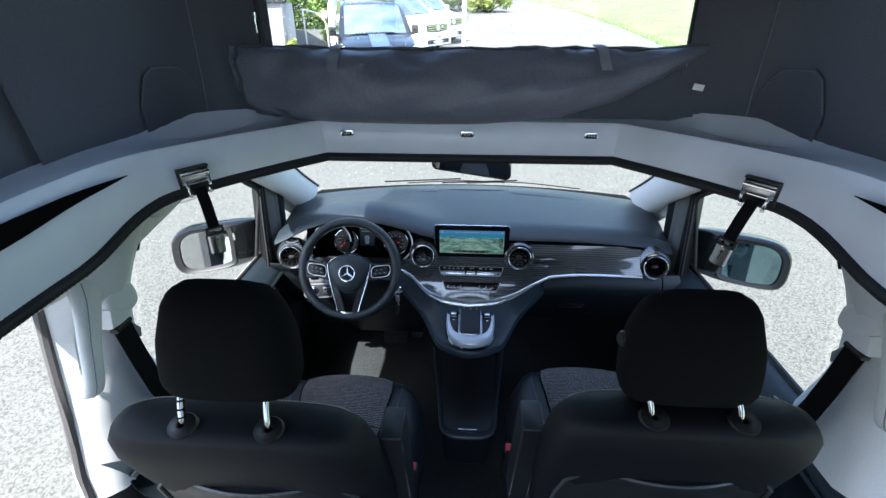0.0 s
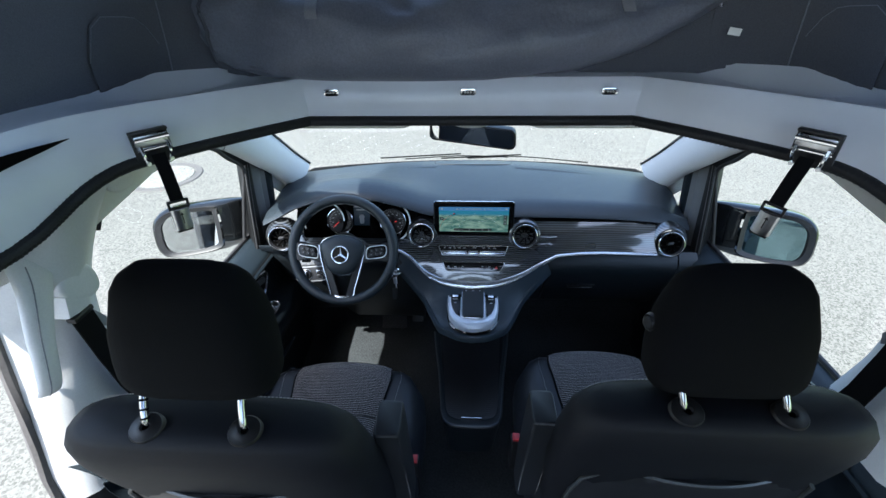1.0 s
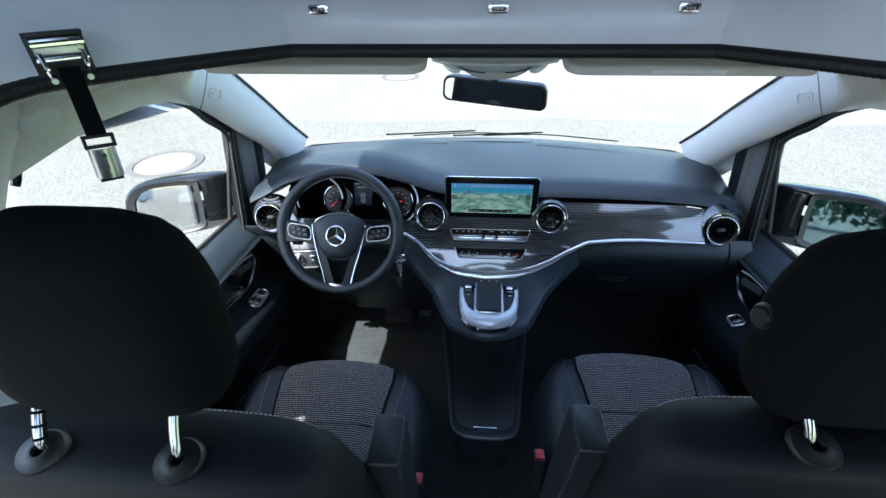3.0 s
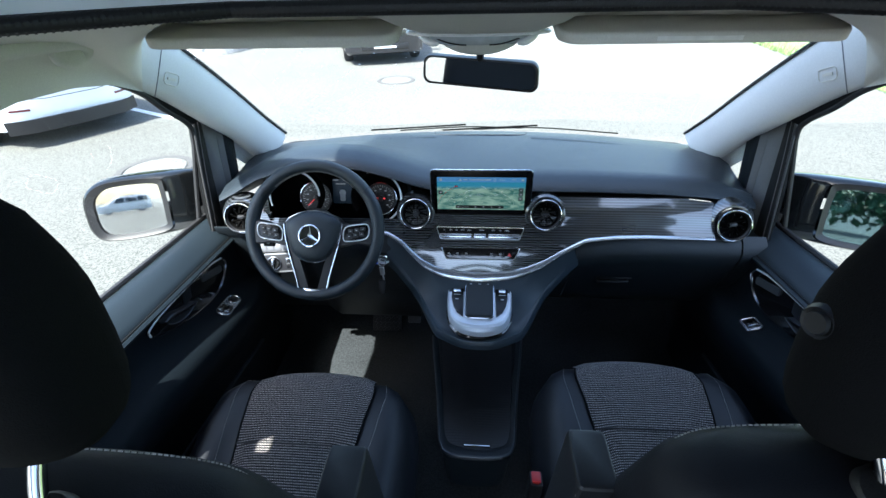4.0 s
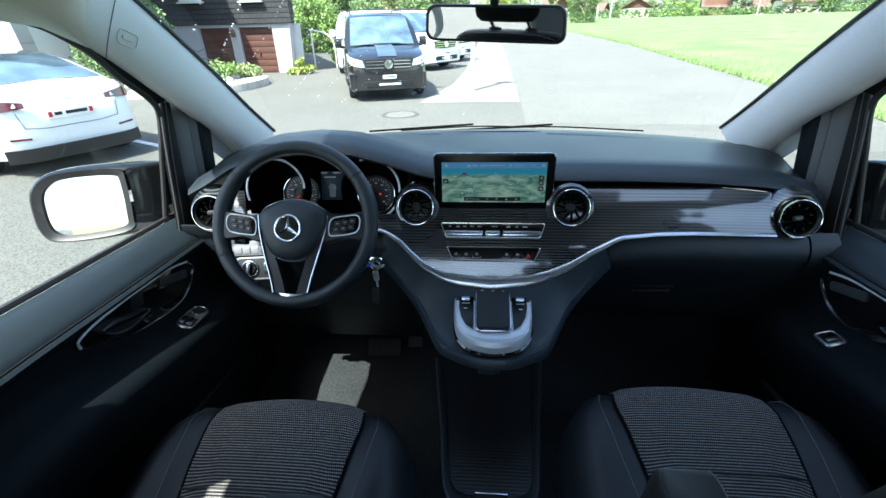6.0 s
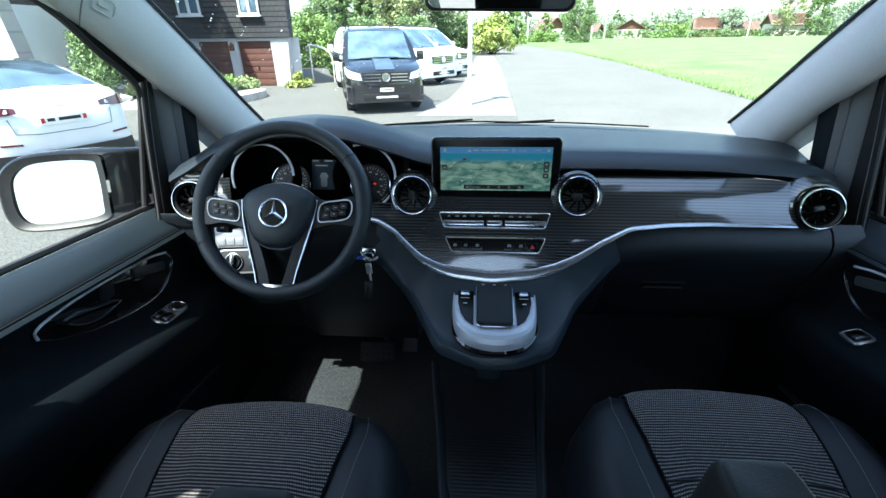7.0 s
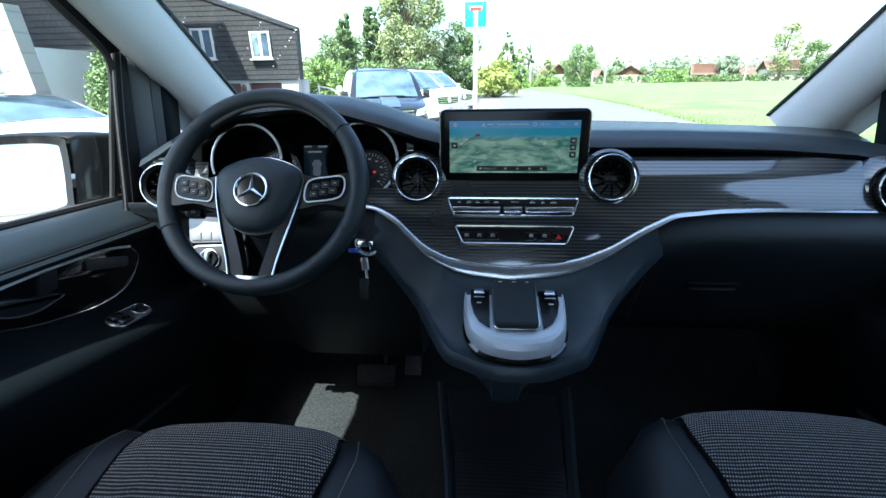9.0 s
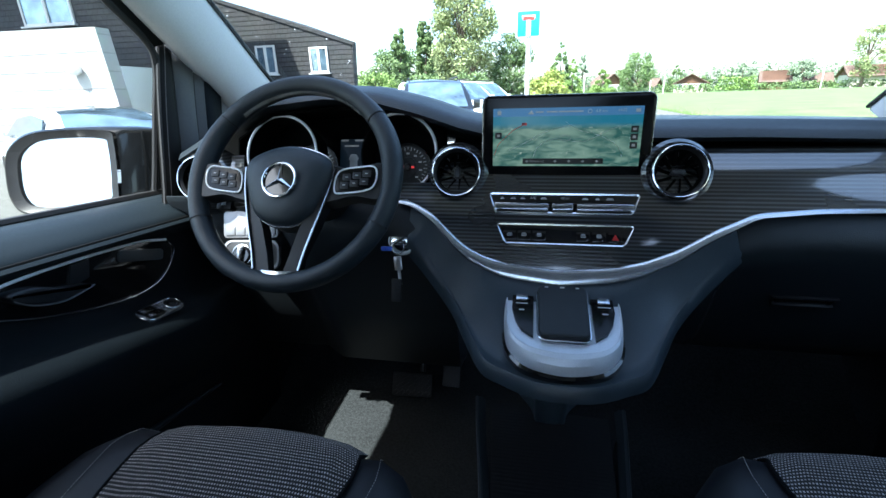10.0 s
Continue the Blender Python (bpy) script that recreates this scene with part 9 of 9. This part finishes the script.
def saloon(at, ang):
    """A white fastback; its tail is at local y = 0 and it extends to +y."""
    c = thing("car", (*at, GZ), "white fastback car seen from its tail", "car")
    m = Matrix.Translation((*at, GZ)) @ pose(0, 0, 0, 0, 0, ang)
    rows = [body_ring(y, hw, zb, zt, cr) for y, hw, zb, zt, cr in ((0.0, 0.58, 0.36, 0.72, 0.02), (0.04, 0.68, 0.30, 0.86, 0.03), (0.14, 0.775, 0.24, 0.97, 0.05), (0.40, 0.865, 0.22, 1.00, 0.06), (0.9, 0.925, 0.20, 0.98, 0.05), (2.2, 0.925, 0.18, 0.93, 0.04), (3.6, 0.915, 0.20, 0.88, 0.05), (4.4, 0.86, 0.22, 0.72, 0.05), (4.68, 0.70, 0.28, 0.60, 0.03))]
    part("body", moved(loft(rows, caps=True, closed=True), m), "white", c, smooth=40)
    rows = []
    for y, wt, zt in ((0.42, 0.80, 1.02), (0.75, 0.72, 1.17), (1.2, 0.64, 1.33), (1.7, 0.60, 1.415), (2.3, 0.60, 1.43), (2.8, 0.62, 1.36), (3.3, 0.70, 1.12), (3.6, 0.80, 0.92)):
        zt = 0.9 + (zt - 0.9) * 0.88
        rows.append([(-0.86, y, 0.90), (-(0.86 + wt) / 2 - 0.03, y, (0.90 + zt) / 2), (-wt, y, zt - 0.03), (-wt + 0.12, y, zt), (0, y, zt + 0.03), (wt - 0.12, y, zt), (wt, y, zt - 0.03), ((0.86 + wt) / 2 + 0.03, y, (0.90 + zt) / 2), (0.86, y, 0.90)])
    part("cabin", moved(loft(rows, caps=True, closed=True), m), "white", c, smooth=40)
    gl = [[(u * w, y, z + 0.012 + 0.03 * (1 - u * u)) for u in (-1, -0.5, 0, 0.5, 1)] for y, w, z in ((0.52, 0.70, 1.047), (0.75, 0.62, 1.142), (1.2, 0.53, 1.283), (1.5, 0.50, 1.327))]
    part("rear_window", moved(loft(gl, thick=0.01), m), "skyglass", c, "sloping glossy rear window")
    gl = [[(u * w, y, z + 0.012 + 0.03 * (1 - u * u)) for u in (-1, -0.5, 0, 0.5, 1)] for y, w, z in ((1.5, 0.50, 1.330), (1.9, 0.49, 1.363), (2.6, 0.50, 1.345))]
    part("glass_roof", moved(loft(gl, thick=0.01), m), "gloss", c, "black glass roof")
    for s in (-1, 1):
        part("side_window", moved(loft([[(s * 0.872, 0.9, 0.99), (s * 0.72, 1.25, 1.245)], [(s * 0.878, 2.0, 0.98), (s * 0.70, 1.95, 1.31)], [(s * 0.872, 3.2, 0.97), (s * 0.74, 2.75, 1.25)]], thick=0.02), m), "dusk", c)
        tl = loft([[(s * 0.835, 0.30, 0.80), (s * 0.84, 0.36, 0.93)], [(s * 0.765, 0.13, 0.80), (s * 0.775, 0.16, 0.945)], [(s * 0.655, 0.035, 0.81), (s * 0.665, 0.05, 0.93)], [(s * 0.44, -0.004, 0.825), (s * 0.44, 0.016, 0.885)]], thick=-0.02)
        t_ = part("tail_light", moved(tl, m), "taillight", c, "dark red tail lamp")
        part("lamp_lens", moved(loft([[(s * 0.75, 0.09, 0.83), (s * 0.755, 0.11, 0.90)], [(s * 0.52, -0.012, 0.845), (s * 0.52, 0.0, 0.885)]], thick=-0.012), m), "lamp", t_)
        part("reflector", moved(loft([[(s * 0.70, 0.025, 0.475), (s * 0.70, 0.025, 0.50)], [(s * 0.50, -0.025, 0.46), (s * 0.50, -0.025, 0.485)]], thick=-0.02), m), "taillight", c, "red bumper reflector")
        part("wing_mirror", moved(box(s * 0.90, s * 1.06, 2.95, 3.06, 0.94, 1.06, 0.03), m), "white", c)
        for y in (0.88, 3.75):
            wheel(c, m, s * 0.80, y, 0.335, s)
    part("diffuser", moved(loft([[(x, y, z) for x, y in ((-0.76, 0.14), (-0.54, 0.0), (0, -0.03), (0.54, 0.0), (0.76, 0.14))] for z in (0.20, 0.36)], thick=-0.03), m), "black", c, "black lower bumper")
    part("lid_seam", moved(tube([(-0.55, -0.004, 0.78), (-0.52, -0.012, 0.60), (-0.30, -0.02, 0.57), (0.30, -0.02, 0.57), (0.52, -0.012, 0.60), (0.55, -0.004, 0.78)], 0.004, 6), m), "shell", c)
    pl = part("number_plate", moved(box(-0.26, 0.26, -0.025, -0.008, 0.665, 0.775, 0.004), m), "plate", c, "white number plate")
    part("plate_bar", moved(join(box(-0.18, -0.10, -0.0285, -0.0245, 0.702, 0.740), box(-0.06, 0.18, -0.0285, -0.0245, 0.702, 0.740)), m), "black", pl)
    part("plate_crest", moved(join(box(-0.245, -0.205, -0.0285, -0.0245, 0.69, 0.75), box(0.205, 0.245, -0.0285, -0.0245, 0.69, 0.75)), m), "red", pl)
    part("badge", moved(box(-0.05, 0.05, -0.010, 0.004, 0.865, 0.885, 0.003), m), "chrome", c)
    return c


saloon((-5.25, 6.05), 63)

# bicycle leaning in the rockery
bc = thing("bicycle", (-7.9, 13.0, GZ + 0.2), "small red bicycle leaning among the plants", "bicycle")
bx, by, bz = -7.9, 13.0, GZ + 0.52
for dx in (-0.45, 0.45):
    part("wheel", tube([(bx + dx + 0.30 * math.cos(a), by + 0.1 * math.cos(a), bz + 0.30 * math.sin(a)) for a in (2 * math.pi * k / 28 for k in range(28))], 0.018, 6, True), "tyre", bc)
part("bike_frame", join(tube([(bx - 0.45, by, bz), (bx - 0.1, by, bz + 0.35), (bx + 0.35, by, bz + 0.38), (bx + 0.45, by, bz)], 0.018, 6), tube([(bx - 0.1, by, bz + 0.35), (bx, by, bz - 0.02), (bx + 0.33, by, bz + 0.34)], 0.016, 6)), "red", bc)
part("handlebar", tube(catmull([(bx + 0.38, by - 0.22, bz + 0.52), (bx + 0.36, by, bz + 0.48), (bx + 0.38, by + 0.22, bz + 0.52)], 4), 0.012, 6), "black", bc)

# curved rail beside the drive
gr_ = thing("handrail", (-5.6, 18.5, GZ), "curved galvanised handrail beside the drive", "handrail")
part("rail", tube(catmull([(-6.4, 18.6, 1.15), (-5.9, 18.6, 1.05), (-5.6, 18.6, 0.85), (-5.5, 18.6, 0.5), (-5.5, 18.6, GZ)], 5), 0.03, 8), "zinc", gr_)
part("post", tube([(-6.35, 18.6, 1.15), (-6.35, 18.6, GZ)], 0.03, 8), "zinc", gr_)

# vehicles behind, seen in the door mirror
tr = thing("lorry", (-14.5, -62.0, GZ), "white lorry cab parked far behind", "lorry")
part("cab", moved(box(-1.2, 1.2, -2.2, 0.0, 0.5, 3.2, 0.12), Matrix.Translation((-14.5, -62.0, GZ))), "white", tr)
part("windscreen", moved(box(-1.05, 1.05, 0.0, 0.03, 1.75, 2.75, 0.01), Matrix.Translation((-14.5, -62.0, GZ))), "dusk", tr)
part("grille", moved(box(-0.9, 0.9, 0.0, 0.04, 0.75, 1.55, 0.02), Matrix.Translation((-14.5, -62.0, GZ))), "black", tr)
part("box_body", moved(box(-1.25, 1.25, -8.5, -2.4, 0.9, 3.3, 0.05), Matrix.Translation((-14.5, -62.0, GZ))), "white", tr)
for s in (-1, 1):
    wheel(tr, Matrix.Translation((-14.5, -62.0, GZ)), s * 1.05, -1.0, 0.5, s)
van((-8.8, -58.0), 262, "white", "white van parked far behind")

# rain left on the windscreen and on the tent's window film
def drops(name, spots, parent_label):
    vs, fs = [], []
    for (px, py, pz), (nx, ny, nz), r in spots:
        pm_ = facing((px, py, pz), (nx, ny, nz))
        i = len(vs)
        vs.append(tuple(pm_ @ Vector((0, 0, r * 0.55))))
        for k in range(6):
            a_ = 2 * math.pi * k / 6
            vs.append(tuple(pm_ @ Vector((r * math.cos(a_), r * 1.2 * math.sin(a_), 0))))
        fs += [(i, i + 1 + k, i + 1 + (k + 1) % 6) for k in range(6)]
    me_ = bpy.data.meshes.new(name)
    me_.from_pydata(vs, [], fs)
    me_.materials.append(MAT["water"])
    me_.shade_smooth()
    return tagged(new(name, me_), parent_label, "rain drops", kind="stuff")


g3 = np.random.default_rng(9)
spots = []
for k in range(330):
    t_ = 0.15 + 0.85 * g3.random() ** 0.7
    u_ = -0.95 + (1.0 if g3.random() < 0.7 else 1.8) * g3.random()
    i_ = int(t_ * 7.99)
    j_ = int((u_ + 1) * 8)
    a_, b_ = Vector(WS[i_][j_]), Vector(WS[min(8, i_ + 1)][min(16, j_ + 1)])
    q_ = a_.lerp(b_, g3.random())
    spots.append(((q_.x, q_.y + 0.004, q_.z + 0.005), (0, 0.52, 0.85), 0.0008 + 0.0016 * g3.random() ** 2))
drops("screen_drops", spots, "small rain drops scattered over the windscreen")
spots = []
for k in range(420):
    z_ = 1.84 + 0.30 * g3.random()
    x_ = -0.44 + 0.82 * (g3.random() ** 1.5 if g3.random() < 0.75 else g3.random())
    spots.append(((x_, 1.181 + 0.05 * (z_ - 1.84), z_), (0, 1, 0.05), 0.0008 + 0.0018 * g3.random() ** 2))
drops("film_drops", spots, "small rain drops on the tent's clear window")
